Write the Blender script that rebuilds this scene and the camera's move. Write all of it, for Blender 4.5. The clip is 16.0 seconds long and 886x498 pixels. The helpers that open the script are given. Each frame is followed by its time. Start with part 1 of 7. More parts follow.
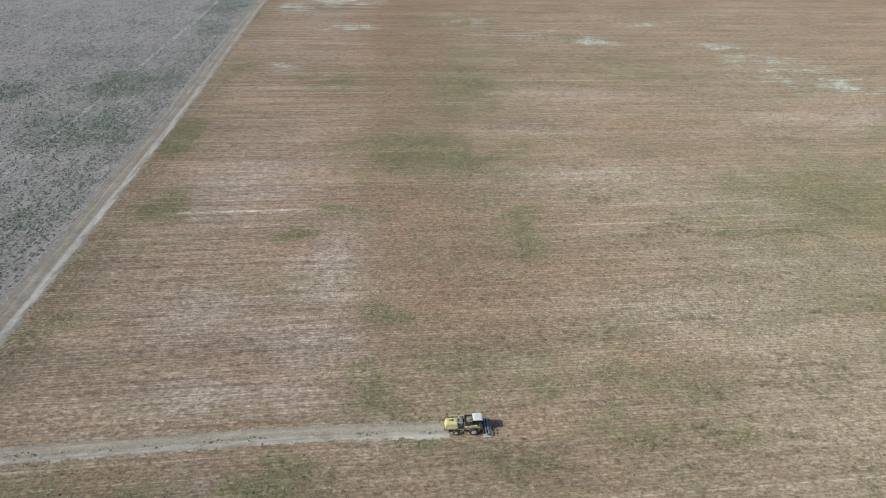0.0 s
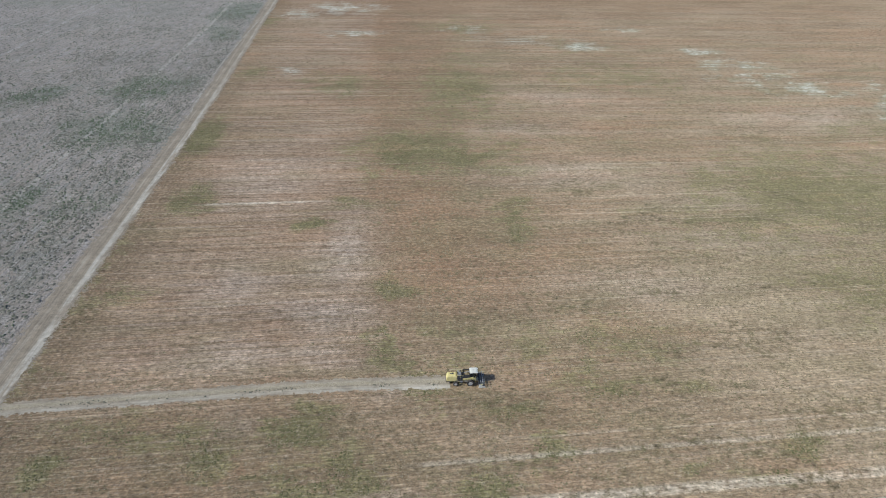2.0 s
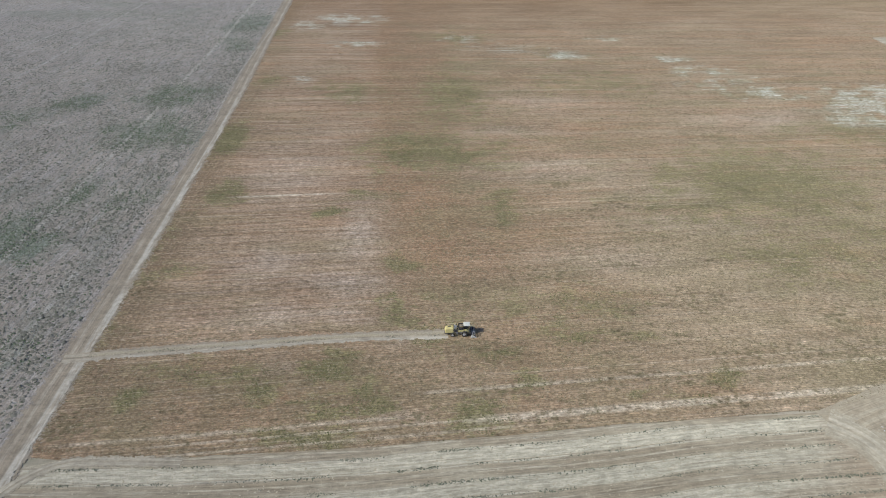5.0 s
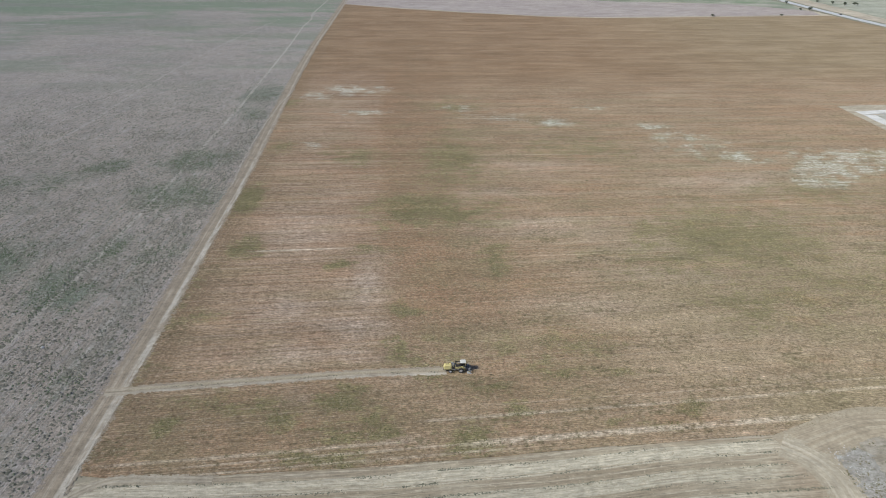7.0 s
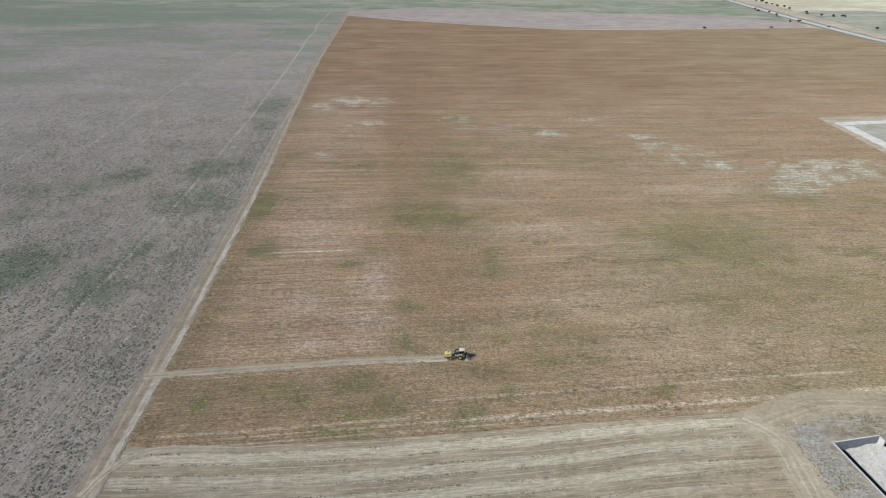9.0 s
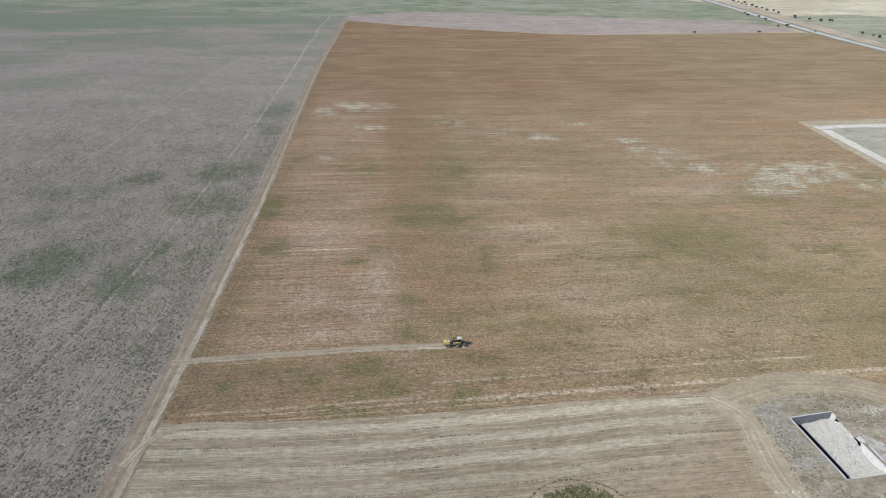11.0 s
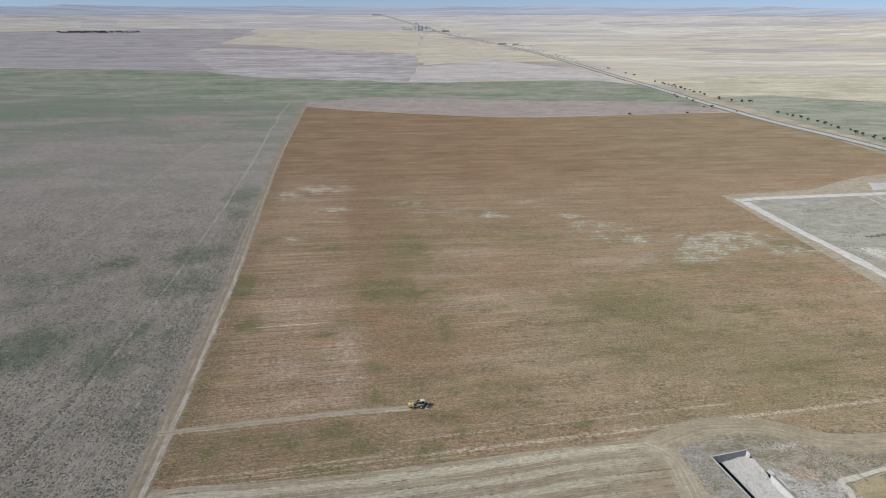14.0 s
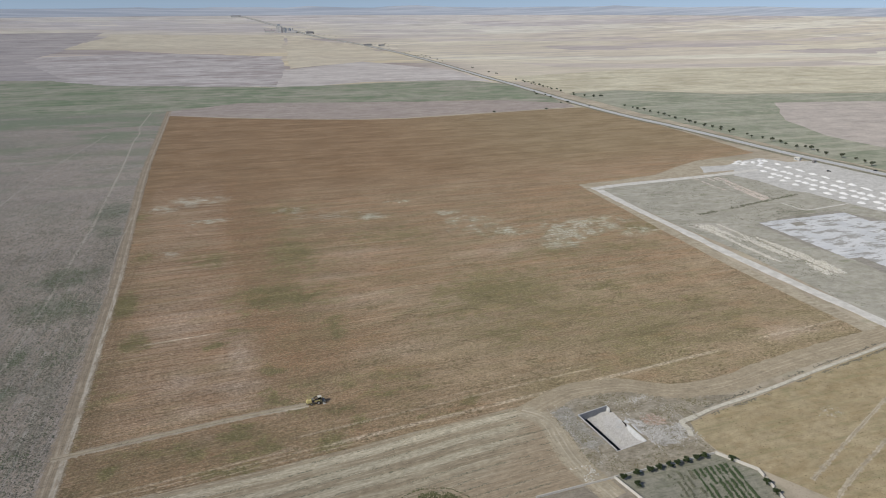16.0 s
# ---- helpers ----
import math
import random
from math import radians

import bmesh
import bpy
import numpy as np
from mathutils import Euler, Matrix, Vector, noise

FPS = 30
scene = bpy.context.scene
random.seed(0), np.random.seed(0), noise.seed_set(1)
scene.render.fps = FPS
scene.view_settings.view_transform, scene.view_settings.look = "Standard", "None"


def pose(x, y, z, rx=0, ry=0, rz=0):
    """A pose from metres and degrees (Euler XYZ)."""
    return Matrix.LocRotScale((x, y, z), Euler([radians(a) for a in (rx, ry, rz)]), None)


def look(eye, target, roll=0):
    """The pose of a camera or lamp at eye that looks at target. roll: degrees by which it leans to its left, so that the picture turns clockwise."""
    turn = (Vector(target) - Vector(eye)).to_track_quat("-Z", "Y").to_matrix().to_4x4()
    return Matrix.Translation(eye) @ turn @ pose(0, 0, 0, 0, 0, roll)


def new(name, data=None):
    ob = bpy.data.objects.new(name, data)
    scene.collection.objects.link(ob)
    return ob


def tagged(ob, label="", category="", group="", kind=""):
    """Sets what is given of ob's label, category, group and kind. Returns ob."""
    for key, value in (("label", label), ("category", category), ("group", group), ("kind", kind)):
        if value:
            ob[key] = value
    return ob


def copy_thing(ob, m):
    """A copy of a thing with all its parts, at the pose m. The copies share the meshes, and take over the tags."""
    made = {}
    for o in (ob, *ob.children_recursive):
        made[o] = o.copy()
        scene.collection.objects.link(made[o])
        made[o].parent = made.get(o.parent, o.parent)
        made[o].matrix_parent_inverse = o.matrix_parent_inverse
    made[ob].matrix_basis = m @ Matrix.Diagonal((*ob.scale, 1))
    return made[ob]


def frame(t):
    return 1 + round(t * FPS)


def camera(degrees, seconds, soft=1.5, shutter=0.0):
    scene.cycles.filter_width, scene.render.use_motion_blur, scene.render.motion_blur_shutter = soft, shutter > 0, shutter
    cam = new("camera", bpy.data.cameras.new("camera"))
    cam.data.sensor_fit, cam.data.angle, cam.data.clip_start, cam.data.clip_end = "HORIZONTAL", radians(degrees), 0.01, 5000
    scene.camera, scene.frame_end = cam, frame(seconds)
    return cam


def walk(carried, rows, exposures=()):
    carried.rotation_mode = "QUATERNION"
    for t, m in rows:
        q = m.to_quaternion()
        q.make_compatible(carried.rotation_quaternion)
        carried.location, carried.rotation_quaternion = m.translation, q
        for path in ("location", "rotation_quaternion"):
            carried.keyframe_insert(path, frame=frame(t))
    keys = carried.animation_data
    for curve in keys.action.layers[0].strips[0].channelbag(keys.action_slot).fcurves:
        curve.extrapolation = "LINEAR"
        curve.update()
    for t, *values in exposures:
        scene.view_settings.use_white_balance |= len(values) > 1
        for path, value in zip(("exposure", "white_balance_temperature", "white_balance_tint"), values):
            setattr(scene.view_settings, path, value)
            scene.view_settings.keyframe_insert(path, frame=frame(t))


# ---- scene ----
cam = camera(68.84, 16.0, soft=1.0)
PATH = [
    (0, pose(1.45, -12.32, 100.28, 56.84, -0.43, -0.11)),
    (0.5, pose(1.07, -17.74, 102.68, 56.79, -0.43, -0.16)),
    (1, pose(0.60, -23.65, 104.92, 56.86, -0.44, -0.31)),
    (1.5, pose(0.34, -29.34, 107.40, 56.82, -0.43, -0.40)),
    (2, pose(0.14, -35.33, 110.11, 56.82, -0.50, -0.44)),
    (2.5, pose(-0.06, -40.91, 112.62, 56.74, -0.48, -0.53)),
    (3, pose(-0.56, -46.98, 115.07, 56.75, -0.48, -0.66)),
    (3.5, pose(-0.66, -52.53, 117.31, 56.80, -0.37, -0.77)),
    (4, pose(-0.63, -58.56, 119.89, 56.81, -0.33, -0.80)),
    (5.4, pose(-0.72, -75.70, 127.30, 57.15, -0.27, -0.90)),
    (6, pose(-0.76, -83.04, 130.47, 58.75, -0.24, -0.95)),
    (6.5, pose(-0.79, -89.16, 133.11, 60.34, -0.22, -0.98)),
    (7, pose(-1.01, -95.37, 135.66, 62.21, -0.23, -0.99)),
    (7.5, pose(-1.40, -101.05, 138.08, 62.75, -0.23, -1.02)),
    (8, pose(-1.82, -107.17, 140.72, 62.75, -0.27, -1.00)),
    (8.5, pose(-1.99, -113.20, 143.15, 62.78, -0.29, -1.02)),
    (9, pose(-2.19, -119.41, 145.90, 62.76, -0.31, -1.02)),
    (9.5, pose(-2.57, -124.85, 148.46, 62.73, -0.33, -1.04)),
    (11.4, pose(-3.41, -146.06, 158.35, 62.78, -0.29, -1.35)),
    (12, pose(-3.67, -152.76, 161.47, 63.33, -0.28, -1.44)),
    (12.5, pose(-4.34, -157.71, 163.92, 64.21, -0.32, -1.73)),
    (13, pose(-4.77, -162.99, 166.39, 65.46, -0.35, -1.87)),
    (13.5, pose(-5.05, -167.58, 168.70, 67.12, -0.28, -2.29)),
    (14, pose(-5.26, -173.09, 171.38, 69.19, -0.17, -5.33)),
    (14.5, pose(-5.81, -178.09, 173.66, 69.21, -0.02, -9.03)),
    (15, pose(-6.93, -183.88, 176.08, 69.18, 0.04, -12.41)),
    (15.5, pose(-8.32, -189.17, 178.06, 69.12, 0.03, -14.63)),
    (16, pose(-9.76, -194.77, 179.97, 69.12, 0.06, -16.65)),
]
walk(cam, PATH, [(0, 0.1, 6150, 3.5), (4, 0.06, 6260, 4.5), (9.5, 0.0, 6600, 5.5), (12.5, -0.04, 6680, 6), (14.5, -0.29, 6740, 6), (16, -0.39, 6860, 7)])


# ---- sky, sun, exposure ----
SUN_FROM = Vector((-0.945, -0.33, 0.0)).normalized()   # the side the sun stands on
SUN_UP = radians(38)
world = bpy.data.worlds.new("sky")
scene.world = world
world.use_nodes = True
wt = world.node_tree
sky = wt.nodes.new("ShaderNodeTexSky")
sky.sky_type, sky.sun_disc = "NISHITA", False
sky.sun_elevation = SUN_UP
sky.sun_rotation = math.atan2(SUN_FROM.x, SUN_FROM.y)
sky.air_density, sky.dust_density, sky.ozone_density = 1.0, 0.5, 2.3
# the sky's own horizon, a little lower than level, as from a height
where = wt.nodes.new("ShaderNodeTexCoord")
lower = wt.nodes.new("ShaderNodeVectorMath")
lower.inputs[1].default_value = (0, 0, 0.16)
wt.links.new(where.outputs["Generated"], lower.inputs[0])
wt.links.new(lower.outputs[0], sky.inputs[0])
hazy = wt.nodes.new("ShaderNodeMix")
hazy.data_type, hazy.blend_type = "RGBA", "MULTIPLY"
hazy.inputs["Factor"].default_value = 1.0
hazy.inputs["B"].default_value = (1.12, 1.0, 1.02, 1)
wt.links.new(sky.outputs[0], hazy.inputs["A"])
wt.links.new(hazy.outputs["Result"], wt.nodes["Background"].inputs[0])
wt.nodes["Background"].inputs[1].default_value = 0.135
sun_dir = SUN_FROM * math.cos(SUN_UP) + Vector((0, 0, math.sin(SUN_UP)))
sun = new("sun", bpy.data.lights.new("sun", "SUN"))
sun.data.energy, sun.data.angle, sun.data.color = 3.6, radians(0.6), (1.0, 0.97, 0.92)
sun.matrix_world = look(sun_dir * 500, (0, 0, 0))


# ---- numbers: noise, distances, terrain ----
def lattice(seed):
    return np.random.default_rng(seed).random((256, 256))


LATTICES = [lattice(s) for s in range(8)]


def vnoise(x, y, size, seed=0):
    """Smooth value noise from 0 to 1, with bumps of about that many metres."""
    g = LATTICES[seed % 8]
    x, y = np.asarray(x, float) / size + 37.1 * seed, np.asarray(y, float) / size + 11.7 * seed
    i, j = np.floor(x).astype(int), np.floor(y).astype(int)
    u, v = x - i, y - j
    u, v = u * u * (3 - 2 * u), v * v * (3 - 2 * v)
    a, b = g[i % 256, j % 256], g[(i + 1) % 256, j % 256]
    c, d = g[i % 256, (j + 1) % 256], g[(i + 1) % 256, (j + 1) % 256]
    return (a * (1 - u) + b * u) * (1 - v) + (c * (1 - u) + d * u) * v


def fbm(x, y, size, seed=0, octaves=3):
    total, weight = 0, 0
    for k in range(octaves):
        w = 0.55 ** k
        total, weight = total + w * vnoise(x, y, size / 2.1 ** k, seed + k), weight + w
    return total / weight


def step01(v, a, b):
    t = np.clip((np.asarray(v, float) - a) / (b - a), 0, 1)
    return t * t * (3 - 2 * t)


def lie(x, y):
    """The height of the land: a level plain that rises gently far away."""
    r = np.hypot(x, np.asarray(y, float) + 195)
    return 145 * (np.maximum(0, r - 2200) / 2700) ** 2


def row_of(x, y):
    """Which drill row of the crop a place lies on: the rows fan slightly."""
    slope = 0.1 * np.clip(1 - (y - 45) / 340, 0, 1)
    return y - slope * x


def blobs(x, y, spots, seed, warp=1.0):
    """Soft ragged patches (x, y, half width, half depth, strength)."""
    wx = x + 13 * warp * (fbm(x, y, 16, seed) - 0.5) + 5 * (vnoise(x, y, 4, seed + 2) - 0.5)
    wy = y + 9 * warp * (fbm(x, y, 13, seed + 1) - 0.5) + 4 * (vnoise(x, y, 4, seed + 3) - 0.5)
    total = np.zeros_like(x)
    for bx, by, rx, ry, a in spots:
        q = ((wx - bx) / rx) ** 2 + ((wy - by) / ry) ** 2
        total = np.maximum(total, a * np.exp(-q * 0.75))
    return total


def inside(px, py, outline):
    """Which points lie inside the outline."""
    res = np.zeros(len(px), bool)
    n = len(outline)
    for k in range(n):
        (x0, y0), (x1, y1) = outline[k], outline[(k + 1) % n]
        if y0 == y1:
            continue
        cross = (y0 > py) != (y1 > py)
        res ^= cross & (px < (x1 - x0) * (py - y0) / (y1 - y0) + x0)
    return res


def line_gap(px, py, line):
    """Distance of points from a line of points."""
    best = np.full(len(px), 1e9)
    for (x0, y0), (x1, y1) in zip(line[:-1], line[1:]):
        dx, dy = x1 - x0, y1 - y0
        t = np.clip(((px - x0) * dx + (py - y0) * dy) / (dx * dx + dy * dy), 0, 1)
        best = np.minimum(best, np.hypot(px - x0 - t * dx, py - y0 - t * dy))
    return best


def ragged(outline, spacing, amount, seed=0):
    """The outline with its sides broken into short uneven pieces."""
    made = []
    n = len(outline)
    for k in range(n):
        a, b = np.array(outline[k], float), np.array(outline[(k + 1) % n], float)
        length = np.linalg.norm(b - a)
        side = np.array([-(b - a)[1], (b - a)[0]]) / max(length, 1e-6)
        count = max(1, int(length / spacing))
        for i in range(count):
            p = a + (b - a) * i / count
            off = 0 if i == 0 else amount * (float(fbm(p[0], p[1], spacing * 3, seed)) - 0.5) * 2
            made.append(tuple(p + side * off))
    return made


def smooth(points, spacing):
    """A smooth line through the points, with points at about that spacing."""
    p = [np.array(q, float) for q in points]
    p = [2 * p[0] - p[1]] + p + [2 * p[-1] - p[-2]]
    made = []
    for a, b, c, d in zip(p[:-3], p[1:-2], p[2:-1], p[3:]):
        count = max(1, int(np.linalg.norm(c - b) / spacing))
        for i in range(count):
            t = i / count
            made.append(0.5 * (2 * b + (c - a) * t + (2 * a - 5 * b + 4 * c - d) * t * t + (3 * b - a - 3 * c + d) * t ** 3))
    return made + [p[-2]]


# ---- mesh makers ----
def mesh_of(name, verts, faces):
    me = bpy.data.meshes.new(name)
    me.from_pydata([tuple(v) for v in verts], [], faces)
    me.validate()
    return me


def clip_cell(poly, x0, y0, x1, y1):
    for axis, lim, keep in ((0, x0, 1), (0, x1, -1), (1, y0, 1), (1, y1, -1)):
        made = []
        n = len(poly)
        for k in range(n):
            p, q = poly[k - 1], poly[k]
            a, b = keep * (p[axis] - lim), keep * (q[axis] - lim)
            if (a >= 0) != (b >= 0):
                t = a / (a - b)
                made.append((p[0] + (q[0] - p[0]) * t, p[1] + (q[1] - p[1]) * t))
            if b >= 0:
                made.append(q)
        poly = made
        if len(poly) < 3:
            return []
    return poly


def without(poly, hole):
    """The pieces of a convex face outside a convex hole whose corners run clockwise."""
    pieces = []
    n = len(hole)
    for k in range(n):
        (ax, ay), (bx, by) = hole[k], hole[(k + 1) % n]
        outer, inner = [], []
        for i in range(len(poly)):
            p, q = poly[i - 1], poly[i]
            a = (bx - ax) * (p[1] - ay) - (by - ay) * (p[0] - ax)
            b = (bx - ax) * (q[1] - ay) - (by - ay) * (q[0] - ax)
            if (a > 0) != (b > 0):
                t = a / (a - b)
                m = (p[0] + (q[0] - p[0]) * t, p[1] + (q[1] - p[1]) * t)
                outer.append(m)
                inner.append(m)
            (outer if b > 0 else inner).append(q)
        if len(outer) > 2:
            pieces.append(outer)
        poly = inner
        if len(poly) < 3:
            break
    return pieces


def sheet(name, outline, grid, up, material, masks=None, relief=None, hole=None):
    """A sheet of land inside the outline, cut into squares, laid on the terrain."""
    poly = [tuple(map(float, p)) for p in outline]
    xs = np.array([p[0] for p in poly])
    ys = np.array([p[1] for p in poly])
    i0, i1 = int(np.floor(xs.min() / grid)), int(np.ceil(xs.max() / grid))
    j0, j1 = int(np.floor(ys.min() / grid)), int(np.ceil(ys.max() / grid))
    # cells which a side of the outline runs through
    edge = set()
    n = len(poly)
    for k in range(n):
        (ax, ay), (bx, by) = poly[k], poly[(k + 1) % n]
        count = max(2, int(math.hypot(bx - ax, by - ay) / grid * 12))
        for i in range(count + 1):
            edge.add((int(math.floor((ax + (bx - ax) * i / count) / grid)), int(math.floor((ay + (by - ay) * i / count) / grid))))
    gi, gj = np.meshgrid(np.arange(i0, i1), np.arange(j0, j1), indexing="ij")
    gi, gj = gi.ravel(), gj.ravel()
    ins = inside((gi + 0.5) * grid, (gj + 0.5) * grid, poly)
    index, verts, faces = {}, [], []

    def vert(x, y):
        key = (round(x, 3), round(y, 3))
        if key not in index:
            index[key] = len(verts)
            verts.append(key)
        return index[key]

    for i, j, hit in zip(gi.tolist(), gj.tolist(), ins.tolist()):
        if (i, j) in edge:
            cut = clip_cell(poly, i * grid, j * grid, (i + 1) * grid, (j + 1) * grid)
            face = []
            for p in cut:
                v = vert(*p)
                if not face or face[-1] != v:
                    face.append(v)
            if len(face) > 2 and face[0] == face[-1]:
                face.pop()
            if len(set(face)) > 2:
                faces.append(list(dict.fromkeys(face)))
        elif hit:
            faces.append([vert(i * grid, j * grid), vert((i + 1) * grid, j * grid), vert((i + 1) * grid, (j + 1) * grid), vert(i * grid, (j + 1) * grid)])
    if hole:
        hx, hy = [p[0] for p in hole], [p[1] for p in hole]
        kept = []
        for face in faces:
            fx, fy = [verts[k][0] for k in face], [verts[k][1] for k in face]
            if max(fx) < min(hx) or min(fx) > max(hx) or max(fy) < min(hy) or min(fy) > max(hy):
                kept.append(face)
            else:
                for piece in without(list(zip(fx, fy)), hole):
                    ids = list(dict.fromkeys(vert(*q) for q in piece))
                    if len(ids) > 2:
                        kept.append(ids)
        faces = kept
    v = np.array(verts, float)
    z = lie(v[:, 0], v[:, 1]) + up
    if relief:
        z = z + relief(v[:, 0], v[:, 1])
    me = mesh_of(name, np.column_stack([v, z]), faces)
    if len(me.vertices) == len(v):
        for key, fun in (masks or {}).items():
            at = me.attributes.new(key, "FLOAT", "POINT")
            at.data.foreach_set("value", np.asarray(fun(v[:, 0], v[:, 1]), np.float32))
    me.materials.append(material)
    return new(name, me)


def ribbon(name, points, width, up, material, spacing=3.0, across=6, wander=0.15, relief=None, seed=0):
    """A road: a strip along the line, with its metres across and along as UV."""
    line = smooth(points, spacing)
    verts, faces, uv = [], [], []
    run = 0.0
    for k, p in enumerate(line):
        a, b = line[max(0, k - 1)], line[min(len(line) - 1, k + 1)]
        way = (b - a) / max(np.linalg.norm(b - a), 1e-6)
        side = np.array([way[1], -way[0]])
        if k:
            run += np.linalg.norm(p - line[k - 1])
        half = (width(run) if callable(width) else width) / 2
        for i in range(across + 1):
            s = -half + 2 * half * i / across
            if i in (0, across):
                s += wander * 2 * (float(vnoise(run, i * 31.0, 5, seed)) - 0.5) * half * 0.6
            q = p + side * s
            z = float(lie(q[0], q[1])) + up + (relief(s, run) if relief else 0)
            verts.append((q[0], q[1], z))
            uv.append((s, run))
    m = across + 1
    for k in range(len(line) - 1):
        for i in range(across):
            faces.append([k * m + i, k * m + i + 1, (k + 1) * m + i + 1, (k + 1) * m + i])
    me = mesh_of(name, verts, faces)
    layer = me.uv_layers.new(name="UVMap")
    loops = np.empty(len(me.loops), np.int32)
    me.loops.foreach_get("vertex_index", loops)
    layer.data.foreach_set("uv", np.array(uv, np.float32)[loops].ravel())
    if me.polygons[0].normal.z < 0:
        me.flip_normals()
    me.materials.append(material)
    return new(name, me)


def tufts(name, x, y, tall, wide, material, blades=3, up=0.0, seed=1, lean=0.5):
    """Many small plants in one mesh: each a low uneven tuft of leaning facets."""
    rng = np.random.default_rng(seed)
    n = len(x)
    size = rng.uniform(0.55, 1.35, n)
    base = lie(x, y) + up - 0.02
    h = rng.uniform(tall[0], tall[1], n) * size
    w = rng.uniform(wide[0], wide[1], n) * size * 0.6
    turn = rng.uniform(0, 2 * np.pi, n)
    v = np.empty((n, blades + 1, 3), np.float32)
    v[:, 0] = np.column_stack([x + rng.normal(0, lean * 0.3, n) * w, y + rng.normal(0, lean * 0.3, n) * w, base + h])
    for k in range(blades):
        a = turn + 2 * np.pi * (k + rng.uniform(-0.25, 0.25, n)) / blades
        r = w * rng.uniform(0.6, 1.4, n)
        v[:, k + 1] = np.column_stack([x + np.cos(a) * r, y + np.sin(a) * r, base])
    tri = np.array([(0, k + 1, (k + 1) % blades + 1) for k in range(blades)], np.int32)
    loops = (tri[None] + (blades + 1) * np.arange(n, dtype=np.int32)[:, None, None]).reshape(-1)
    m = n * blades
    me = bpy.data.meshes.new(name)
    me.vertices.add(n * (blades + 1))
    me.vertices.foreach_set("co", v.ravel())
    me.loops.add(m * 3)
    me.loops.foreach_set("vertex_index", loops)
    me.polygons.add(m)
    me.polygons.foreach_set("loop_start", np.arange(0, m * 3, 3, dtype=np.int32))
    at = me.attributes.new("tone", "FLOAT", "POINT")
    at.data.foreach_set("value", np.repeat(rng.random(n), blades + 1).astype(np.float32))
    me.update(calc_edges=True)
    me.materials.append(material)
    return tagged(new(name, me), kind="stuff")


def part(name, bm, material, parent=None, label=""):
    """One mesh object out of a bmesh, under a thing or a part."""
    me = bpy.data.meshes.new(name)
    bm.normal_update()
    bm.to_mesh(me)
    bm.free()
    me.materials.append(material)
    ob = new(name, me)
    if parent:
        ob.parent = parent
    return tagged(ob, label)


def box(bm, size, at, turn=(0, 0, 0), bevel=0.0):
    m = pose(*at, *turn) @ Matrix.Diagonal((*size, 1))
    made = bmesh.ops.create_cube(bm, size=1, matrix=m)["verts"]
    if bevel:
        edges = list({e for v in made for e in v.link_edges})
        bmesh.ops.bevel(bm, geom=edges, offset=bevel, segments=2, profile=0.5, affect="EDGES")
    return made


def rod(bm, a, b, r, sides=8, r2=None):
    a, b = Vector(a), Vector(b)
    m = Matrix.Translation((a + b) / 2) @ (b - a).to_track_quat("Z", "Y").to_matrix().to_4x4()
    bmesh.ops.create_cone(bm, cap_ends=True, segments=sides, radius1=r, radius2=r if r2 is None else r2, depth=(b - a).length, matrix=m)


def slab(bm, profile, y0, y1, bevel=0.0):
    """A profile in x and z pulled from y0 to y1."""
    a = [bm.verts.new((x, y0, z)) for x, z in profile]
    b = [bm.verts.new((x, y1, z)) for x, z in profile]
    n = len(profile)
    faces = [bm.faces.new(a), bm.faces.new(b[::-1])]
    for k in range(n):
        faces.append(bm.faces.new((a[k], b[k], b[(k + 1) % n], a[(k + 1) % n])))
    bmesh.ops.recalc_face_normals(bm, faces=faces)
    if bevel:
        edges = list({e for f in faces for e in f.edges})
        bmesh.ops.bevel(bm, geom=edges, offset=bevel, segments=2, profile=0.5, affect="EDGES")


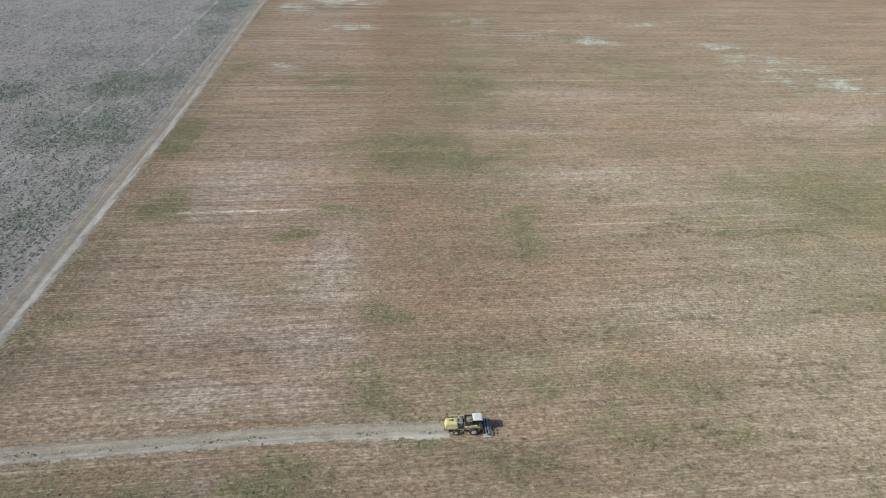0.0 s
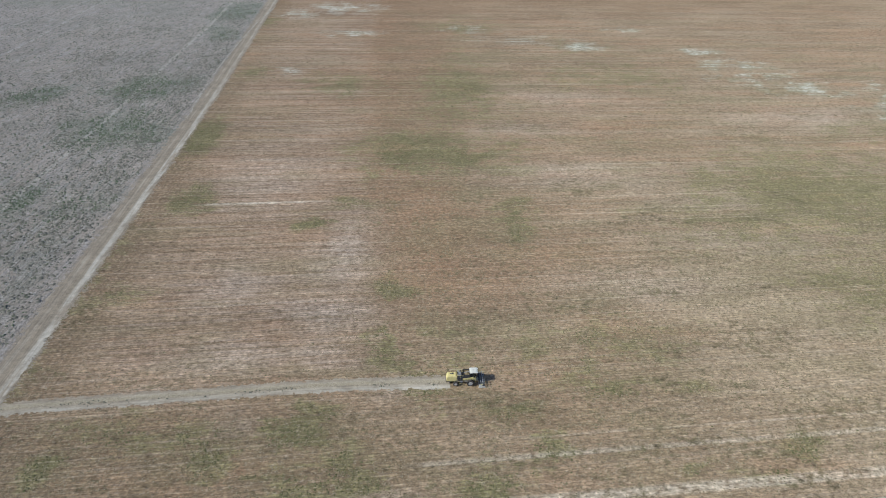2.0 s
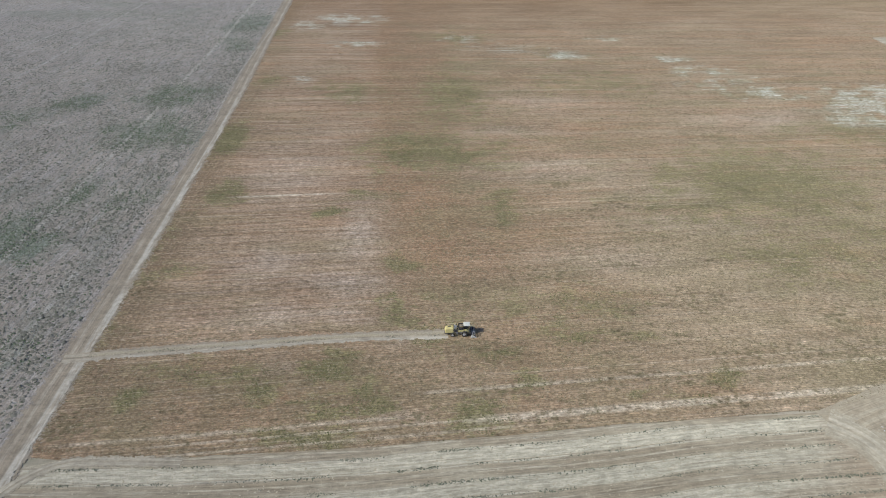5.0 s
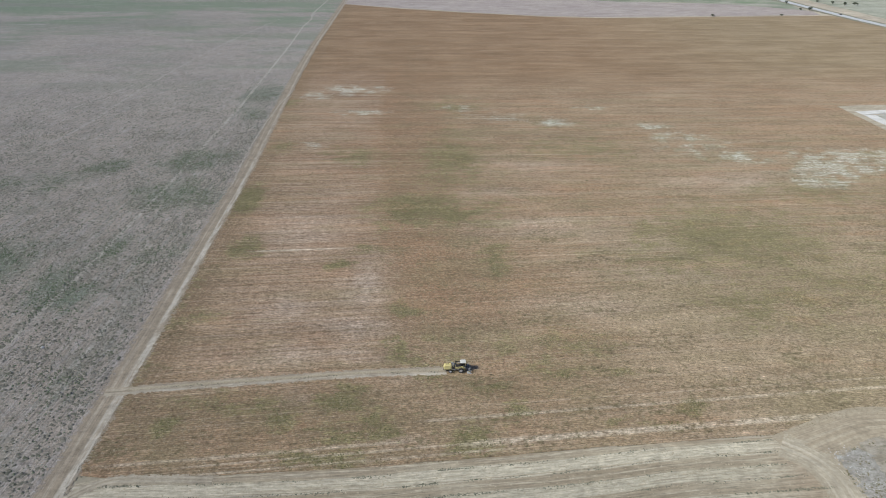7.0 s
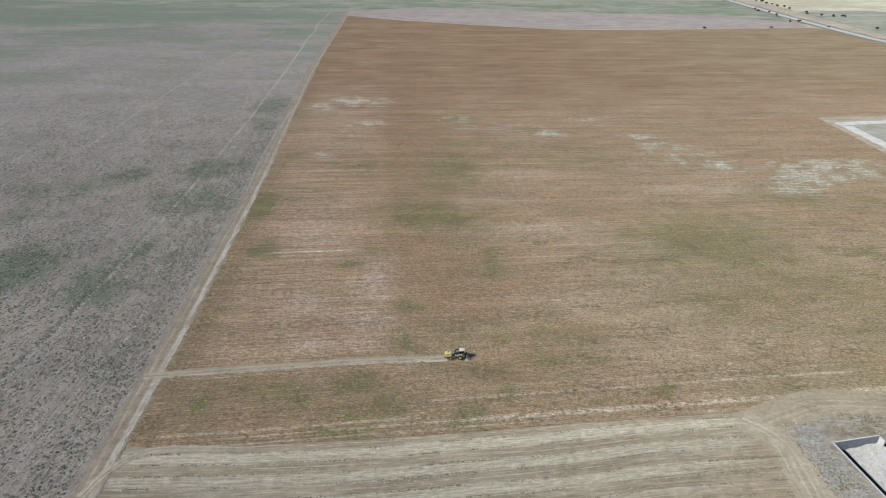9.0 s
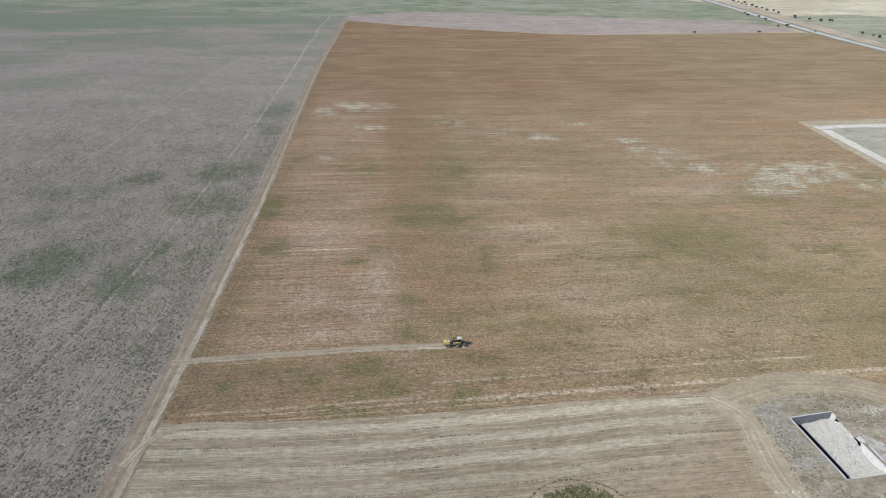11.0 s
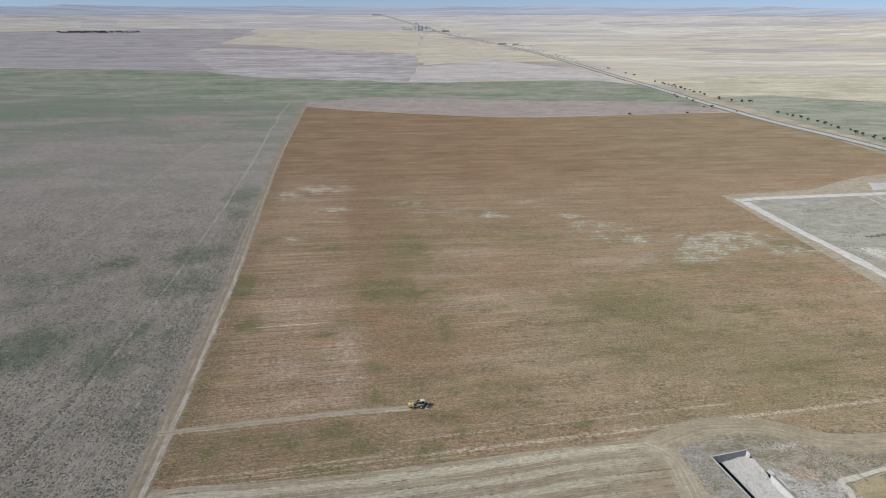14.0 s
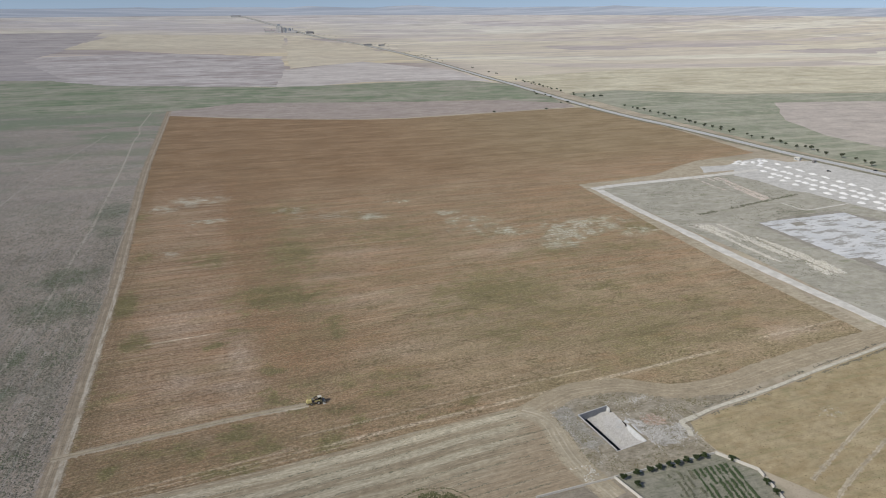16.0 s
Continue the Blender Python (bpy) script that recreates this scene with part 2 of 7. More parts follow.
# ---- materials ----
class Shade:
    """Short names for the nodes of one material."""

    def __init__(self, name):
        self.mat = bpy.data.materials.new(name)
        self.mat.use_nodes = True
        self.t = self.mat.node_tree
        self.bsdf = self.t.nodes["Principled BSDF"]
        self.out = self.t.nodes["Material Output"]
        self.bsdf.inputs["Specular IOR Level"].default_value = 0.15
        self.bsdf.inputs["Diffuse Roughness"].default_value = 0.38

    def put(self, socket, value):
        if hasattr(value, "is_linked"):
            self.t.links.new(value, socket)
        elif isinstance(value, tuple) and len(value) == 3 and socket.type == "RGBA":
            socket.default_value = (*value, 1)
        else:
            socket.default_value = value

    def pos(self):
        return self.t.nodes.new("ShaderNodeNewGeometry").outputs["Position"]

    def local(self):
        return self.t.nodes.new("ShaderNodeTexCoord").outputs["Object"]

    def uv(self):
        return self.t.nodes.new("ShaderNodeUVMap").outputs["UV"]

    def island(self):
        return self.t.nodes.new("ShaderNodeNewGeometry").outputs["Random Per Island"]

    def each(self):
        return self.t.nodes.new("ShaderNodeObjectInfo").outputs["Random"]

    def attr(self, key):
        n = self.t.nodes.new("ShaderNodeAttribute")
        n.attribute_name = key
        return n.outputs["Fac"]

    def axes(self, vec):
        n = self.t.nodes.new("ShaderNodeSeparateXYZ")
        self.put(n.inputs[0], vec)
        return n.outputs

    def vec(self, x, y, z=0.0):
        n = self.t.nodes.new("ShaderNodeCombineXYZ")
        for s, v in zip(n.inputs, (x, y, z)):
            self.put(s, v)
        return n.outputs[0]

    def scaled(self, vec, size, turn=0.0):
        n = self.t.nodes.new("ShaderNodeMapping")
        self.put(n.inputs["Vector"], vec)
        n.inputs["Rotation"].default_value = (0, 0, radians(turn))
        n.inputs["Scale"].default_value = tuple(1 / s for s in size)
        return n.outputs[0]

    def noise(self, vec, scale=1.0, detail=3.0, rough=0.55, twist=0.0):
        n = self.t.nodes.new("ShaderNodeTexNoise")
        self.put(n.inputs["Vector"], vec)
        n.inputs["Scale"].default_value, n.inputs["Detail"].default_value = scale, detail
        n.inputs["Roughness"].default_value, n.inputs["Distortion"].default_value = rough, twist
        return n.outputs["Fac"]

    def white(self, vec):
        n = self.t.nodes.new("ShaderNodeTexWhiteNoise")
        self.put(n.inputs["Vector"], vec)
        return n.outputs["Value"]

    def span(self, v, a, b, c=0.0, d=1.0):
        n = self.t.nodes.new("ShaderNodeMapRange")
        n.interpolation_type = "SMOOTHSTEP"
        for s, q in zip(n.inputs, (v, a, b, c, d)):
            self.put(s, q)
        return n.outputs[0]

    def op(self, kind, a, b=0.0):
        n = self.t.nodes.new("ShaderNodeMath")
        n.operation = kind
        self.put(n.inputs[0], a)
        self.put(n.inputs[1], b)
        return n.outputs[0]

    def mul(self, *vs):
        r = vs[0]
        for v in vs[1:]:
            r = self.op("MULTIPLY", r, v)
        return r

    def add(self, a, b):
        return self.op("ADD", a, b)

    def mix(self, f, a, b, kind="MIX"):
        n = self.t.nodes.new("ShaderNodeMix")
        n.data_type, n.blend_type = "RGBA", kind
        self.put(n.inputs["Factor"], f)
        self.put(n.inputs["A"], a)
        self.put(n.inputs["B"], b)
        return n.outputs["Result"]

    def gain(self, c, *shifts):
        """The colour made lighter and darker by noises about 0.5, each with its amount."""
        k = 1.0
        for v, amount in shifts:
            k = self.add(k, self.mul(self.op("SUBTRACT", v, 0.5), amount))
        n = self.t.nodes.new("ShaderNodeVectorMath")
        n.operation = "SCALE"
        self.put(n.inputs[0], c)
        self.put(n.inputs["Scale"], self.op("MAXIMUM", k, 0.15))
        return n.outputs[0]

    def pick(self, v, stops):
        """Colours by steps: (from, colour), ..."""
        n = self.t.nodes.new("ShaderNodeValToRGB")
        self.put(n.inputs[0], v)
        r = n.color_ramp
        r.interpolation = "CONSTANT"
        while len(r.elements) < len(stops):
            r.elements.new(0.5)
        for e, (p, c) in zip(r.elements, stops):
            e.position, e.color = p, (*c, 1)
        return n.outputs[0]

    def end(self, colour, rough=0.95, height=None, depth=0.1, fade=None, metal=0.0):
        self.put(self.bsdf.inputs["Base Color"], colour)
        self.put(self.bsdf.inputs["Roughness"], rough)
        self.put(self.bsdf.inputs["Metallic"], metal)
        if height is not None:
            n = self.t.nodes.new("ShaderNodeBump")
            n.inputs["Strength"].default_value, n.inputs["Distance"].default_value = 1.0, depth
            self.put(n.inputs["Height"], height)
            self.t.links.new(n.outputs[0], self.bsdf.inputs["Normal"])
        if fade is not None:
            clear = self.t.nodes.new("ShaderNodeBsdfTransparent")
            blend = self.t.nodes.new("ShaderNodeMixShader")
            self.put(blend.inputs[0], fade)
            self.t.links.new(clear.outputs[0], blend.inputs[1])
            self.t.links.new(self.bsdf.outputs[0], blend.inputs[2])
            self.t.links.new(blend.outputs[0], self.out.inputs[0])
        return self.mat


def land_material(name, low, high, third, big=30.0, small=1.2, lines=None, turn=0.0, third_at=(0.55, 0.75), speck=0.35):
    """Bare or thinly grown land: two tones in broad patches, a third in spots, grain, and faint rows."""
    s = Shade(name)
    p = s.pos()
    broad = s.noise(s.scaled(p, (big, big * 0.6, big), turn), 1, 4, 0.6)
    mid = s.noise(s.scaled(p, (big * 0.22, big * 0.15, 5), turn), 1, 3)
    fine = s.noise(s.scaled(p, (small, small * 0.7, small)), 1, 3, 0.65)
    c = s.mix(s.span(s.add(s.mul(broad, 0.6), s.mul(mid, 0.4)), 0.38, 0.62), low, high)
    c = s.mix(s.span(s.noise(s.scaled(p, (big * 0.5, big * 0.3, 9), turn + 40), 1, 4), *third_at), c, third)
    if lines:
        streak = s.noise(s.scaled(p, (lines * 40, lines, 9), turn), 1, 2)
        c = s.mix(s.mul(s.span(streak, 0.45, 0.7), 0.5), c, high)
        streak = s.noise(s.scaled(p, (lines * 25, lines * 1.3, 5), turn + 2), 1, 4, 0.65)
        c = s.mix(s.mul(s.span(streak, 0.5, 0.66), 0.55), c, third)
    c = s.mix(s.mul(s.span(fine, 0.35, 0.75), speck), c, s.mix(0.5, low, (0.02, 0.02, 0.015)))
    c = s.mix(s.mul(s.span(s.noise(s.scaled(p, (small * 0.7,) * 3), 1.7, 2), 0.58, 0.75), speck), c, s.mix(0.4, high, (0.6, 0.55, 0.45)))
    c = s.gain(c, (s.noise(s.scaled(p, (big * 0.35, big * 0.2, 9), turn + 10), 1, 5, 0.68), 0.7), (s.noise(s.scaled(p, (small * 3.5, small * 2.4, 9)), 1, 5, 0.75), 0.6))
    return s.end(c, 0.95, fine, 0.12)


def plain_material(name, colour, rough=0.6, metal=0.0, spread=0.12, size=0.4, dirt=0.0, dirt_colour=(0.25, 0.2, 0.15)):
    """Paint, metal, rubber and the like, with worn and dusty variation."""
    s = Shade(name)
    p = s.local()
    a = s.noise(s.scaled(p, (size,) * 3), 1, 4, 0.6)
    b = s.noise(s.scaled(p, (size * 0.15,) * 3), 1, 3, 0.6)
    c = s.mix(s.span(a, 0.3, 0.7), tuple(k * (1 - spread) for k in colour), tuple(min(1, k * (1 + spread)) for k in colour))
    if dirt:
        c = s.mix(s.mul(s.span(s.add(s.mul(a, 0.5), s.mul(b, 0.5)), 0.42, 0.66), dirt), c, dirt_colour)
    return s.end(c, s.span(b, 0.2, 0.8, max(0.05, rough - 0.12), min(1, rough + 0.12)), b, 0.004, metal=metal)


# ---- land: plan in metres ----
LEFT_ROAD = [(-92, -120), (-98, -40), (-100, 10), (-101.5, 70), (-103.5, 130), (-109.5, 270), (-119, 420), (-130, 620), (-141, 985), (-146, 1100)]
NEAR_ROAD = [(100, 38), (112, 43), (128, 48.5), (142, 48.5), (157, 46), (176, 35), (196, 32.5), (216, 34), (232, 37.5), (272, 44), (330, 51.5), (372, 60), (440, 74)]
CROP = [(-97, 32), (-89, 31), (-57, 31.5), (-16, 34), (27, 38.5), (71, 42.5), (100, 44.5), (127, 52.5), (144, 53), (158, 50), (177, 40), (196, 37.5), (217, 39.5),
        (248, 45.5), (282, 50), (322, 55), (317, 142), (315, 189), (316, 300), (317, 398), (372, 404), (418, 411), (470, 440), (504, 456), (604, 473), (608, 600),
        (604, 715), (592, 872), (569, 882), (397, 868), (242, 856), (168, 866), (44, 909), (-46, 948), (-138, 1000), (-127, 640), (-116, 430), (-106, 270), (-100, 130), (-98, 70)]
PIT = [(123, 30), (139.4, 32.9), (142.9, 4.9), (127.0, 2.4)]
GARDEN = [(117, -12), (166, -11), (176, -25), (173, -43), (166, -78), (134, -76)]
GREEN_NEAR = [(-99, 219, 6.6, 17, 1.0), (-86, 164, 5.5, 10, 1.0), (-39, 147, 3.5, 3.5, 0.9), (-96, 303, 6.3, 9, 0.6), (26, 151, 5, 13, 0.8), (29, 143, 3.5, 5.5, 0.9), (101, 185, 5, 12, 0.6), (-85, 110, 9, 4.5, 0.55), (-80, 49, 4, 3.2, 1.0),
              (-49, 52, 5, 3, 0.9), (-30, 60, 5.5, 5, 1.1), (-25, 67, 5, 2.6, 0.9), (-12, 112, 7, 5, 0.8), (-12, 86, 5, 7, 0.75), (-20, 53, 4.5, 3.5, 0.8), (-17, 47, 5, 2.6, 0.8), (-34, 37, 9, 2.2, 1.0), (11, 45, 8, 5.4, 1.1), (27, 55, 4.5, 3.4, 0.9), (78, 56, 4.5, 3.1, 0.8)]
GREEN_MORE = [(61, 73, 5, 2.4, 0.7), (54, 51, 4, 1.6, 0.7), (68, 50, 6, 1.8, 0.6), (121, 109, 7, 6, 0.75), (37, 81, 5, 3.3, 0.55), (18, 65, 6, 3.4, 0.7), (41, 73, 9, 2.8, 0.6), (-70, 60, 13, 5, 0.5), (-52, 57, 12, 5, 0.5), (-27, 47, 8, 3.3, 0.6),
              (-29, 162, 6.4, 3.6, 0.5), (1, 77, 8, 7, 0.6), (50, 91, 20, 9, 0.4), (-111, 412, 5, 9, 0.7), (-99, 105, 4, 45, 0.45)]
GREEN_FAR = [(10, 282, 12, 36, 0.8), (-46, 286, 13, 13, 0.65), (-4, 204, 20, 14, 0.9), (138, 171, 27, 24, 0.85), (208, 156, 13, 6, 1.0), (127, 117, 19, 9, 0.65), (198, 88, 16, 15, 0.85), (204, 223, 22, 9, 0.5), (257, 220, 18, 8, 0.6), (304, 256, 10, 8, 1.0),
             (96, 145, 18, 13, 0.55), (175, 128, 23, 13, 0.6), (83, 350, 16, 14, 0.4), (19, 399, 15, 16, 0.5), (92, 298, 25, 16, 0.45), (173, 66, 15, 6, 0.5), (33, 90, 20, 8, 0.45), (236, 120, 26, 9, 0.5), (262, 96, 20, 9, 0.5)]
PALE_SPOTS = [(-64, 450, 20, 11, 0.85), (-96, 430, 14, 10, 0.6), (-55, 382, 16, 5, 1.0), (-80, 307, 8, 4, 0.95), (19, 392, 13, 7, 0.6), (85, 357, 14, 8, 0.55), (118, 396, 11, 6, 0.5), (154, 346, 8, 4, 1.0), (166, 322, 13, 7, 0.95), (188, 284, 17, 9, 0.9),
              (216, 242, 12, 6, 0.8), (256, 275, 28, 14, 0.95), (235, 257, 24, 8, 0.8), (279, 287, 17, 7, 0.9), (298, 251, 14, 5.5, 0.9), (56, 369, 28, 11, 0.35), (174, 298, 29, 13, 0.4)]
SOFT_SPOTS = [(-27, 131, 7, 16, 0.95), (-31, 102, 12, 7, 0.85), (-53, 114, 11, 9.5, 0.65), (-47, 61, 4.5, 2.2, 0.8), (-8, 43, 4.5, 1.7, 0.9), (-20, 36, 6, 1.3, 0.8), (-64, 71, 9, 2.4, 0.4), (53, 186, 37, 10, 0.55), (29, 227, 24, 8, 0.55), (104, 166, 20, 6.5, 0.5),
              (-12, 73, 4, 4.3, 0.5), (59, 114, 20, 6.4, 0.45), (282, 70, 22, 8, 0.95), (175, 244, 35, 10, 0.6), (54, 267, 30, 11, 0.5), (95, 138, 20, 7, 0.5), (-42, 84, 20, 5, 0.7), (-62, 180, 20, 22, 0.5)]
RED_SPOTS = [(-1, 169, 12, 20, 0.85), (0, 128, 10, 18, 0.95), (-33, 339, 7.5, 80, 0.95), (-34, 481, 6, 100, 0.6), (53, 264, 46, 14, 0.5), (32, 131, 17, 11, 0.5), (187, 209, 38, 9, 0.55), (86, 215, 32, 16, 0.45), (-51, 300, 11, 24, 0.55), (-47, 177, 13, 20, 0.4),
             (248, 204, 22, 9, 0.55), (-39, 90, 4, 8, 0.95), (-39, 52, 8, 4.5, 0.7), (-17, 57, 9, 3.5, 0.7), (-73, 82, 10, 7, 0.5), (32, 77, 17, 9, 0.45), (60, 240, 60, 14, 0.4)]
DARK_SPOTS = [(-2, 240, 22, 34, 0.8), (8, 300, 20, 44, 0.9), (-22, 420, 14, 80, 0.7), (-30, 560, 16, 110, 0.5), (-38, 270, 12, 30, 0.6), (-39, 92, 6, 10, 0.8), (-20, 60, 14, 6, 0.7), (-60, 55, 28, 9, 0.8), (20, 160, 20, 20, 0.5), (110, 170, 30, 30, 0.5),
              (150, 140, 60, 30, 0.35), (210, 110, 60, 30, 0.35), (60, 90, 60, 16, 0.4), (130, 75, 70, 12, 0.5), (260, 180, 40, 30, 0.4), (60, 330, 60, 20, 0.4), (200, 400, 90, 30, 0.4)]
DRY_GREEN = [(-196, 146, 23, 25, 0.9), (-201, 135, 12, 15, 0.9), (-148, 123, 14, 14, 1.0), (-160, 140, 9, 9, 0.8), (-191, 267, 16, 13, 0.75), (-210, 247, 22, 14, 0.65), (-224, 203, 14, 17, 0.55), (-242, 238, 15, 12, 0.55), (-144, 278, 20, 22, 0.75),
             (-138, 227, 20, 22, 0.75), (-137, 440, 15, 34, 0.9), (-134, 378, 12, 22, 0.75), (-120, 224, 13, 20, 0.7), (-144, 162, 11, 14, 0.8), (-121, 160, 10, 30, 0.5), (-121, 70, 8, 12, 0.6)]
FAR_GREEN = [(-411, 530, 26, 28, 0.5), (-290, 582, 60, 26, 0.5), (-420, 800, 200, 70, 0.7), (-600, 980, 300, 80, 0.9), (-300, 1000, 160, 50, 0.75), (-230, 720, 60, 36, 0.5), (-700, 760, 200, 60, 0.6), (-520, 640, 120, 40, 0.5)]


def crop_green(x, y):
    return np.maximum(blobs(x, y, GREEN_NEAR + GREEN_MORE, 0), blobs(x, y, GREEN_FAR, 1, 2.4))


# the standing crop: brown, drilled in rows, with green, pale and red patches
s = Shade("dry_crop")
p = s.pos()
px, py, pz = s.axes(p)
row = s.attr("row")
rowed = s.vec(px, row)
left_part = s.attr("left_part")
far_part = s.attr("far_part")
right_part = s.attr("right_part")
weak = s.op("SUBTRACT", 1.0, left_part)
not_far = s.op("SUBTRACT", 1.0, far_part)
streak_fine = s.noise(s.scaled(rowed, (6, 0.34, 1)), 1, 4, 0.7)
streak_mid = s.noise(s.scaled(rowed, (46, 0.85, 1)), 1, 4, 0.66)
streak_broad = s.noise(s.scaled(rowed, (100, 2.2, 1)), 1, 4, 0.62)
broad = s.noise(s.scaled(p, (60, 34, 9)), 1, 4, 0.6)
patch = s.noise(s.scaled(p, (10, 6, 9)), 1, 5, 0.68)
grain = s.noise(s.scaled(p, (2.4, 1.5, 1)), 1, 4, 0.72)
fine = s.noise(s.scaled(rowed, (0.9, 0.45, 1)), 1, 3, 0.75)
c = s.mix(s.span(broad, 0.35, 0.65), (0.288, 0.193, 0.116), (0.352, 0.25, 0.158))
c = s.mix(s.mul(right_part, 0.44), c, s.mix(s.span(patch, 0.35, 0.65), (0.36, 0.292, 0.193), (0.45, 0.372, 0.26)))
orange = s.noise(s.scaled(rowed, (110, 9, 1)), 1, 4, 0.62)
c = s.mix(s.mul(s.span(orange, 0.46, 0.62), s.span(py, 90, 190), not_far, 0.75), c, (0.38, 0.24, 0.143))
c = s.mix(s.mul(far_part, 0.9), c, s.mix(s.span(broad, 0.35, 0.65), (0.242, 0.153, 0.085), (0.298, 0.197, 0.115)))
c = s.mix(s.mul(far_part, s.span(px, 120, 420), 0.85), c, s.mix(s.span(broad, 0.35, 0.65), (0.268, 0.203, 0.118), (0.325, 0.252, 0.155)))
c = s.mix(s.mul(left_part, s.span(streak_broad, 0.48, 0.6), 0.6), c, (0.39, 0.28, 0.2))
c = s.mix(s.mul(left_part, s.span(streak_broad, 0.5, 0.39), 0.6), c, (0.26, 0.16, 0.1))
c = s.mix(s.mul(left_part, s.span(streak_mid, 0.53, 0.66), 0.55), c, (0.485, 0.375, 0.288))
c = s.mix(s.mul(weak, s.span(streak_mid, 0.53, 0.66), 0.45), c, (0.435, 0.345, 0.24))
c = s.mix(s.mul(weak, s.span(streak_broad, 0.47, 0.36), 0.3), c, (0.228, 0.165, 0.095))
c = s.mix(s.mul(s.attr("red"), s.span(s.add(s.mul(patch, 0.6), s.mul(streak_mid, 0.4)), 0.34, 0.6), 0.62), c, (0.36, 0.2, 0.112))
c = s.mix(s.mul(s.attr("column"), s.span(s.add(s.mul(patch, 0.5), s.mul(streak_mid, 0.5)), 0.3, 0.62, 0.35, 0.75)), c, (0.272, 0.168, 0.098))
c = s.mix(s.mul(s.attr("soft"), s.span(s.add(s.mul(streak_mid, 0.5), s.mul(grain, 0.5)), 0.34, 0.56), 0.88), c, (0.495, 0.395, 0.312))
olive = s.noise(s.scaled(p, (30, 14, 9), 8), 1, 6, 0.66)
c = s.mix(s.mul(s.span(olive, 0.49, 0.64), s.span(px, -60, 40), s.span(py, 420, 300), s.span(py, 80, 180, 0.22, 0.5)), c, (0.232, 0.205, 0.108))
c = s.mix(s.mul(s.attr("dark"), s.span(patch, 0.68, 0.34), 0.75), c, (0.215, 0.158, 0.092))
along = s.noise(s.scaled(p, (0.9, 30, 1), 1), 1, 4, 0.65)
c = s.mix(s.mul(s.attr("head"), 0.75), c, s.mix(s.span(along, 0.4, 0.6), (0.195, 0.132, 0.08), (0.272, 0.19, 0.12)))
mottle = s.add(s.mul(s.op("SUBTRACT", grain, 0.5), 2.4), s.add(s.mul(s.op("SUBTRACT", patch, 0.5), 3.0), s.mul(s.op("SUBTRACT", streak_mid, 0.5), 0.8)))
c = s.mix(s.mul(s.span(s.add(s.mul(s.attr("green"), 1.05), mottle), 0.05, 0.85), s.span(s.attr("green"), 0.02, 0.25), 0.92), c, s.mix(s.span(patch, 0.4, 0.62), (0.172, 0.158, 0.07), (0.226, 0.193, 0.092)))
pale_streak = s.noise(s.scaled(rowed, (36, 1.05, 1)), 1, 5, 0.74)
c = s.mix(s.mul(s.span(s.attr("pale"), 0.12, 0.6), s.span(patch, 0.35, 0.6), s.span(px, 0, 160, 0.1, 0.55)), c, (0.285, 0.275, 0.17))
pale = s.span(s.add(pale_streak, s.mul(s.attr("pale"), 0.15)), 0.575, 0.70)
c = s.mix(s.mul(pale, s.span(s.attr("pale"), 0.05, 0.35), 0.92), c, s.mix(s.span(grain, 0.4, 0.6), (0.45, 0.43, 0.33), (0.66, 0.645, 0.55)))
long_line = s.noise(s.scaled(rowed, (140, 0.8, 1)), 1, 3, 0.55)
c = s.mix(s.mul(s.span(long_line, 0.57, 0.67), s.span(py, 60, 180, 0.4, 1.0), s.op("SUBTRACT", 1.0, s.mul(far_part, 0.75)), 0.6), c, (0.50, 0.405, 0.295))
c = s.mix(s.mul(s.span(long_line, 0.44, 0.34), s.op("SUBTRACT", 1.0, s.mul(far_part, 0.6)), s.add(0.25, s.mul(left_part, 0.3))), c, (0.235, 0.165, 0.095))
c = s.mix(s.mul(s.span(px, 80, 170), s.span(py, 150, 75), s.span(olive, 0.42, 0.6, 0.1, 0.6)), c, (0.262, 0.22, 0.124))
for at, half, x0, x1, force in ((41.1, 1.8, 10, 225, 0.72), (41.4, 0.6, -70, 10, 0.5), (52.0, 1.0, -4, 150, 0.5), (43.6, 1.2, 258, 330, 0.6), (56.8, 0.5, 20, 150, 0.3), (44.2, 0.9, -92, -10, 0.45), (165.9, 0.95, -81, -41, 1.0), (38.2, 0.7, -85, 20, 0.5)):
    gap = s.op("ABSOLUTE", s.op("SUBTRACT", s.add(row, s.mul(s.op("SUBTRACT", streak_mid, 0.5), 1.5)), at))
    band = s.mul(s.span(gap, half, half * 0.3), s.span(px, x0 - 6, x0 + 6), s.span(px, x1 + 8, x1 - 8), s.span(grain, 0.28, 0.55), force)
    c = s.mix(band, c, (0.575, 0.49, 0.372))
c = s.mix(s.mul(s.span(streak_fine, 0.54, 0.7), s.add(0.3, s.mul(left_part, 0.25))), c, (0.53, 0.44, 0.33))
c = s.mix(s.mul(s.span(fine, 0.53, 0.68), s.op("SUBTRACT", 1.0, s.mul(far_part, 0.7)), 0.5), c, (0.13, 0.111, 0.066))
c = s.mix(s.mul(s.span(fine, 0.45, 0.3), s.op("SUBTRACT", 1.0, s.mul(far_part, 0.7)), 0.5), c, (0.535, 0.463, 0.352))
near_part = s.mul(s.span(py, 330, 120), s.op("SUBTRACT", 1.0, s.mul(left_part, 0.75)))
clump = s.noise(s.scaled(p, (2.3, 1.7, 1), 15), 1, 4, 0.7)
thick = s.noise(s.scaled(p, (22, 12, 1)), 1, 4, 0.6)
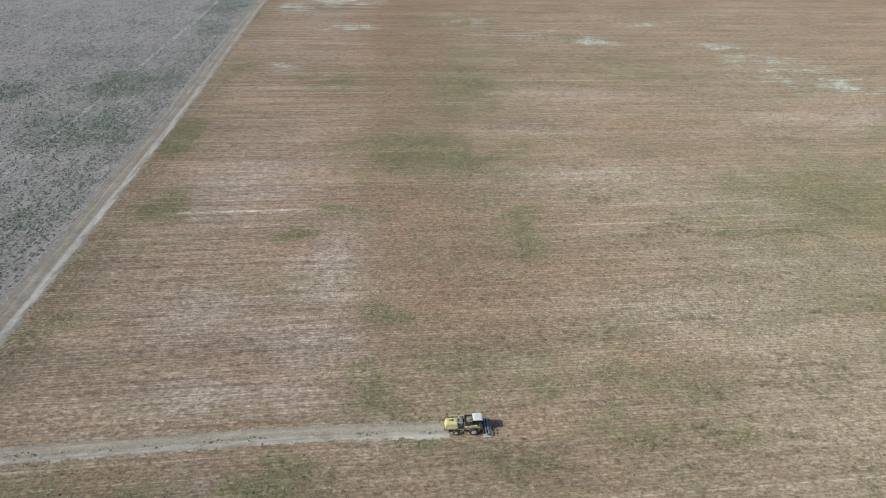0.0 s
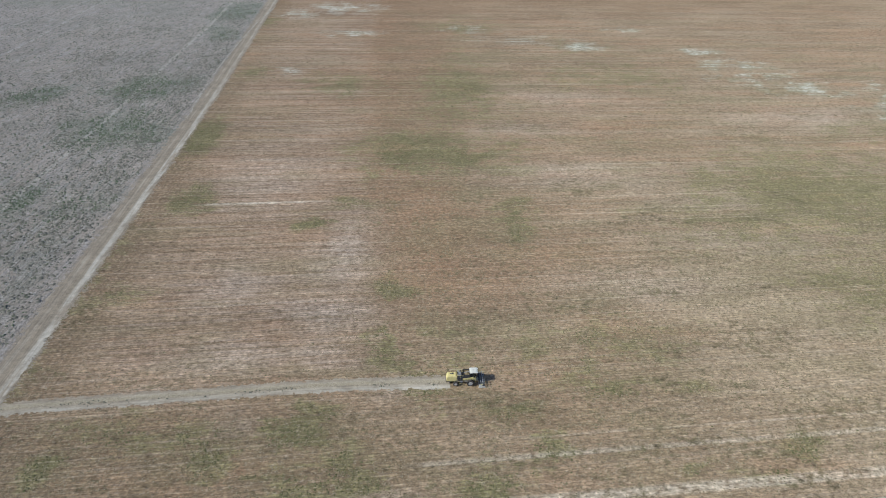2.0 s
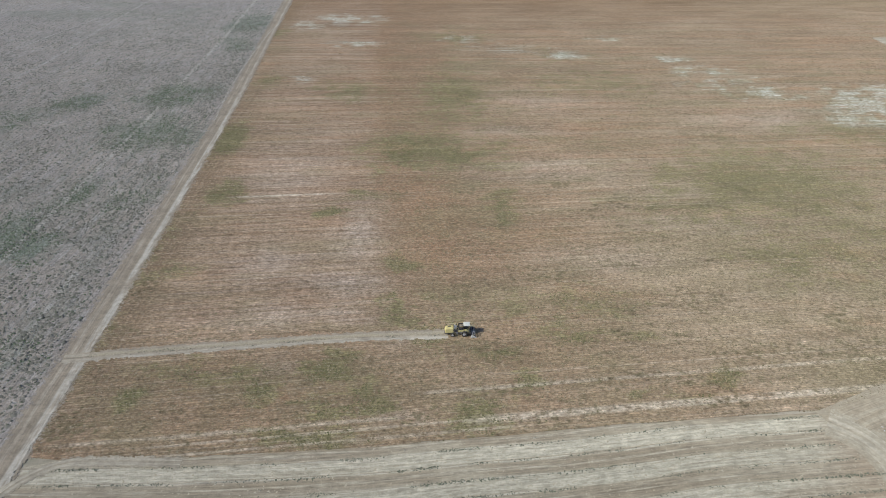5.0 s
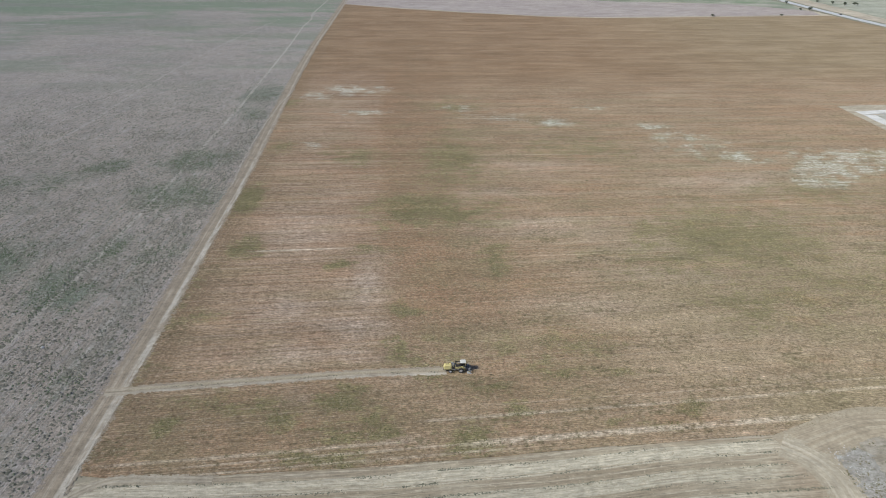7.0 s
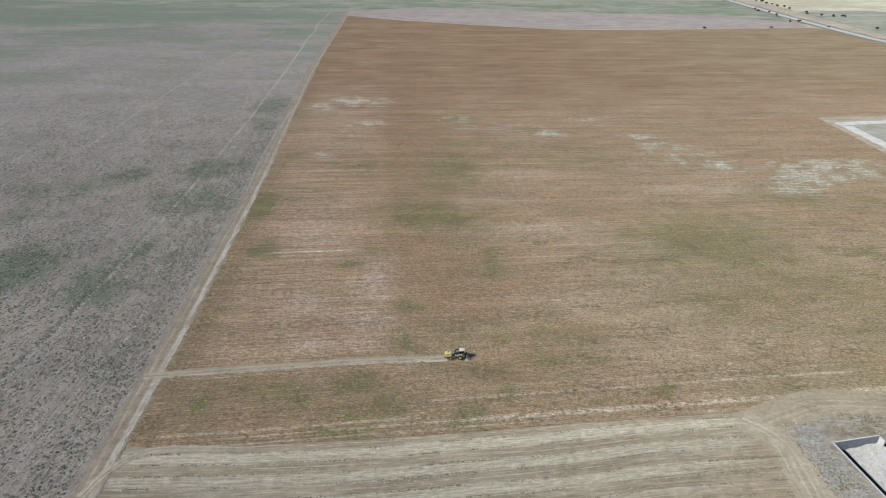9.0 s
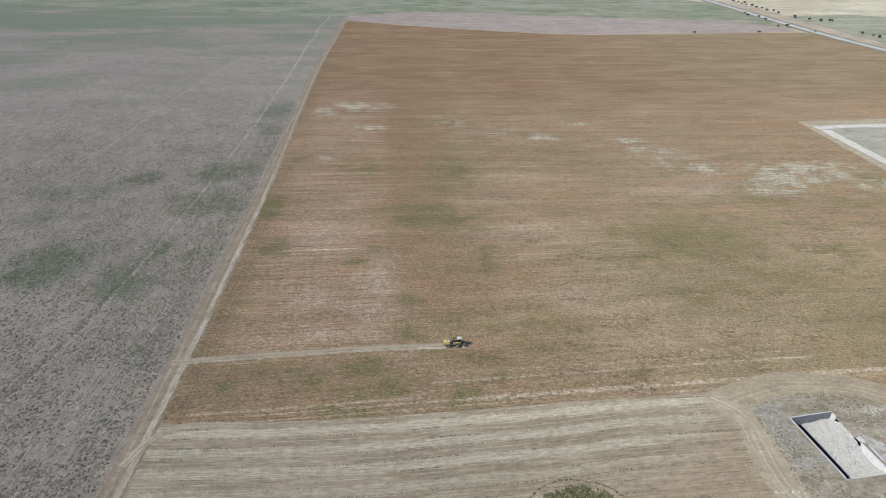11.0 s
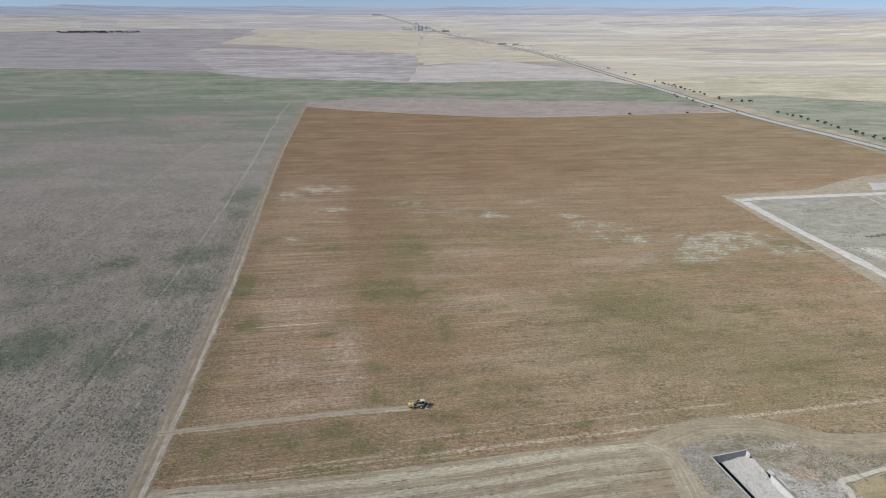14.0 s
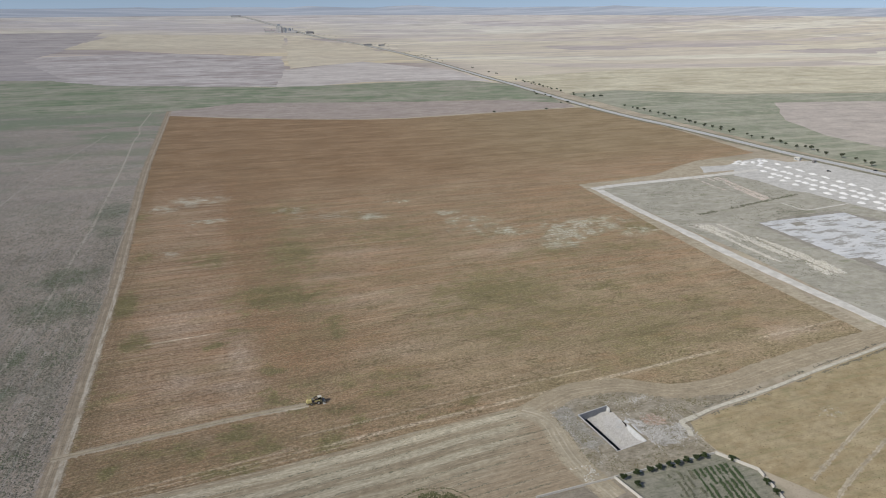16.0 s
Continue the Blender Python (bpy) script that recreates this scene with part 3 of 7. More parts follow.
c = s.mix(s.mul(s.span(s.add(clump, s.mul(s.op("SUBTRACT", thick, 0.52), 0.8)), 0.53, 0.66), near_part, 0.75), c, s.mix(s.span(patch, 0.4, 0.6), (0.14, 0.11, 0.062), (0.15, 0.132, 0.068)))
c = s.mix(s.mul(s.span(s.noise(s.scaled(p, (1.6, 1.1, 1), -20), 1, 3, 0.7), 0.55, 0.68), near_part, 0.32), c, (0.52, 0.43, 0.32))
tint = s.noise(s.scaled(p, (46, 17, 1), 4), 1, 5, 0.62)
c = s.mix(s.mul(s.span(tint, 0.53, 0.68), not_far, 0.32), c, (0.375, 0.232, 0.138))
c = s.mix(s.mul(s.span(tint, 0.49, 0.36), not_far, 0.34), c, (0.25, 0.205, 0.115))
calm = s.op("SUBTRACT", 1.0, s.mul(far_part, 0.6))
drill = s.op("ABSOLUTE", s.op("SUBTRACT", s.op("FRACT", s.mul(s.add(row, s.mul(s.op("SUBTRACT", streak_mid, 0.5), 0.8)), 1 / 0.85)), 0.5))
c = s.gain(c, (s.span(drill, 0.1, 0.4, 0.3, 0.7), s.mul(s.span(py, 190, 110), s.span(grain, 0.38, 0.62, 0.0, 0.75))), (s.span(py, 330, 140, 0.5, 0.57), 1.0))
c = s.gain(c, (fine, s.span(py, 330, 130, 0.3, 2.1)), (s.noise(s.scaled(p, (1.1, 0.8, 1), 30), 1, 3, 0.7), s.span(py, 330, 130, 0.3, 1.9)))
c = s.gain(c, (streak_fine, s.mul(calm, s.add(0.35, s.mul(left_part, 0.5)))), (grain, s.mul(calm, 1.4)), (s.noise(s.scaled(rowed, (40, 1.7, 1)), 1, 5, 0.72), s.mul(calm, s.add(0.5, s.mul(left_part, 0.3)))), (s.noise(s.scaled(p, (4.5, 3.2, 1)), 1, 5, 0.75), s.mul(calm, 0.7)), (s.noise(s.scaled(p, (26, 12, 1), 6), 1, 4, 0.65), 0.5), (s.noise(s.scaled(rowed, (160, 12, 1)), 1, 4, 0.6), 0.6))
CROP_MAT = s.end(c, 0.97, s.add(s.mul(fine, 0.7), s.mul(streak_fine, 0.5)), 0.2)

# the left plain: grey-mauve stubble with grey-green growth and old lines along it
s = Shade("grey_plain")
p = s.pos()
rowed = s.scaled(p, (1, 1, 1), 3.2)
lines = s.noise(s.scaled(rowed, (2.2, 50, 1)), 1, 3, 0.6)
lines_fine = s.noise(s.scaled(rowed, (0.6, 9, 1)), 1, 3, 0.6)
broad = s.noise(s.scaled(p, (80, 60, 9)), 1, 4, 0.6)
grain = s.noise(s.scaled(p, (2.2, 1.8, 1)), 1, 3, 0.7)
fine = s.noise(s.scaled(p, (0.7, 0.7, 1)), 1, 3, 0.7)
c = s.mix(s.span(broad, 0.35, 0.65), (0.282, 0.24, 0.195), (0.352, 0.297, 0.24))
c = s.mix(s.mul(s.span(lines, 0.5, 0.66), 0.5), c, (0.36, 0.325, 0.30))
cloud = s.noise(s.scaled(rowed, (3.5, 8, 1)), 1, 4, 0.65)
c = s.mix(s.mul(s.span(cloud, 0.5, 0.68), 0.4), c, (0.365, 0.33, 0.295))
c = s.mix(s.mul(s.span(lines_fine, 0.48, 0.34), 0.5), c, (0.15, 0.14, 0.125))
c = s.mix(s.mul(s.span(lines_fine, 0.53, 0.66), 0.4), c, (0.39, 0.36, 0.335))
c = s.mix(s.mul(s.span(s.noise(s.scaled(p, (14, 20, 9)), 1, 4), 0.5, 0.68), 0.4), c, (0.185, 0.185, 0.145))
c = s.mix(s.mul(s.span(s.add(s.attr("green"), s.add(s.mul(s.op("SUBTRACT", grain, 0.5), 1.2), s.mul(s.op("SUBTRACT", lines, 0.5), 0.8))), 0.15, 1.0), s.span(s.attr("green"), 0.04, 0.3), 0.85), c, (0.135, 0.165, 0.11))
# a paler tone comes in between y 120 and 480
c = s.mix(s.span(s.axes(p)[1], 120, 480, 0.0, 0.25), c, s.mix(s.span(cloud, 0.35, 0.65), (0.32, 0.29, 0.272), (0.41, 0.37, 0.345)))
moss = s.noise(s.scaled(p, (150, 60, 9), 10), 1, 5, 0.65)
c = s.mix(s.mul(s.span(moss, 0.46, 0.62), s.span(s.axes(p)[1], 330, 620), 0.6), c, (0.2, 0.232, 0.16))
c = s.mix(s.mul(s.span(s.add(moss, s.span(s.axes(p)[1], 700, 1080, -0.1, 0.14)), 0.46, 0.62), s.span(s.axes(p)[1], 640, 900), 0.7), c, (0.19, 0.235, 0.155))
c = s.mix(s.mul(s.span(s.noise(s.scaled(p, (90, 14, 9), 14), 1, 5, 0.7), 0.54, 0.7), s.span(s.axes(p)[1], 420, 700), 0.55), c, (0.40, 0.375, 0.345))
ditch = s.attr("ditch")
wob = s.add(ditch, s.mul(s.op("SUBTRACT", grain, 0.5), 1.6))
c = s.mix(s.mul(s.span(s.op("ABSOLUTE", wob), 1.5, 0.6), s.span(s.noise(s.scaled(p, (5, 9, 9)), 1, 4, 0.65), 0.3, 0.48), s.span(s.axes(p)[1], 60, 170, 0.55, 0.78)), c, (0.42, 0.38, 0.32))
trail = s.add(s.attr("trail"), s.mul(s.op("SUBTRACT", grain, 0.5), 1.4))
c = s.mix(s.mul(s.span(s.op("ABSOLUTE", trail), 1.9, 0.6), s.span(s.noise(s.scaled(p, (6, 9, 9)), 1, 3), 0.4, 0.54), 0.9), c, (0.42, 0.385, 0.33))
c = s.mix(s.mul(s.span(wob, -0.2, -1.0), s.span(wob, -4.2, -2.4), s.span(s.axes(p)[1], 190, 130), s.span(s.noise(s.scaled(p, (12, 16, 9)), 1, 4, 0.65), 0.42, 0.62), 0.6), c, (0.12, 0.125, 0.09))
c = s.mix(s.mul(s.span(fine, 0.52, 0.7), 0.36), c, (0.12, 0.12, 0.1))
c = s.mix(s.mul(s.span(fine, 0.46, 0.3), 0.5), c, (0.43, 0.41, 0.375))
c = s.mix(s.mul(s.span(grain, 0.53, 0.68), 0.3), c, (0.15, 0.148, 0.125))
c = s.mix(s.mul(s.span(grain, 0.46, 0.32), 0.4), c, (0.40, 0.37, 0.335))
clump = s.noise(s.scaled(p, (1.5, 1.2, 1)), 1, 4, 0.7)
swell = s.noise(s.scaled(p, (9, 7, 1), 20), 1, 5, 0.72)
c = s.gain(c, (clump, 1.15), (swell, 0.6), (lines_fine, 0.6), (0.55, 1.0))
GREY_MAT = s.end(c, 0.97, s.add(s.mul(fine, 0.4), s.add(clump, s.mul(lines_fine, 0.3))), 0.42)

# the cut strip field: pale stubble with rows of chaff and green regrowth
s = Shade("pale_stubble")
p = s.pos()
px, py, pz = s.axes(p)
row = s.attr("row")
rowed = s.vec(px, row)
fine = s.noise(s.scaled(p, (0.7, 0.5, 1)), 1, 3, 0.7)
sway = s.mul(s.op("SUBTRACT", s.noise(s.scaled(rowed, (30, 6, 1)), 1, 3), 0.5), 2.2)
strip = s.mul(s.op("SUBTRACT", s.add(row, sway), 23.3), 1 / 4.5)
bands = s.op("FRACT", strip)
even = s.op("MODULO", s.add(s.op("FLOOR", strip), 40.0), 2.0)
upper = s.span(row, 2.0, 9.0)
streak = s.noise(s.scaled(rowed, (14, 0.5, 1)), 1, 4, 0.7)
streak2 = s.noise(s.scaled(rowed, (50, 1.5, 1)), 1, 4, 0.65)
broad = s.noise(s.scaled(p, (40, 18, 9)), 1, 4)
rough = s.noise(s.scaled(rowed, (3.0, 1.2, 1)), 1, 4, 0.75)
c = s.mix(s.span(broad, 0.35, 0.65), (0.36, 0.304, 0.215), (0.41, 0.355, 0.258))
pale_band = s.mul(even, s.span(bands, 0.0, 0.16), s.span(bands, 1.0, 0.8), s.add(0.25, s.mul(upper, 0.7)))
c = s.mix(pale_band, c, s.mix(s.span(rough, 0.35, 0.65), (0.43, 0.385, 0.285), (0.515, 0.468, 0.358)))
c = s.mix(s.mul(s.op("SUBTRACT", 1.0, even), s.span(bands, 0.02, 0.2), s.span(bands, 0.98, 0.75), s.span(broad, 0.65, 0.4), 0.85), c, (0.29, 0.238, 0.165))
c = s.mix(s.mul(s.span(s.op("ABSOLUTE", s.op("SUBTRACT", bands, 0.5)), 0.12, 0.03), s.span(streak, 0.42, 0.6), 0.55), c, (0.52, 0.47, 0.36))
c = s.mix(s.mul(s.span(bands, 0.86, 0.97), s.span(streak2, 0.4, 0.56), 0.75), c, (0.56, 0.515, 0.405))
c = s.mix(s.mul(s.span(bands, 0.07, 0.0), s.span(streak, 0.44, 0.6), 0.7), c, (0.165, 0.15, 0.09))
c = s.mix(s.mul(s.span(streak2, 0.54, 0.68), 0.45), c, (0.53, 0.475, 0.365))
c = s.mix(s.mul(s.span(streak2, 0.46, 0.34), 0.45), c, (0.285, 0.232, 0.158))
c = s.gain(c, (s.span(row, 20, 30, 0.5, 0.66), 1.0))
c = s.mix(s.mul(s.attr("bare"), 0.85), c, s.mix(s.span(streak2, 0.35, 0.65), (0.325, 0.252, 0.172), (0.415, 0.338, 0.243)))
c = s.mix(s.mul(s.span(px, 50, -60), s.span(streak2, 0.4, 0.6), 0.3), c, (0.315, 0.26, 0.195))
c = s.mix(s.mul(s.span(fine, 0.52, 0.72), 0.4), c, (0.2, 0.172, 0.115))
c = s.gain(c, (rough, 1.0), (streak, 1.2), (s.noise(s.scaled(p, (6, 3, 1)), 1, 5, 0.72), 0.5))
STUBBLE_MAT = s.end(c, 0.97, s.add(fine, streak), 0.18)

# bare tracks, worn by wheels: two pale ruts, a rougher crown, ragged edges
def track_material(name, bare, rut, crown, half, rut_at=0.9, soft=0.8, grow=0.4, side=None):
    s = Shade(name)
    p = s.pos()
    u, v, _ = s.axes(s.uv())
    wander = s.mul(s.op("SUBTRACT", s.noise(s.scaled(s.vec(u, v), (9, 16, 1)), 1, 3), 0.5), 1.6)
    uu = s.op("ABSOLUTE", s.add(u, wander))
    fine = s.noise(s.scaled(p, (0.6, 0.6, 1)), 1, 3, 0.7)
    long = s.noise(s.scaled(s.vec(u, v), (0.35, 14, 1)), 1, 3, 0.6)
    broad = s.noise(s.scaled(p, (12, 12, 9)), 1, 4)
    c = s.mix(s.span(broad, 0.35, 0.65), tuple(k * 0.9 for k in bare), bare)
    c = s.mix(s.mul(s.span(s.op("ABSOLUTE", s.op("SUBTRACT", uu, rut_at)), 0.7, 0.2), s.span(broad, 0.3, 0.6), 0.7), c, rut)
    c = s.mix(s.mul(s.span(s.op("ABSOLUTE", s.op("SUBTRACT", uu, rut_at * 2.6)), 0.6, 0.15), s.span(long, 0.4, 0.6), 0.35), c, rut)
    c = s.mix(s.mul(s.span(uu, 0.45, 0.15), s.span(fine, 0.3, 0.6), grow), c, crown)
    c = s.mix(s.mul(s.span(long, 0.5, 0.7), 0.45), c, rut)
    c = s.mix(s.mul(s.span(long, 0.48, 0.3), 0.3), c, tuple(k * 0.72 for k in bare))
    c = s.mix(s.mul(s.span(fine, 0.5, 0.75), 0.25), c, tuple(k * 0.5 for k in bare))
    if side:
        lane = s.mul(s.span(u, 0.5, 1.5), s.span(u, 4.0, 3.2), s.span(s.noise(s.scaled(s.vec(u, v), (2.5, 18, 1)), 1, 4, 0.65), 0.36, 0.6))
        c = s.mix(s.mul(lane, s.span(s.axes(p)[1], 330, 200, 0.25, 0.85)), c, side)
    c = s.gain(c, (s.noise(s.scaled(p, (5, 4, 1)), 1, 5, 0.72), 0.8), (s.noise(s.scaled(p, (1.6, 1.3, 1)), 1, 4, 0.72), 0.9), (s.noise(s.scaled(s.vec(u, v), (0.5, 22, 1)), 1, 4, 0.66), 0.8))
    ragged_u = s.add(s.op("ABSOLUTE", u), s.mul(s.op("SUBTRACT", s.noise(s.scaled(p, (2.4, 2.4, 1)), 1, 4, 0.7), 0.5), soft * 3.0))
    return s.end(c, 0.96, s.add(fine, long), 0.1, fade=s.op("GREATER_THAN", s.span(ragged_u, half, half - soft), s.span(fine, 0.25, 0.75, 0.02, 0.98)))


# ---- the ground sheet and what lies far off ----
s = Shade("plain_ground")
p = s.pos()
px, py, pz = s.axes(p)
skew = s.add(py, s.mul(px, 0.22))
warp = s.mul(s.noise(s.scaled(p, (900, 500, 9)), 1, 2), 420.0)
band = s.op("FLOOR", s.mul(s.add(skew, warp), 1 / 135.0))
cell = s.op("FLOOR", s.mul(s.add(px, s.add(s.mul(s.white(s.vec(band, 3.0)), 1900.0), s.mul(skew, 0.35))), 1 / 980.0))
tone = s.white(s.vec(band, cell, 1.0))
gold = s.pick(tone, ((0, (0.549, 0.504, 0.404)), (0.22, (0.494, 0.446, 0.360)), (0.45, (0.582, 0.550, 0.461)), (0.66, (0.515, 0.463, 0.379)), (0.80, (0.395, 0.353, 0.335)), (0.9, (0.461, 0.411, 0.366))))
mauve = s.pick(tone, ((0, (0.526, 0.456, 0.322)), (0.25, (0.398, 0.345, 0.310)), (0.45, (0.482, 0.421, 0.328)), (0.62, (0.319, 0.275, 0.257)), (0.78, (0.504, 0.439, 0.374)), (0.9, (0.549, 0.491, 0.351))))
c = s.mix(s.span(s.op("SUBTRACT", px, s.mul(py, -0.06)), 560, 860), mauve, gold)
near = s.mix(s.span(s.noise(s.scaled(p, (40, 40, 9)), 1, 4), 0.35, 0.65), (0.33, 0.28, 0.21), (0.41, 0.355, 0.275))
near = s.mix(s.mul(s.span(s.noise(s.scaled(p, (9, 9, 9)), 1, 4), 0.5, 0.7), 0.5), near, (0.20, 0.195, 0.13))
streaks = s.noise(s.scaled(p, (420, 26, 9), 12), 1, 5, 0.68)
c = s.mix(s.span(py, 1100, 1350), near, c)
# distance haze put into the colour: greyer and bluer the farther off
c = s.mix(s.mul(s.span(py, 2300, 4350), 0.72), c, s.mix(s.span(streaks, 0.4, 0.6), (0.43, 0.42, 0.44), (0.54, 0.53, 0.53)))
c = s.mix(s.mul(s.span(streaks, 0.5, 0.72), 0.25), c, (0.58, 0.51, 0.39))
c = s.mix(s.mul(s.span(streaks, 0.49, 0.35), 0.35), c, (0.36, 0.305, 0.265))
wisps = s.noise(s.scaled(p, (260, 34, 9), -14), 1, 5, 0.7)
c = s.mix(s.mul(s.span(wisps, 0.52, 0.68), 0.4), c, (0.36, 0.345, 0.255))
c = s.mix(s.mul(s.span(wisps, 0.44, 0.3), 0.4), c, (0.46, 0.37, 0.275))
ploughed = s.noise(s.scaled(p, (520, 62, 9), 9), 1, 4, 0.6)
c = s.mix(s.mul(s.span(ploughed, 0.56, 0.63), s.span(py, 1500, 2100), 0.6), c, (0.335, 0.295, 0.295))
fine = s.noise(s.scaled(p, (0.9, 0.9, 1)), 1, 3, 0.7)
c = s.mix(s.mul(s.span(fine, 0.5, 0.75), 0.4), c, (0.14, 0.12, 0.09))
# the steady 0.7 lightens all tones, more haze in the colour
c = s.gain(c, (0.7, 1.0), (s.noise(s.scaled(p, (260, 80, 9), 6), 1, 5, 0.65), 0.8), (s.noise(s.scaled(p, (90, 24, 9), -10), 1, 4, 0.7), 0.5))
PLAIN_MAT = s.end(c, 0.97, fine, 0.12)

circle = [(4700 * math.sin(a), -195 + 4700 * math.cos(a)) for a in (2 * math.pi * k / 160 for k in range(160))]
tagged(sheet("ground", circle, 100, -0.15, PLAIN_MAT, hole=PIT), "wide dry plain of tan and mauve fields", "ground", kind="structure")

# the last of the plain, its haze put into the bluish colour
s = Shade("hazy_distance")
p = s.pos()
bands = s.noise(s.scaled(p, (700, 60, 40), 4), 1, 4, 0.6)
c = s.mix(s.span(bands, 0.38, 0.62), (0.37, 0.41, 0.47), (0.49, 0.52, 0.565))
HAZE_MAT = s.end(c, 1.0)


def ring(name, r0, r1, rise, material):
    verts, faces = [], []
    n = 200
    for k in range(n):
        a = 2 * math.pi * k / n
        bump = rise * (float(fbm(math.cos(a) * 40 + 50, math.sin(a) * 40 + 50, 2.5, 3)) - 0.45)
        for i, r in enumerate((r0, (r0 + r1) / 2, r1)):
            x, y = r * math.sin(a), -195 + r * math.cos(a)
            verts.append((x, y, float(lie(x, y)) + 0.5 + (max(0, bump) if i == 2 else 0)))
    for k in range(n):
        for i in range(2):
            a, b = k * 3 + i, ((k + 1) % n) * 3 + i
            faces.append((a, a + 1, b + 1, b))
    me = mesh_of(name, verts, faces)
    me.materials.append(material)
    return new(name, me)


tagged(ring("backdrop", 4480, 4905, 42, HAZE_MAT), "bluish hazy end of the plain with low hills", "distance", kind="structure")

# far fields, each a parcel of its own
def parcel(name, outline, up, low, high, third, label, big=60.0, lines=None, turn=0.0, grid=60, spacing=40, amount=13.0, speck=0.25, small=1.6):
    # haze over the far fields, put into lighter tones
    low, high, third = (tuple(1.16 * k for k in tone) for tone in (low, high, third))
    m = land_material(name + "_soil", low, high, third, big, small, lines, turn, speck=speck)
    return tagged(sheet(name, ragged(outline, spacing, amount, len(name)), grid, up, m), label, "field", kind="structure")


parcel("field_mauve_strip", [(-146, 1006), (-46, 956), (44, 917), (168, 874), (242, 864), (397, 876), (569, 890), (572, 935), (484, 1006), (267, 1056), (-17, 1120), (-144, 1072)], 0.02,
       (0.315, 0.267, 0.242), (0.375, 0.325, 0.285), (0.265, 0.222, 0.196), "mauve-brown bare strip beyond the brown crop", 70, 8, 12, spacing=18, amount=4.0)
parcel("field_green_belt", [(-1500, 1380), (-700, 1185), (-432, 1106), (-287, 1062), (-150, 1052), (-17, 1120), (267, 1056), (484, 1006), (572, 937), (586, 1120), (582, 1249), (491, 1398), (202, 1365), (47, 1356),
       (-307, 1522), (-456, 1654), (-800, 1740), (-1500, 1880)], 0.05, (0.158, 0.205, 0.125), (0.29, 0.282, 0.222), (0.35, 0.325, 0.27), "belt of green and grey growth across the plain", 150, 25, 10, speck=0.2, small=3)
parcel("field_pale_mauve", [(42, 1362), (84, 1748), (360, 1975), (560, 1620), (572, 1300), (491, 1375), (274, 1400), (151, 1350)], 0.08,
       (0.425, 0.385, 0.36), (0.53, 0.495, 0.46), (0.375, 0.33, 0.31), "pale mauve fallow field", 160, 20, 12, small=3)
parcel("field_mauve_fallow", [(-783, 2373), (-363, 2498), (129, 2259), (104, 1760), (58, 1362), (-300, 1490), (-450, 1630), (-704, 2261)], 0.10,
       (0.325, 0.284, 0.27), (0.51, 0.478, 0.46), (0.27, 0.236, 0.227), "broad mauve fallow field", 220, 30, 12, small=3)
parcel("field_dark_fallow", [(-1900, 3000), (-1065, 3391), (-640, 3445), (-655, 2700), (-690, 2270), (-425, 1635), (-800, 1750), (-1600, 1950)], 0.3,
       (0.335, 0.305, 0.298), (0.405, 0.368, 0.35), (0.265, 0.242, 0.24), "dark ploughed field on the plain", 260, 30, 12, grid=90, small=3)
parcel("field_straw", [(-669, 2709), (151, 2601), (207, 3240), (-583, 3337)], 0.35,
       (0.48, 0.425, 0.33), (0.55, 0.50, 0.395), (0.42, 0.37, 0.295), "straw-coloured harvested field", 220, 30, 12, grid=90, small=3)
parcel("field_straw_wedge", [(148, 2270), (207, 3200), (430, 2740), (556, 2010), (372, 1975), (120, 1790)], 0.3,
       (0.478, 0.42, 0.325), (0.55, 0.498, 0.39), (0.43, 0.37, 0.305), "straw-coloured wedge of field along the road", 200, 30, 12, grid=90, small=3)
parcel("field_green_roadside", [(640, 1062), (779, 1082), (952, 960), (1290, 880), (2100, 640), (1500, 60), (760, 60), (690, 300), (670, 420), (655, 600), (644, 760)], 0.03,
       (0.212, 0.235, 0.165), (0.325, 0.322, 0.255), (0.42, 0.392, 0.315), "grey-green rough grazing beside the road", 120, 18, 14, small=3, spacing=18, amount=5.0)
parcel("field_mauve_right", [(958, 828), (1142, 790), (1500, 640), (1250, 300), (800, 380), (786, 539), (825, 655)], 0.07,
       (0.392, 0.347, 0.311), (0.456, 0.409, 0.362), (0.350, 0.308, 0.277), "mauve-brown bare field", 120, 14, 14, small=3)
parcel("field_olive_straw", [(640, 1070), (650, 1400), (1100, 1500), (2000, 1300), (2400, 900), (1290, 890), (952, 965), (779, 1085)], 0.04,
       (0.42, 0.375, 0.275), (0.56, 0.522, 0.40), (0.375, 0.345, 0.24), "golden stubble field beside the road", 150, 20, 14, small=3)

# ---- near fields ----


def left_edge(y):
    """Where the crop begins beside the dirt road."""
    return np.interp(y, (32, 70, 130, 270, 430, 640, 1000), (-97, -98, -100, -106, -116, -127, -138))


def stripe_end(y):
    """Where the striped part of the crop ends and the red-brown part begins."""
    return np.interp(y, (70, 92, 141, 214, 391, 600), (-10.5, -13, -20, -26, -38, -46))


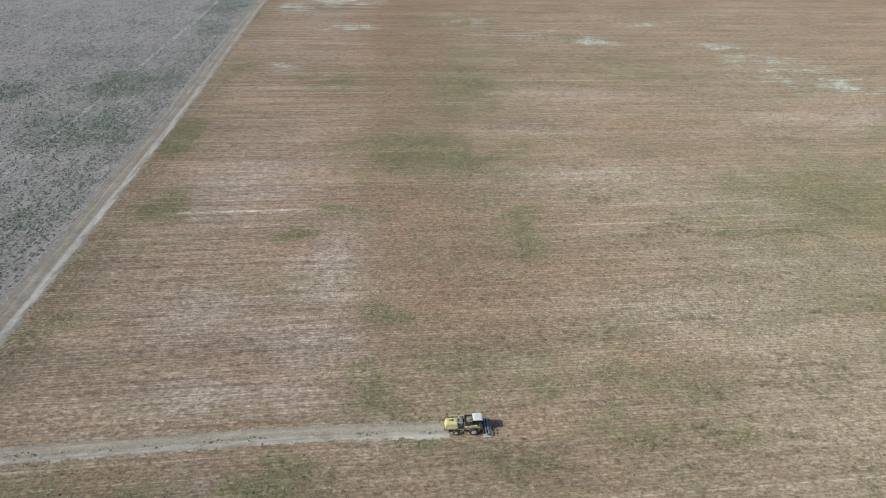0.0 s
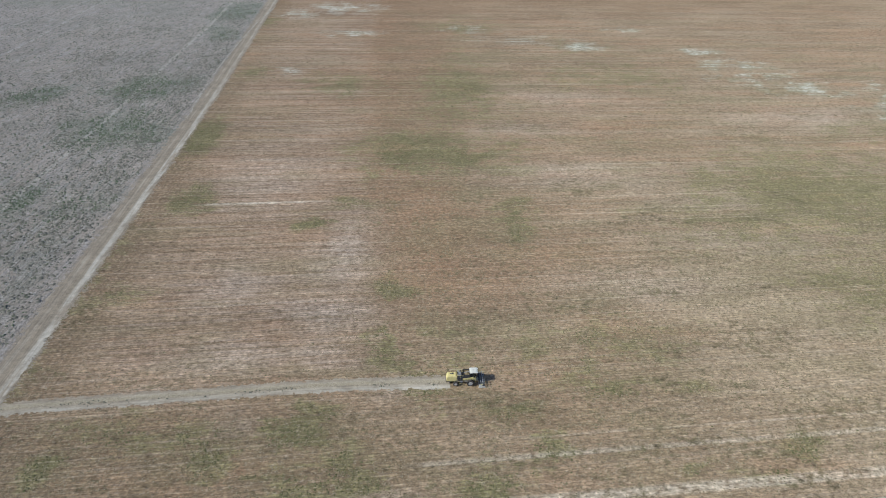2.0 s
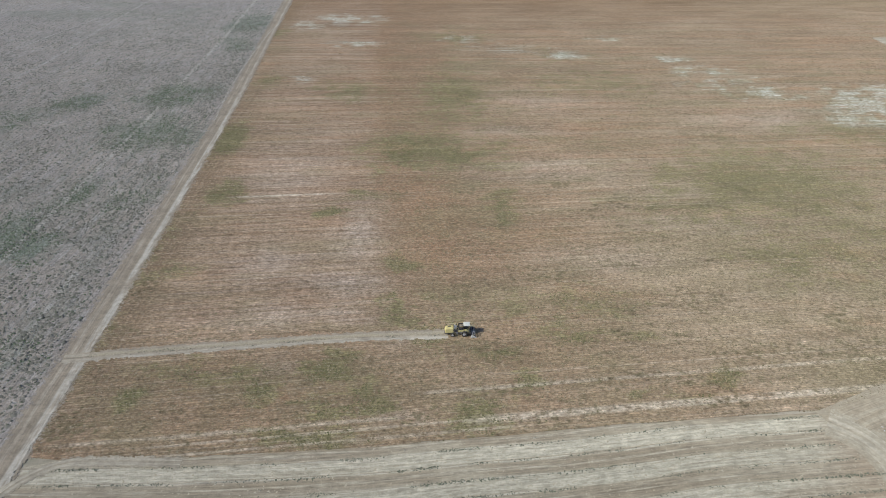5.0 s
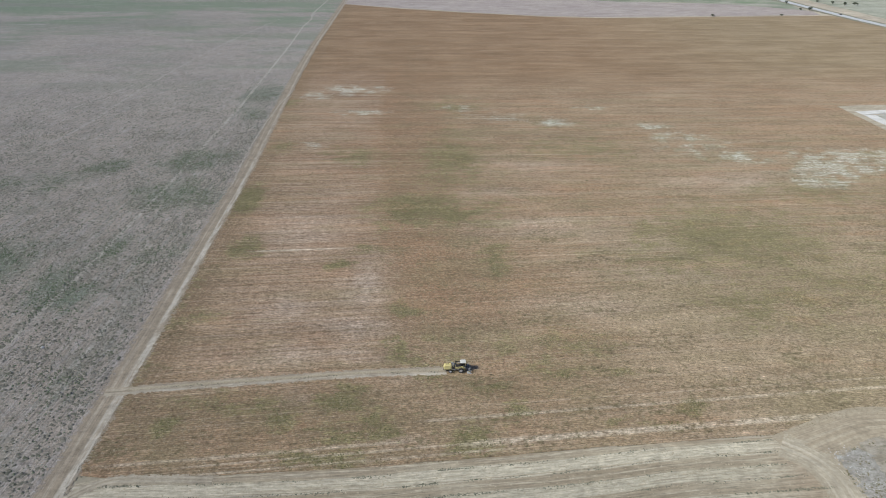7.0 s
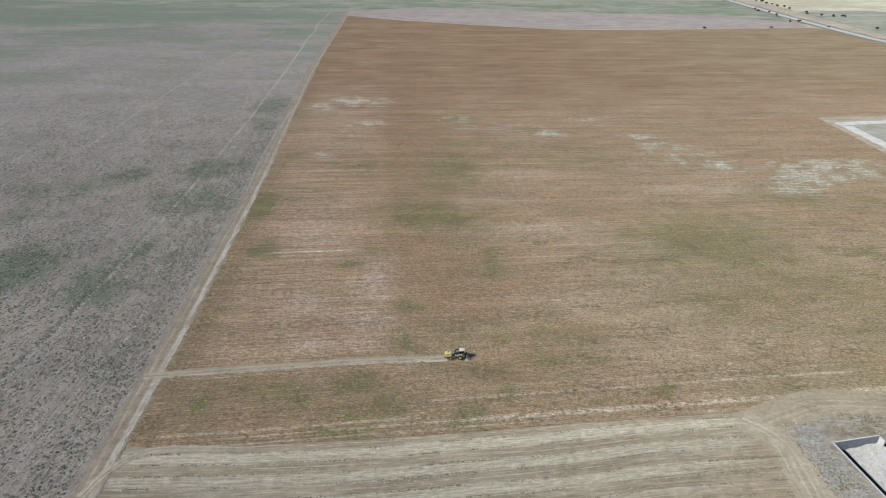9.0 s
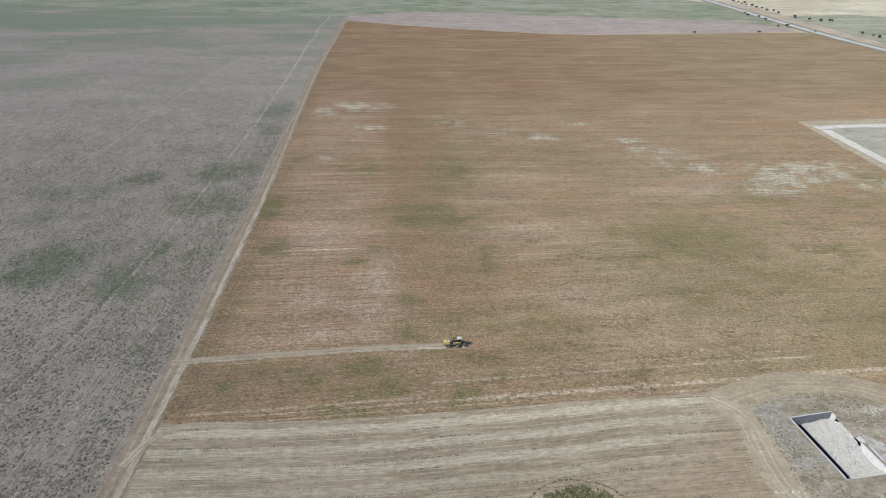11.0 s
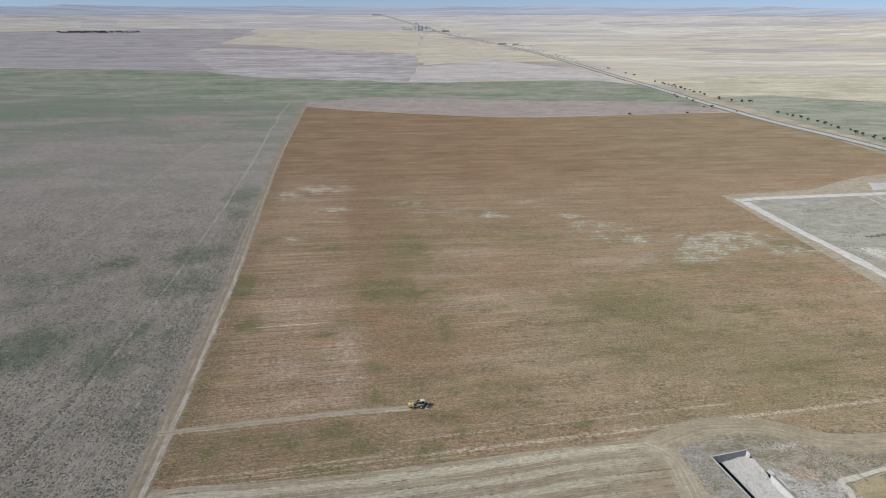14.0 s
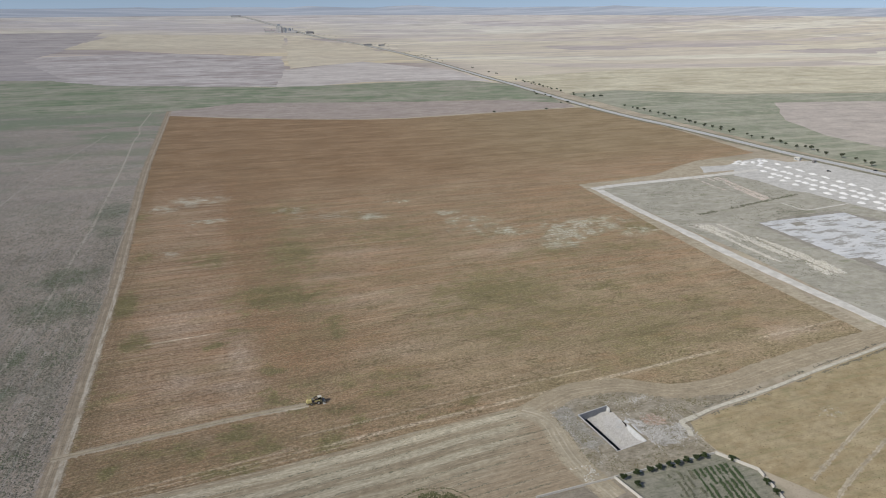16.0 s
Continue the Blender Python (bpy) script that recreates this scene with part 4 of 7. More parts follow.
CROP_EDGE = ragged(CROP, 4, 0.8, 2)
field_1 = sheet("field_1", CROP_EDGE, 2.2, 0.0, CROP_MAT, masks={
    "row": row_of,
    "green": lambda x, y: np.maximum(crop_green(x, y), 0.8 * blobs(x, y, [(a, b, rx * 1.5, ry * 1.4, k) for a, b, rx, ry, k in GREEN_FAR], 1, 3.0)),
    "pale": lambda x, y: np.clip(blobs(x, y, [(a, b, rx * 1.1, ry * 1.2, k) for a, b, rx, ry, k in PALE_SPOTS], 3) * 1.5 * (0.35 + 0.9 * step01(fbm(x, y, 7, 5), 0.38, 0.6)), 0, 1),
    "soft": lambda x, y: blobs(x, y, SOFT_SPOTS, 6),
    "red": lambda x, y: blobs(x, y, RED_SPOTS, 2) * (0.5 + fbm(x, y, 30, 1)),
    "left_part": lambda x, y: (1 - step01(x - stripe_end(y) + 9 * (fbm(x, y, 14, 4) - 0.5), -5, 4)) * (1 - step01(y, 470, 560)) * step01(y, 66, 84) * step01(x - left_edge(y) + 5 * (fbm(x, y, 12, 1) - 0.5), 5, 15),
    "column": lambda x, y: step01(x - stripe_end(y) + 9 * (fbm(x, y, 14, 4) - 0.5), -5, 4) * (1 - step01(x - stripe_end(y) + 30 * (fbm(x, y, 22, 2) - 0.5), 22, 62)) * step01(y, 84, 120) * (1 - step01(y, 420, 560)),
    "dark": lambda x, y: 0.75 * blobs(x, y, DARK_SPOTS, 7) + (1 - step01(y - 0.1 * x, 62, 72)) * (1 - step01(x, -10, 70)) * (0.4 + 0.6 * step01(fbm(x, y, 18, 6), 0.35, 0.6)) * 0.9 + 0.55 * (1 - step01(x - left_edge(y) + 9 * (fbm(x, y, 12, 1) - 0.5), 4, 30)),
    "right_part": lambda x, y: step01(x + 20 * (fbm(x, y, 30, 2) - 0.5), 5, 120) * (1 - 0.7 * step01(y, 150, 330)),
    "head": lambda x, y: (1 - step01(x - left_edge(y) + 3 * (fbm(x, y, 10, 1) - 0.5), 7, 15)) * (1 - step01(y, 240, 330)),
    "far_part": lambda x, y: step01(y + 40 * (fbm(x, y, 60, 6) - 0.5) - 0.12 * x, 370, 520),
})
tagged(field_1, "ripe brown crop field with green and pale patches", "field", kind="structure")

DITCH = [(-157, 30), (-150, 90), (-147, 160), (-146, 230), (-147, 300), (-148, 400), (-152, 500), (-156, 600), (-161, 700), (-166, 780), (-165, 840), (-172, 890)]


def ditch_gap(x, y):
    dx = np.array([q[0] for q in DITCH])
    dy = np.array([q[1] for q in DITCH])
    return np.clip(x - np.interp(y, dy, dx), -8, 8)


def trail_gap(x, y):
    """Distance from the faint old wheel trail beside the road."""
    return np.minimum(np.abs(x - np.interp(y, (0, 57, 89, 137, 183, 230), (-121, -121.5, -120.8, -118, -118, -119))), 8) + 8 * step01(y, 190, 225)


field_2 = sheet("field_2", ragged([(-103, -200), (-101, 10), (-102.5, 70), (-105, 130), (-111, 270), (-120.5, 420), (-132, 620), (-143, 985), (-146, 1070), (-432, 1144), (-1500, 1420), (-1500, -200)], 6, 0.7, 4),
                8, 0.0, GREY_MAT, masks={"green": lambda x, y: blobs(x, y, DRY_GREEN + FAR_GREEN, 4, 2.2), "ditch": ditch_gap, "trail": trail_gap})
tagged(field_2, "grey-mauve stubble plain with scattered dry tufts", "field", kind="structure")

def strip_bend(x):
    """How the cut strips swing along the field."""
    return np.interp(x, (-98, -89, -60, -36, -15, 6, 28, 45, 62, 80, 110), (3.4, 2.6, 0.8, -0.2, -0.4, 0.5, 0.7, 1.6, 2.9, 3.2, 3.2))


def strip_row(x, y):
    return y - 0.075 * x - strip_bend(x)


field_3 = sheet("field_3", ragged([(-96, 29), (-89, 30.8), (-57, 31.3), (-16, 33.8), (27, 38.3), (71, 42.3), (99, 44), (108, 38), (110, 28), (107, 18), (107, 4), (112, -10), (84, -13), (60, -80), (40, -200), (-98, -200)], 4, 0.7, 6),
                4, 0.01, STUBBLE_MAT, masks={"row": strip_row, "bare": lambda x, y: np.maximum(step01(0.4 * x - y + 14 * (fbm(x, y, 16, 2) - 0.5), 8, 30), step01(x - 0.6 * y + 20 * (fbm(x, y, 20, 3) - 0.5), 62, 84))})
tagged(field_3, "cut field of pale stubble in long strips", "field", kind="structure")

m = land_material("tan_field_soil", (0.36, 0.284, 0.166), (0.445, 0.367, 0.236), (0.285, 0.268, 0.148), 26, 0.9, 2.5, -38, speck=0.3)
tagged(sheet("field_4", ragged([(167, 12), (171, 12), (219, 20), (263, 29), (330, 41), (420, 56), (420, -200), (215, -200), (194, -50), (178, -25), (168.5, -9)], 5, 0.8, 3), 6, 0.0, m),
                 "tan-brown dry field beside the walled garden", "field", kind="structure")

m = land_material("waste_soil", (0.27, 0.235, 0.175), (0.43, 0.385, 0.31), (0.205, 0.195, 0.125), 9, 0.7, None, 0, speck=0.35)
tagged(sheet("rough_ground", ragged([(109, 30), (114, 38), (128, 44), (143, 45), (157, 42), (174, 31.5), (190, 28), (205, 24), (188, 16.5), (170, 11), (166, 2), (168, -9), (140, -10.6), (112, -11), (108, 5)], 4, 1.2, 5), 5, 0.02, m, hole=PIT),
                      "rough grey waste ground with weeds and grit", "waste ground", kind="structure")

m = land_material("lot_soil", (0.365, 0.347, 0.285), (0.46, 0.437, 0.37), (0.288, 0.294, 0.205), 30, 0.9, None, 20, speck=0.3)
tagged(sheet("lot_ground", ragged([(346, 62), (344, 182), (336, 247), (331, 340), (331, 374), (360, 381), (432, 387), (508, 392), (545, 420), (612, 404), (640, 318), (640, 60)], 6, 1.0, 5), 10, 0.02, m),
                    "grey-brown open lot with thin grass", "lot", kind="structure")
m = land_material("verge_soil", (0.40, 0.34, 0.25), (0.50, 0.44, 0.335), (0.29, 0.25, 0.175), 12, 0.8, 2.0, 88, speck=0.3)
tagged(sheet("verge", ragged([(322, 55), (317, 142), (315, 189), (316, 300), (316, 399), (372, 404), (418, 411), (470, 440), (512, 458), (545, 446), (545, 420), (508, 394), (432, 389), (358, 385), (326, 383), (322, 365), (325, 237), (324, 167), (330, 105), (333, 56)], 5, 1.0, 3), 6, 0.015, m),
               "bare tan verge between crop and pale path", "verge", kind="structure")

# ---- tracks and roads ----
tagged(ribbon("road_1", LEFT_ROAD, 13.0, 0.04, track_material("field_road_dirt", (0.335, 0.275, 0.203), (0.43, 0.37, 0.285), (0.255, 0.215, 0.145), 5.2, 1.7, 2.4, side=(0.53, 0.48, 0.395)), 4, 8,
              relief=lambda u, v: -0.03 if 0.8 < abs(u) < 2.4 else 0.0), "pale dirt road with wheel ruts along the crop", "road", kind="structure")
m = land_material("lane_bed_soil", (0.395, 0.335, 0.24), (0.455, 0.392, 0.288), (0.35, 0.297, 0.208), 12, 0.8, 2.0, 10, speck=0.3)
tagged(ribbon("lane_bed", NEAR_ROAD, 14, 0.012, m, 3, 4), "bare tan ground under the dirt lane", "ground", kind="structure")
tagged(ribbon("lane_bed", [(99, 41), (105, 36), (108, 28), (107, 16), (106.5, 6), (108, -6), (112, -22)], 11, 0.03, m, 3, 4), "bare tan ground under the turning track", "ground", kind="structure")
tagged(ribbon("road_2", NEAR_ROAD, lambda v: 15 + 2 * math.sin(v * 0.03) + min(6, v * 0.01), 0.045, track_material("lane_dirt", (0.395, 0.33, 0.235), (0.48, 0.415, 0.305), (0.34, 0.285, 0.195), 6.9, 1.3, 3.2), 3, 8),
       "winding dirt lane of several wheel tracks", "road", kind="structure")
tagged(ribbon("road_3", [(99, 41), (105, 36), (108, 28), (107, 16), (106.5, 6), (108, -6), (112, -22)], 15, 0.055, track_material("turning_dirt", (0.435, 0.378, 0.28), (0.53, 0.472, 0.365), (0.36, 0.31, 0.222), 6.6, 1.2, 4.2), 2, 8),
       "dirt track bending round the waste ground", "road", kind="structure")
tagged(ribbon("road_4", [(-101, 12), (-98.5, 20), (-94, 26), (-87, 30), (-76, 30.5), (-60, 30)], 6, 0.07, track_material("corner_dirt", (0.41, 0.35, 0.26), (0.51, 0.45, 0.345), (0.30, 0.255, 0.175), 1.9, 0.7, 1.0), 1.5, 6),
       "pale wheel track turning off the dirt road", "road", kind="structure")
tagged(ribbon("side_track", [(-116, 452), (-119, 394), (-117, 305), (-111, 237)], 2.6, 0.075, track_material("white_rut_dirt", (0.42, 0.38, 0.31), (0.52, 0.475, 0.395), (0.36, 0.32, 0.25), 0.75, 0.3, 1.1), 3, 4), "chalky white wheel rut beside the dirt road", "track", kind="structure")
OLD_TRAIL = track_material("old_trail_dirt", (0.41, 0.37, 0.325), (0.47, 0.43, 0.38), (0.31, 0.285, 0.24), 1.3, 0.6, 1.6)
tagged(ribbon("old_trail", [(-264, 215), (-257, 269), (-244, 343), (-245, 447), (-240, 574), (-229, 695), (-209, 843)], 5.0, 0.03, OLD_TRAIL, 6, 4), "faint old wheel trail over the grey plain", "track", kind="structure")
tagged(ribbon("old_trail", [(-278, 234), (-277, 270), (-279, 360), (-257, 468)], 4.0, 0.035, OLD_TRAIL, 6, 4), "second faint wheel trail over the grey plain", "track", kind="structure")
# the swath that the combine has cut
SWATH = [(-104.5, 65.9), (-99, 66.5), (-90, 67.7), (-78, 69), (-58, 71), (-37, 73.2), (-20, 74.6), (-8, 75.05), (-0.8, 75.3), (3.6, 75.5)]
tagged(ribbon("cut_swath", SWATH, 7.0, 0.045, track_material("swath_stubble", (0.39, 0.325, 0.24), (0.485, 0.42, 0.32), (0.3, 0.26, 0.18), 2.5, 0.9, 0.9, 0.6, side=(0.53, 0.475, 0.38)), 2, 6),
       "pale freshly cut swath through the crop", "swath", kind="structure")

m = Shade("pale_concrete")
p = m.pos()
a = m.noise(m.scaled(p, (6, 6, 6)), 1, 4, 0.6)
b = m.noise(m.scaled(p, (0.7, 0.7, 0.7)), 1, 4, 0.7)
cc = m.mix(m.span(a, 0.35, 0.65), (0.56, 0.54, 0.49), (0.68, 0.66, 0.61))
cc = m.mix(m.mul(m.span(b, 0.52, 0.75), 0.4), cc, (0.33, 0.295, 0.24))
PALE_CONCRETE = m.end(cc, 0.9, b, 0.03)


def path_strip(name, points, width, up, material, label, spacing=6):
    """A raised path with an upright edge on both sides."""
    line = smooth(points, spacing)
    bm = bmesh.new()
    rows = []
    for k, q in enumerate(line):
        a, b = line[max(0, k - 1)], line[min(len(line) - 1, k + 1)]
        way = (b - a) / max(np.linalg.norm(b - a), 1e-6)
        side = np.array([way[1], -way[0]])
        half = width / 2 * (0.78 + 0.44 * float(vnoise(k * 3.0, 5.0, 4, 2)))
        l, r = q - side * half, q + side * half
        rows.append([bm.verts.new((*l, -0.1)), bm.verts.new((*l, up)), bm.verts.new((*r, up)), bm.verts.new((*r, -0.1))])
    for u, v in zip(rows[:-1], rows[1:]):
        for i in range(3):
            bm.faces.new((u[i], v[i], v[i + 1], u[i + 1]))
    bm.faces.new(rows[0])
    bm.faces.new(rows[-1][::-1])
    bmesh.ops.recalc_face_normals(bm, faces=bm.faces)
    return tagged(part(name, bm, material), label, "path", kind="structure")


path_strip("path_1", [(344, 42), (341, 85), (338, 110), (335, 150), (332, 190), (331, 240), (328, 300), (327, 350), (327, 374)], 8.0, 0.14, PALE_CONCRETE, "long pale concrete path round the lot")
path_strip("path_2", [(322.2, 379), (360, 384.5), (432, 388), (470, 390), (512, 394), (545, 398)], 8.0, 0.15, PALE_CONCRETE, "pale concrete path between crop and lot")
m = Shade("broken_channel_concrete")
p = m.pos()
a = m.noise(m.scaled(p, (3, 3, 3)), 1, 4, 0.65)
b = m.noise(m.scaled(p, (0.6, 0.6, 0.6)), 1, 4, 0.7)
cc = m.mix(m.span(a, 0.35, 0.65), (0.50, 0.465, 0.38), (0.67, 0.635, 0.54))
cc = m.mix(m.mul(m.span(b, 0.5, 0.7), 0.6), cc, (0.27, 0.24, 0.18))
cc = m.mix(m.mul(m.span(a, 0.56, 0.7), 0.7), cc, (0.30, 0.27, 0.19))
OLD_CHANNEL = m.end(cc, 0.93, b, 0.04)
path_strip("path_3", [(176, 14.5), (189, 17.5), (219, 22), (263, 30.5), (300, 37), (345, 46)], 1.9, 0.16, OLD_CHANNEL, "narrow pale concrete water channel by the lane", 3)
path_strip("path_4", [(164, 2), (166, 7), (166, 12), (170, 13.2), (175.5, 14.4)], 2.4, 0.13, OLD_CHANNEL, "broken end of the pale channel", 1.5)

# the main road
m = Shade("old_asphalt")
p = m.pos()
u, v, _ = m.axes(m.uv())
au = m.op("ABSOLUTE", u)
b = m.noise(m.scaled(p, (3, 3, 3)), 1, 4, 0.7)
cc = m.mix(m.span(b, 0.3, 0.7), (0.42, 0.425, 0.43), (0.50, 0.505, 0.505))
cc = m.mix(m.span(m.op("ABSOLUTE", m.op("SUBTRACT", au, 1.9)), 1.0, 0.3), cc, (0.53, 0.53, 0.525))
cc = m.mix(m.span(m.op("ABSOLUTE", m.op("SUBTRACT", au, 4.0)), 0.16, 0.1), cc, (0.7, 0.7, 0.68))
cc = m.mix(m.mul(m.span(au, 0.14, 0.09), m.span(m.op("FRACT", m.mul(v, 1 / 12.0)), 0.5, 0.49)), cc, (0.7, 0.7, 0.68))
ASPHALT = m.end(cc, 0.85, b, 0.01)
m = land_material("gravel_shoulder", (0.52, 0.495, 0.45), (0.60, 0.575, 0.53), (0.44, 0.405, 0.35), 20, 1.0, None, 0, speck=0.25)
MAIN_ROAD = [(726, 60), (695, 200), (664, 340), (657, 385), (643, 455), (634, 546), (622, 655), (602, 786), (592, 980), (592, 1260), (587, 1440), (584, 1936), (560, 2300), (500, 2640), (440, 2860), (346, 3132), (226, 3600), (84, 4066), (-28, 4320)]
verge_soil = land_material("roadside_grass", (0.22, 0.215, 0.155), (0.31, 0.29, 0.215), (0.17, 0.175, 0.115), 20, 1.0, None, 0, speck=0.3)
tagged(ribbon("road_verge", MAIN_ROAD, 27, 0.17, verge_soil, 20, 4, 0.3), "dark rough grass along both sides of the road", "verge", kind="structure")
tagged(ribbon("road_shoulder", MAIN_ROAD, 13, 0.25, m, 20, 4), "pale gravel shoulder of the main road", "road", kind="structure")
tagged(ribbon("main_road", MAIN_ROAD, 9.4, 0.45, ASPHALT, 20, 4, 0.0), "long straight grey asphalt road with white lines", "road", kind="structure")

FAINT = track_material("faint_wheel_dirt", (0.42, 0.36, 0.265), (0.50, 0.435, 0.335), (0.33, 0.28, 0.20), 1.5, 0.6, 1.2)
tagged(ribbon("road_5", [(300, 12), (273, 0), (217, -25), (193, -36)], 4.5, 0.05, FAINT, 4, 6), "pale wheel track over the tan field", "track", kind="structure")
tagged(ribbon("road_6", [(300, -1), (244, -25), (206, -41), (190, -50)], 4.5, 0.055, FAINT, 4, 6), "second pale wheel track over the tan field", "track", kind="structure")

# ---- growth: many small plants, as real blades ----
def growth_material(name, tones, spread=0.25):
    s = Shade(name)
    v = s.attr("tone")
    p = s.pos()
    patch = s.noise(s.scaled(p, (9, 6, 9)), 1, 3)
    n = s.t.nodes.new("ShaderNodeValToRGB")
    s.put(n.inputs[0], s.add(s.mul(v, 0.7), s.mul(patch, 0.3)))
    r = n.color_ramp
    while len(r.elements) < len(tones):
        r.elements.new(0.5)
    for k, (e, c) in enumerate(zip(r.elements, tones)):
        e.position, e.color = 0.12 + 0.76 * k / (len(tones) - 1), (*c, 1)
    return s.end(n.outputs[0], 0.9)


def scatter(count, x0, x1, y0, y1, seed):
    rng = np.random.default_rng(seed)
    return rng.uniform(x0, x1, count), rng.uniform(y0, y1, count), rng.random(count)


def drilled(count, x0, x1, r0, r1, pitch, seed):
    """Places along the drill rows."""
    rng = np.random.default_rng(seed)
    x = rng.uniform(x0, x1, count)
    row = np.round(rng.uniform(r0, r1, count) / pitch) * pitch + rng.normal(0, 0.07, count)
    y = row.copy()
    for _ in range(3):
        y = row + 0.1 * np.clip(1 - (y - 45) / 340, 0, 1) * x
    return x, y, rng.random(count)


CROP_TONES = growth_material("crop_stalks", ((0.155, 0.127, 0.072), (0.21, 0.165, 0.1), (0.28, 0.225, 0.142), (0.37, 0.31, 0.21), (0.185, 0.162, 0.088)))
WEED_TONES = growth_material("green_weeds", ((0.128, 0.118, 0.057), (0.17, 0.153, 0.079), (0.228, 0.2, 0.116)))
PATCH_TONES = growth_material("olive_weeds", ((0.115, 0.11, 0.05), (0.152, 0.144, 0.07), (0.205, 0.188, 0.104)))
SHRUB_TONES = growth_material("steppe_tufts", ((0.105, 0.11, 0.075), (0.145, 0.15, 0.105), (0.21, 0.205, 0.155), (0.135, 0.15, 0.09)))
BENT_TONES = growth_material("pale_bents", ((0.30, 0.29, 0.26), (0.40, 0.385, 0.345), (0.22, 0.23, 0.185), (0.36, 0.34, 0.30)))
PLAIN_TUFTS = growth_material("plain_tufts", ((0.13, 0.127, 0.098), (0.175, 0.165, 0.132), (0.24, 0.22, 0.18), (0.135, 0.14, 0.098)))
STRAW_TONES = growth_material("straw_litter", ((0.38, 0.32, 0.225), (0.46, 0.395, 0.285), (0.52, 0.455, 0.34)))
TEAL_TONES = growth_material("green_plain_tufts", ((0.098, 0.122, 0.073), (0.132, 0.157, 0.098), (0.178, 0.197, 0.132)))
THICKET_TONES = growth_material("olive_thicket", ((0.075, 0.082, 0.04), (0.13, 0.135, 0.068), (0.2, 0.19, 0.105)))

SWATH_ROAD = SWATH


def on_crop(x, y):
    ok = inside(x, y, CROP)
    ok &= line_gap(x, y, SWATH_ROAD) > 2.3
    return ok


x, y, k = drilled(620000, -104, 330, 22, 232, 0.42, 11)
left = (1 - step01(x, -34 - 0.03 * y, -8 - 0.06 * y)) * step01(y, 66, 84)
dens = (0.25 + 0.75 * step01(fbm(x, y, 7, 3), 0.32, 0.6)) * (1 - 0.88 * left) * (1 - 0.7 * np.clip(blobs(x, y, PALE_SPOTS, 3), 0, 1))
streak = vnoise(x * 0.05, row_of(x, y), 1.3, 2)
dens = dens * (0.45 + 0.75 * step01(streak, 0.3, 0.65))
dens = dens * np.where(np.abs(row_of(x, y) - 41.2) < 0.9, 0.25, 1.0)
dens = dens * (1 - 0.78 * step01(y, 120, 232)) * (1 - 0.75 * step01(x, 130, 330))
keep = (k < dens) & on_crop(x, y)
tagged(tufts("crop_stalks", x[keep], y[keep], (0.06, 0.19), (0.18, 0.42), CROP_TONES, 3, 0.0, 12), "dry brown and straw-coloured standing crop stalks", "crop")

x, y, k = scatter(240000, -118, 330, 215, 560, 13)
keep = (k < 0.45 * (0.25 + 0.6 * fbm(x, y, 12, 2)) * (1 - step01(y, 300, 520)) * step01(y, 205, 240)) & on_crop(x, y)
keep &= k < 1 - 0.7 * (1 - step01(x, -50, -20))
tagged(tufts("crop_stalks", x[keep], y[keep], (0.08, 0.26), (0.3, 0.7), CROP_TONES, 3, 0.0, 14), "dry brown crop stalks farther into the field", "crop")

x, y, k = scatter(560000, -104, 325, 30, 240, 15)
g = crop_green(x, y)
back = 0.01 + 0.24 * step01(fbm(x, y, 3.2, 1), 0.5, 0.72) * step01(fbm(x, y, 26, 5), 0.35, 0.62) * (0.12 + 0.88 * step01(x + 0.3 * (120 - y), -40, 20))
keep = (k < np.maximum(back, 0.9 * step01(g, 0.1, 0.75) * step01(fbm(x, y, 3.0, 6), 0.26, 0.6))) & on_crop(x, y)
g = np.minimum(g, 1.0)
tall = keep & (g > 0.42 + 0.3 * (fbm(x, y, 5, 3) - 0.5)) & (k < 0.3) & (x < 90)
low = keep & ~tall
tagged(tufts("green_weeds", x[low], y[low], (0.05, 0.17), (0.2, 0.48), WEED_TONES, 4, 0.0, 16), "green weeds growing in patches among the crop", "weeds")
tagged(tufts("tall_weeds", x[tall], y[tall], (0.12, 0.28), (0.22, 0.5), PATCH_TONES, 4, 0.0, 37, 0.8), "taller olive-green weeds at the heart of the patches", "weeds")

x, y, k = scatter(90000, -118, 320, 240, 430, 17)
g = crop_green(x, y)
keep = (k < np.maximum(0.02, step01(g, 0.2, 0.95) * step01(fbm(x, y, 5, 6), 0.35, 0.65))) & on_crop(x, y)
tagged(tufts("green_weeds", x[keep], y[keep], (0.1, 0.3), (0.4, 0.9), WEED_TONES, 4, 0.0, 18), "green weeds in the middle of the crop", "weeds")

# dry tufts on the grey plain, thicker in patches, along the old ditch and by the road
x, y, k = scatter(800000, -420, -103, -60, 520, 19)
road_x = np.interp(y, [p[1] for p in LEFT_ROAD], [p[0] for p in LEFT_ROAD])
g = blobs(x, y, DRY_GREEN + FAR_GREEN, 4, 2.2)
gap = np.abs(ditch_gap(x, y) + 1.6)
dens = 0.04 + 0.11 * step01(fbm(x, y, 16, 5), 0.38, 0.66) + 0.12 * np.exp(-((road_x - 13 - x) / 7) ** 2) + 0.2 * np.exp(-(gap / 1.8) ** 2) * (1 - 0.8 * step01(y, 150, 200))
dens = dens * (0.6 + 0.7 * vnoise(x, y * 0.08, 2.4, 3))
dens = dens * (1 - 0.95 * step01(-x, 190, 420)) * (1 - 0.9 * step01(y, 220, 520))
keep = (k < dens) & (x < road_x - 5.5)
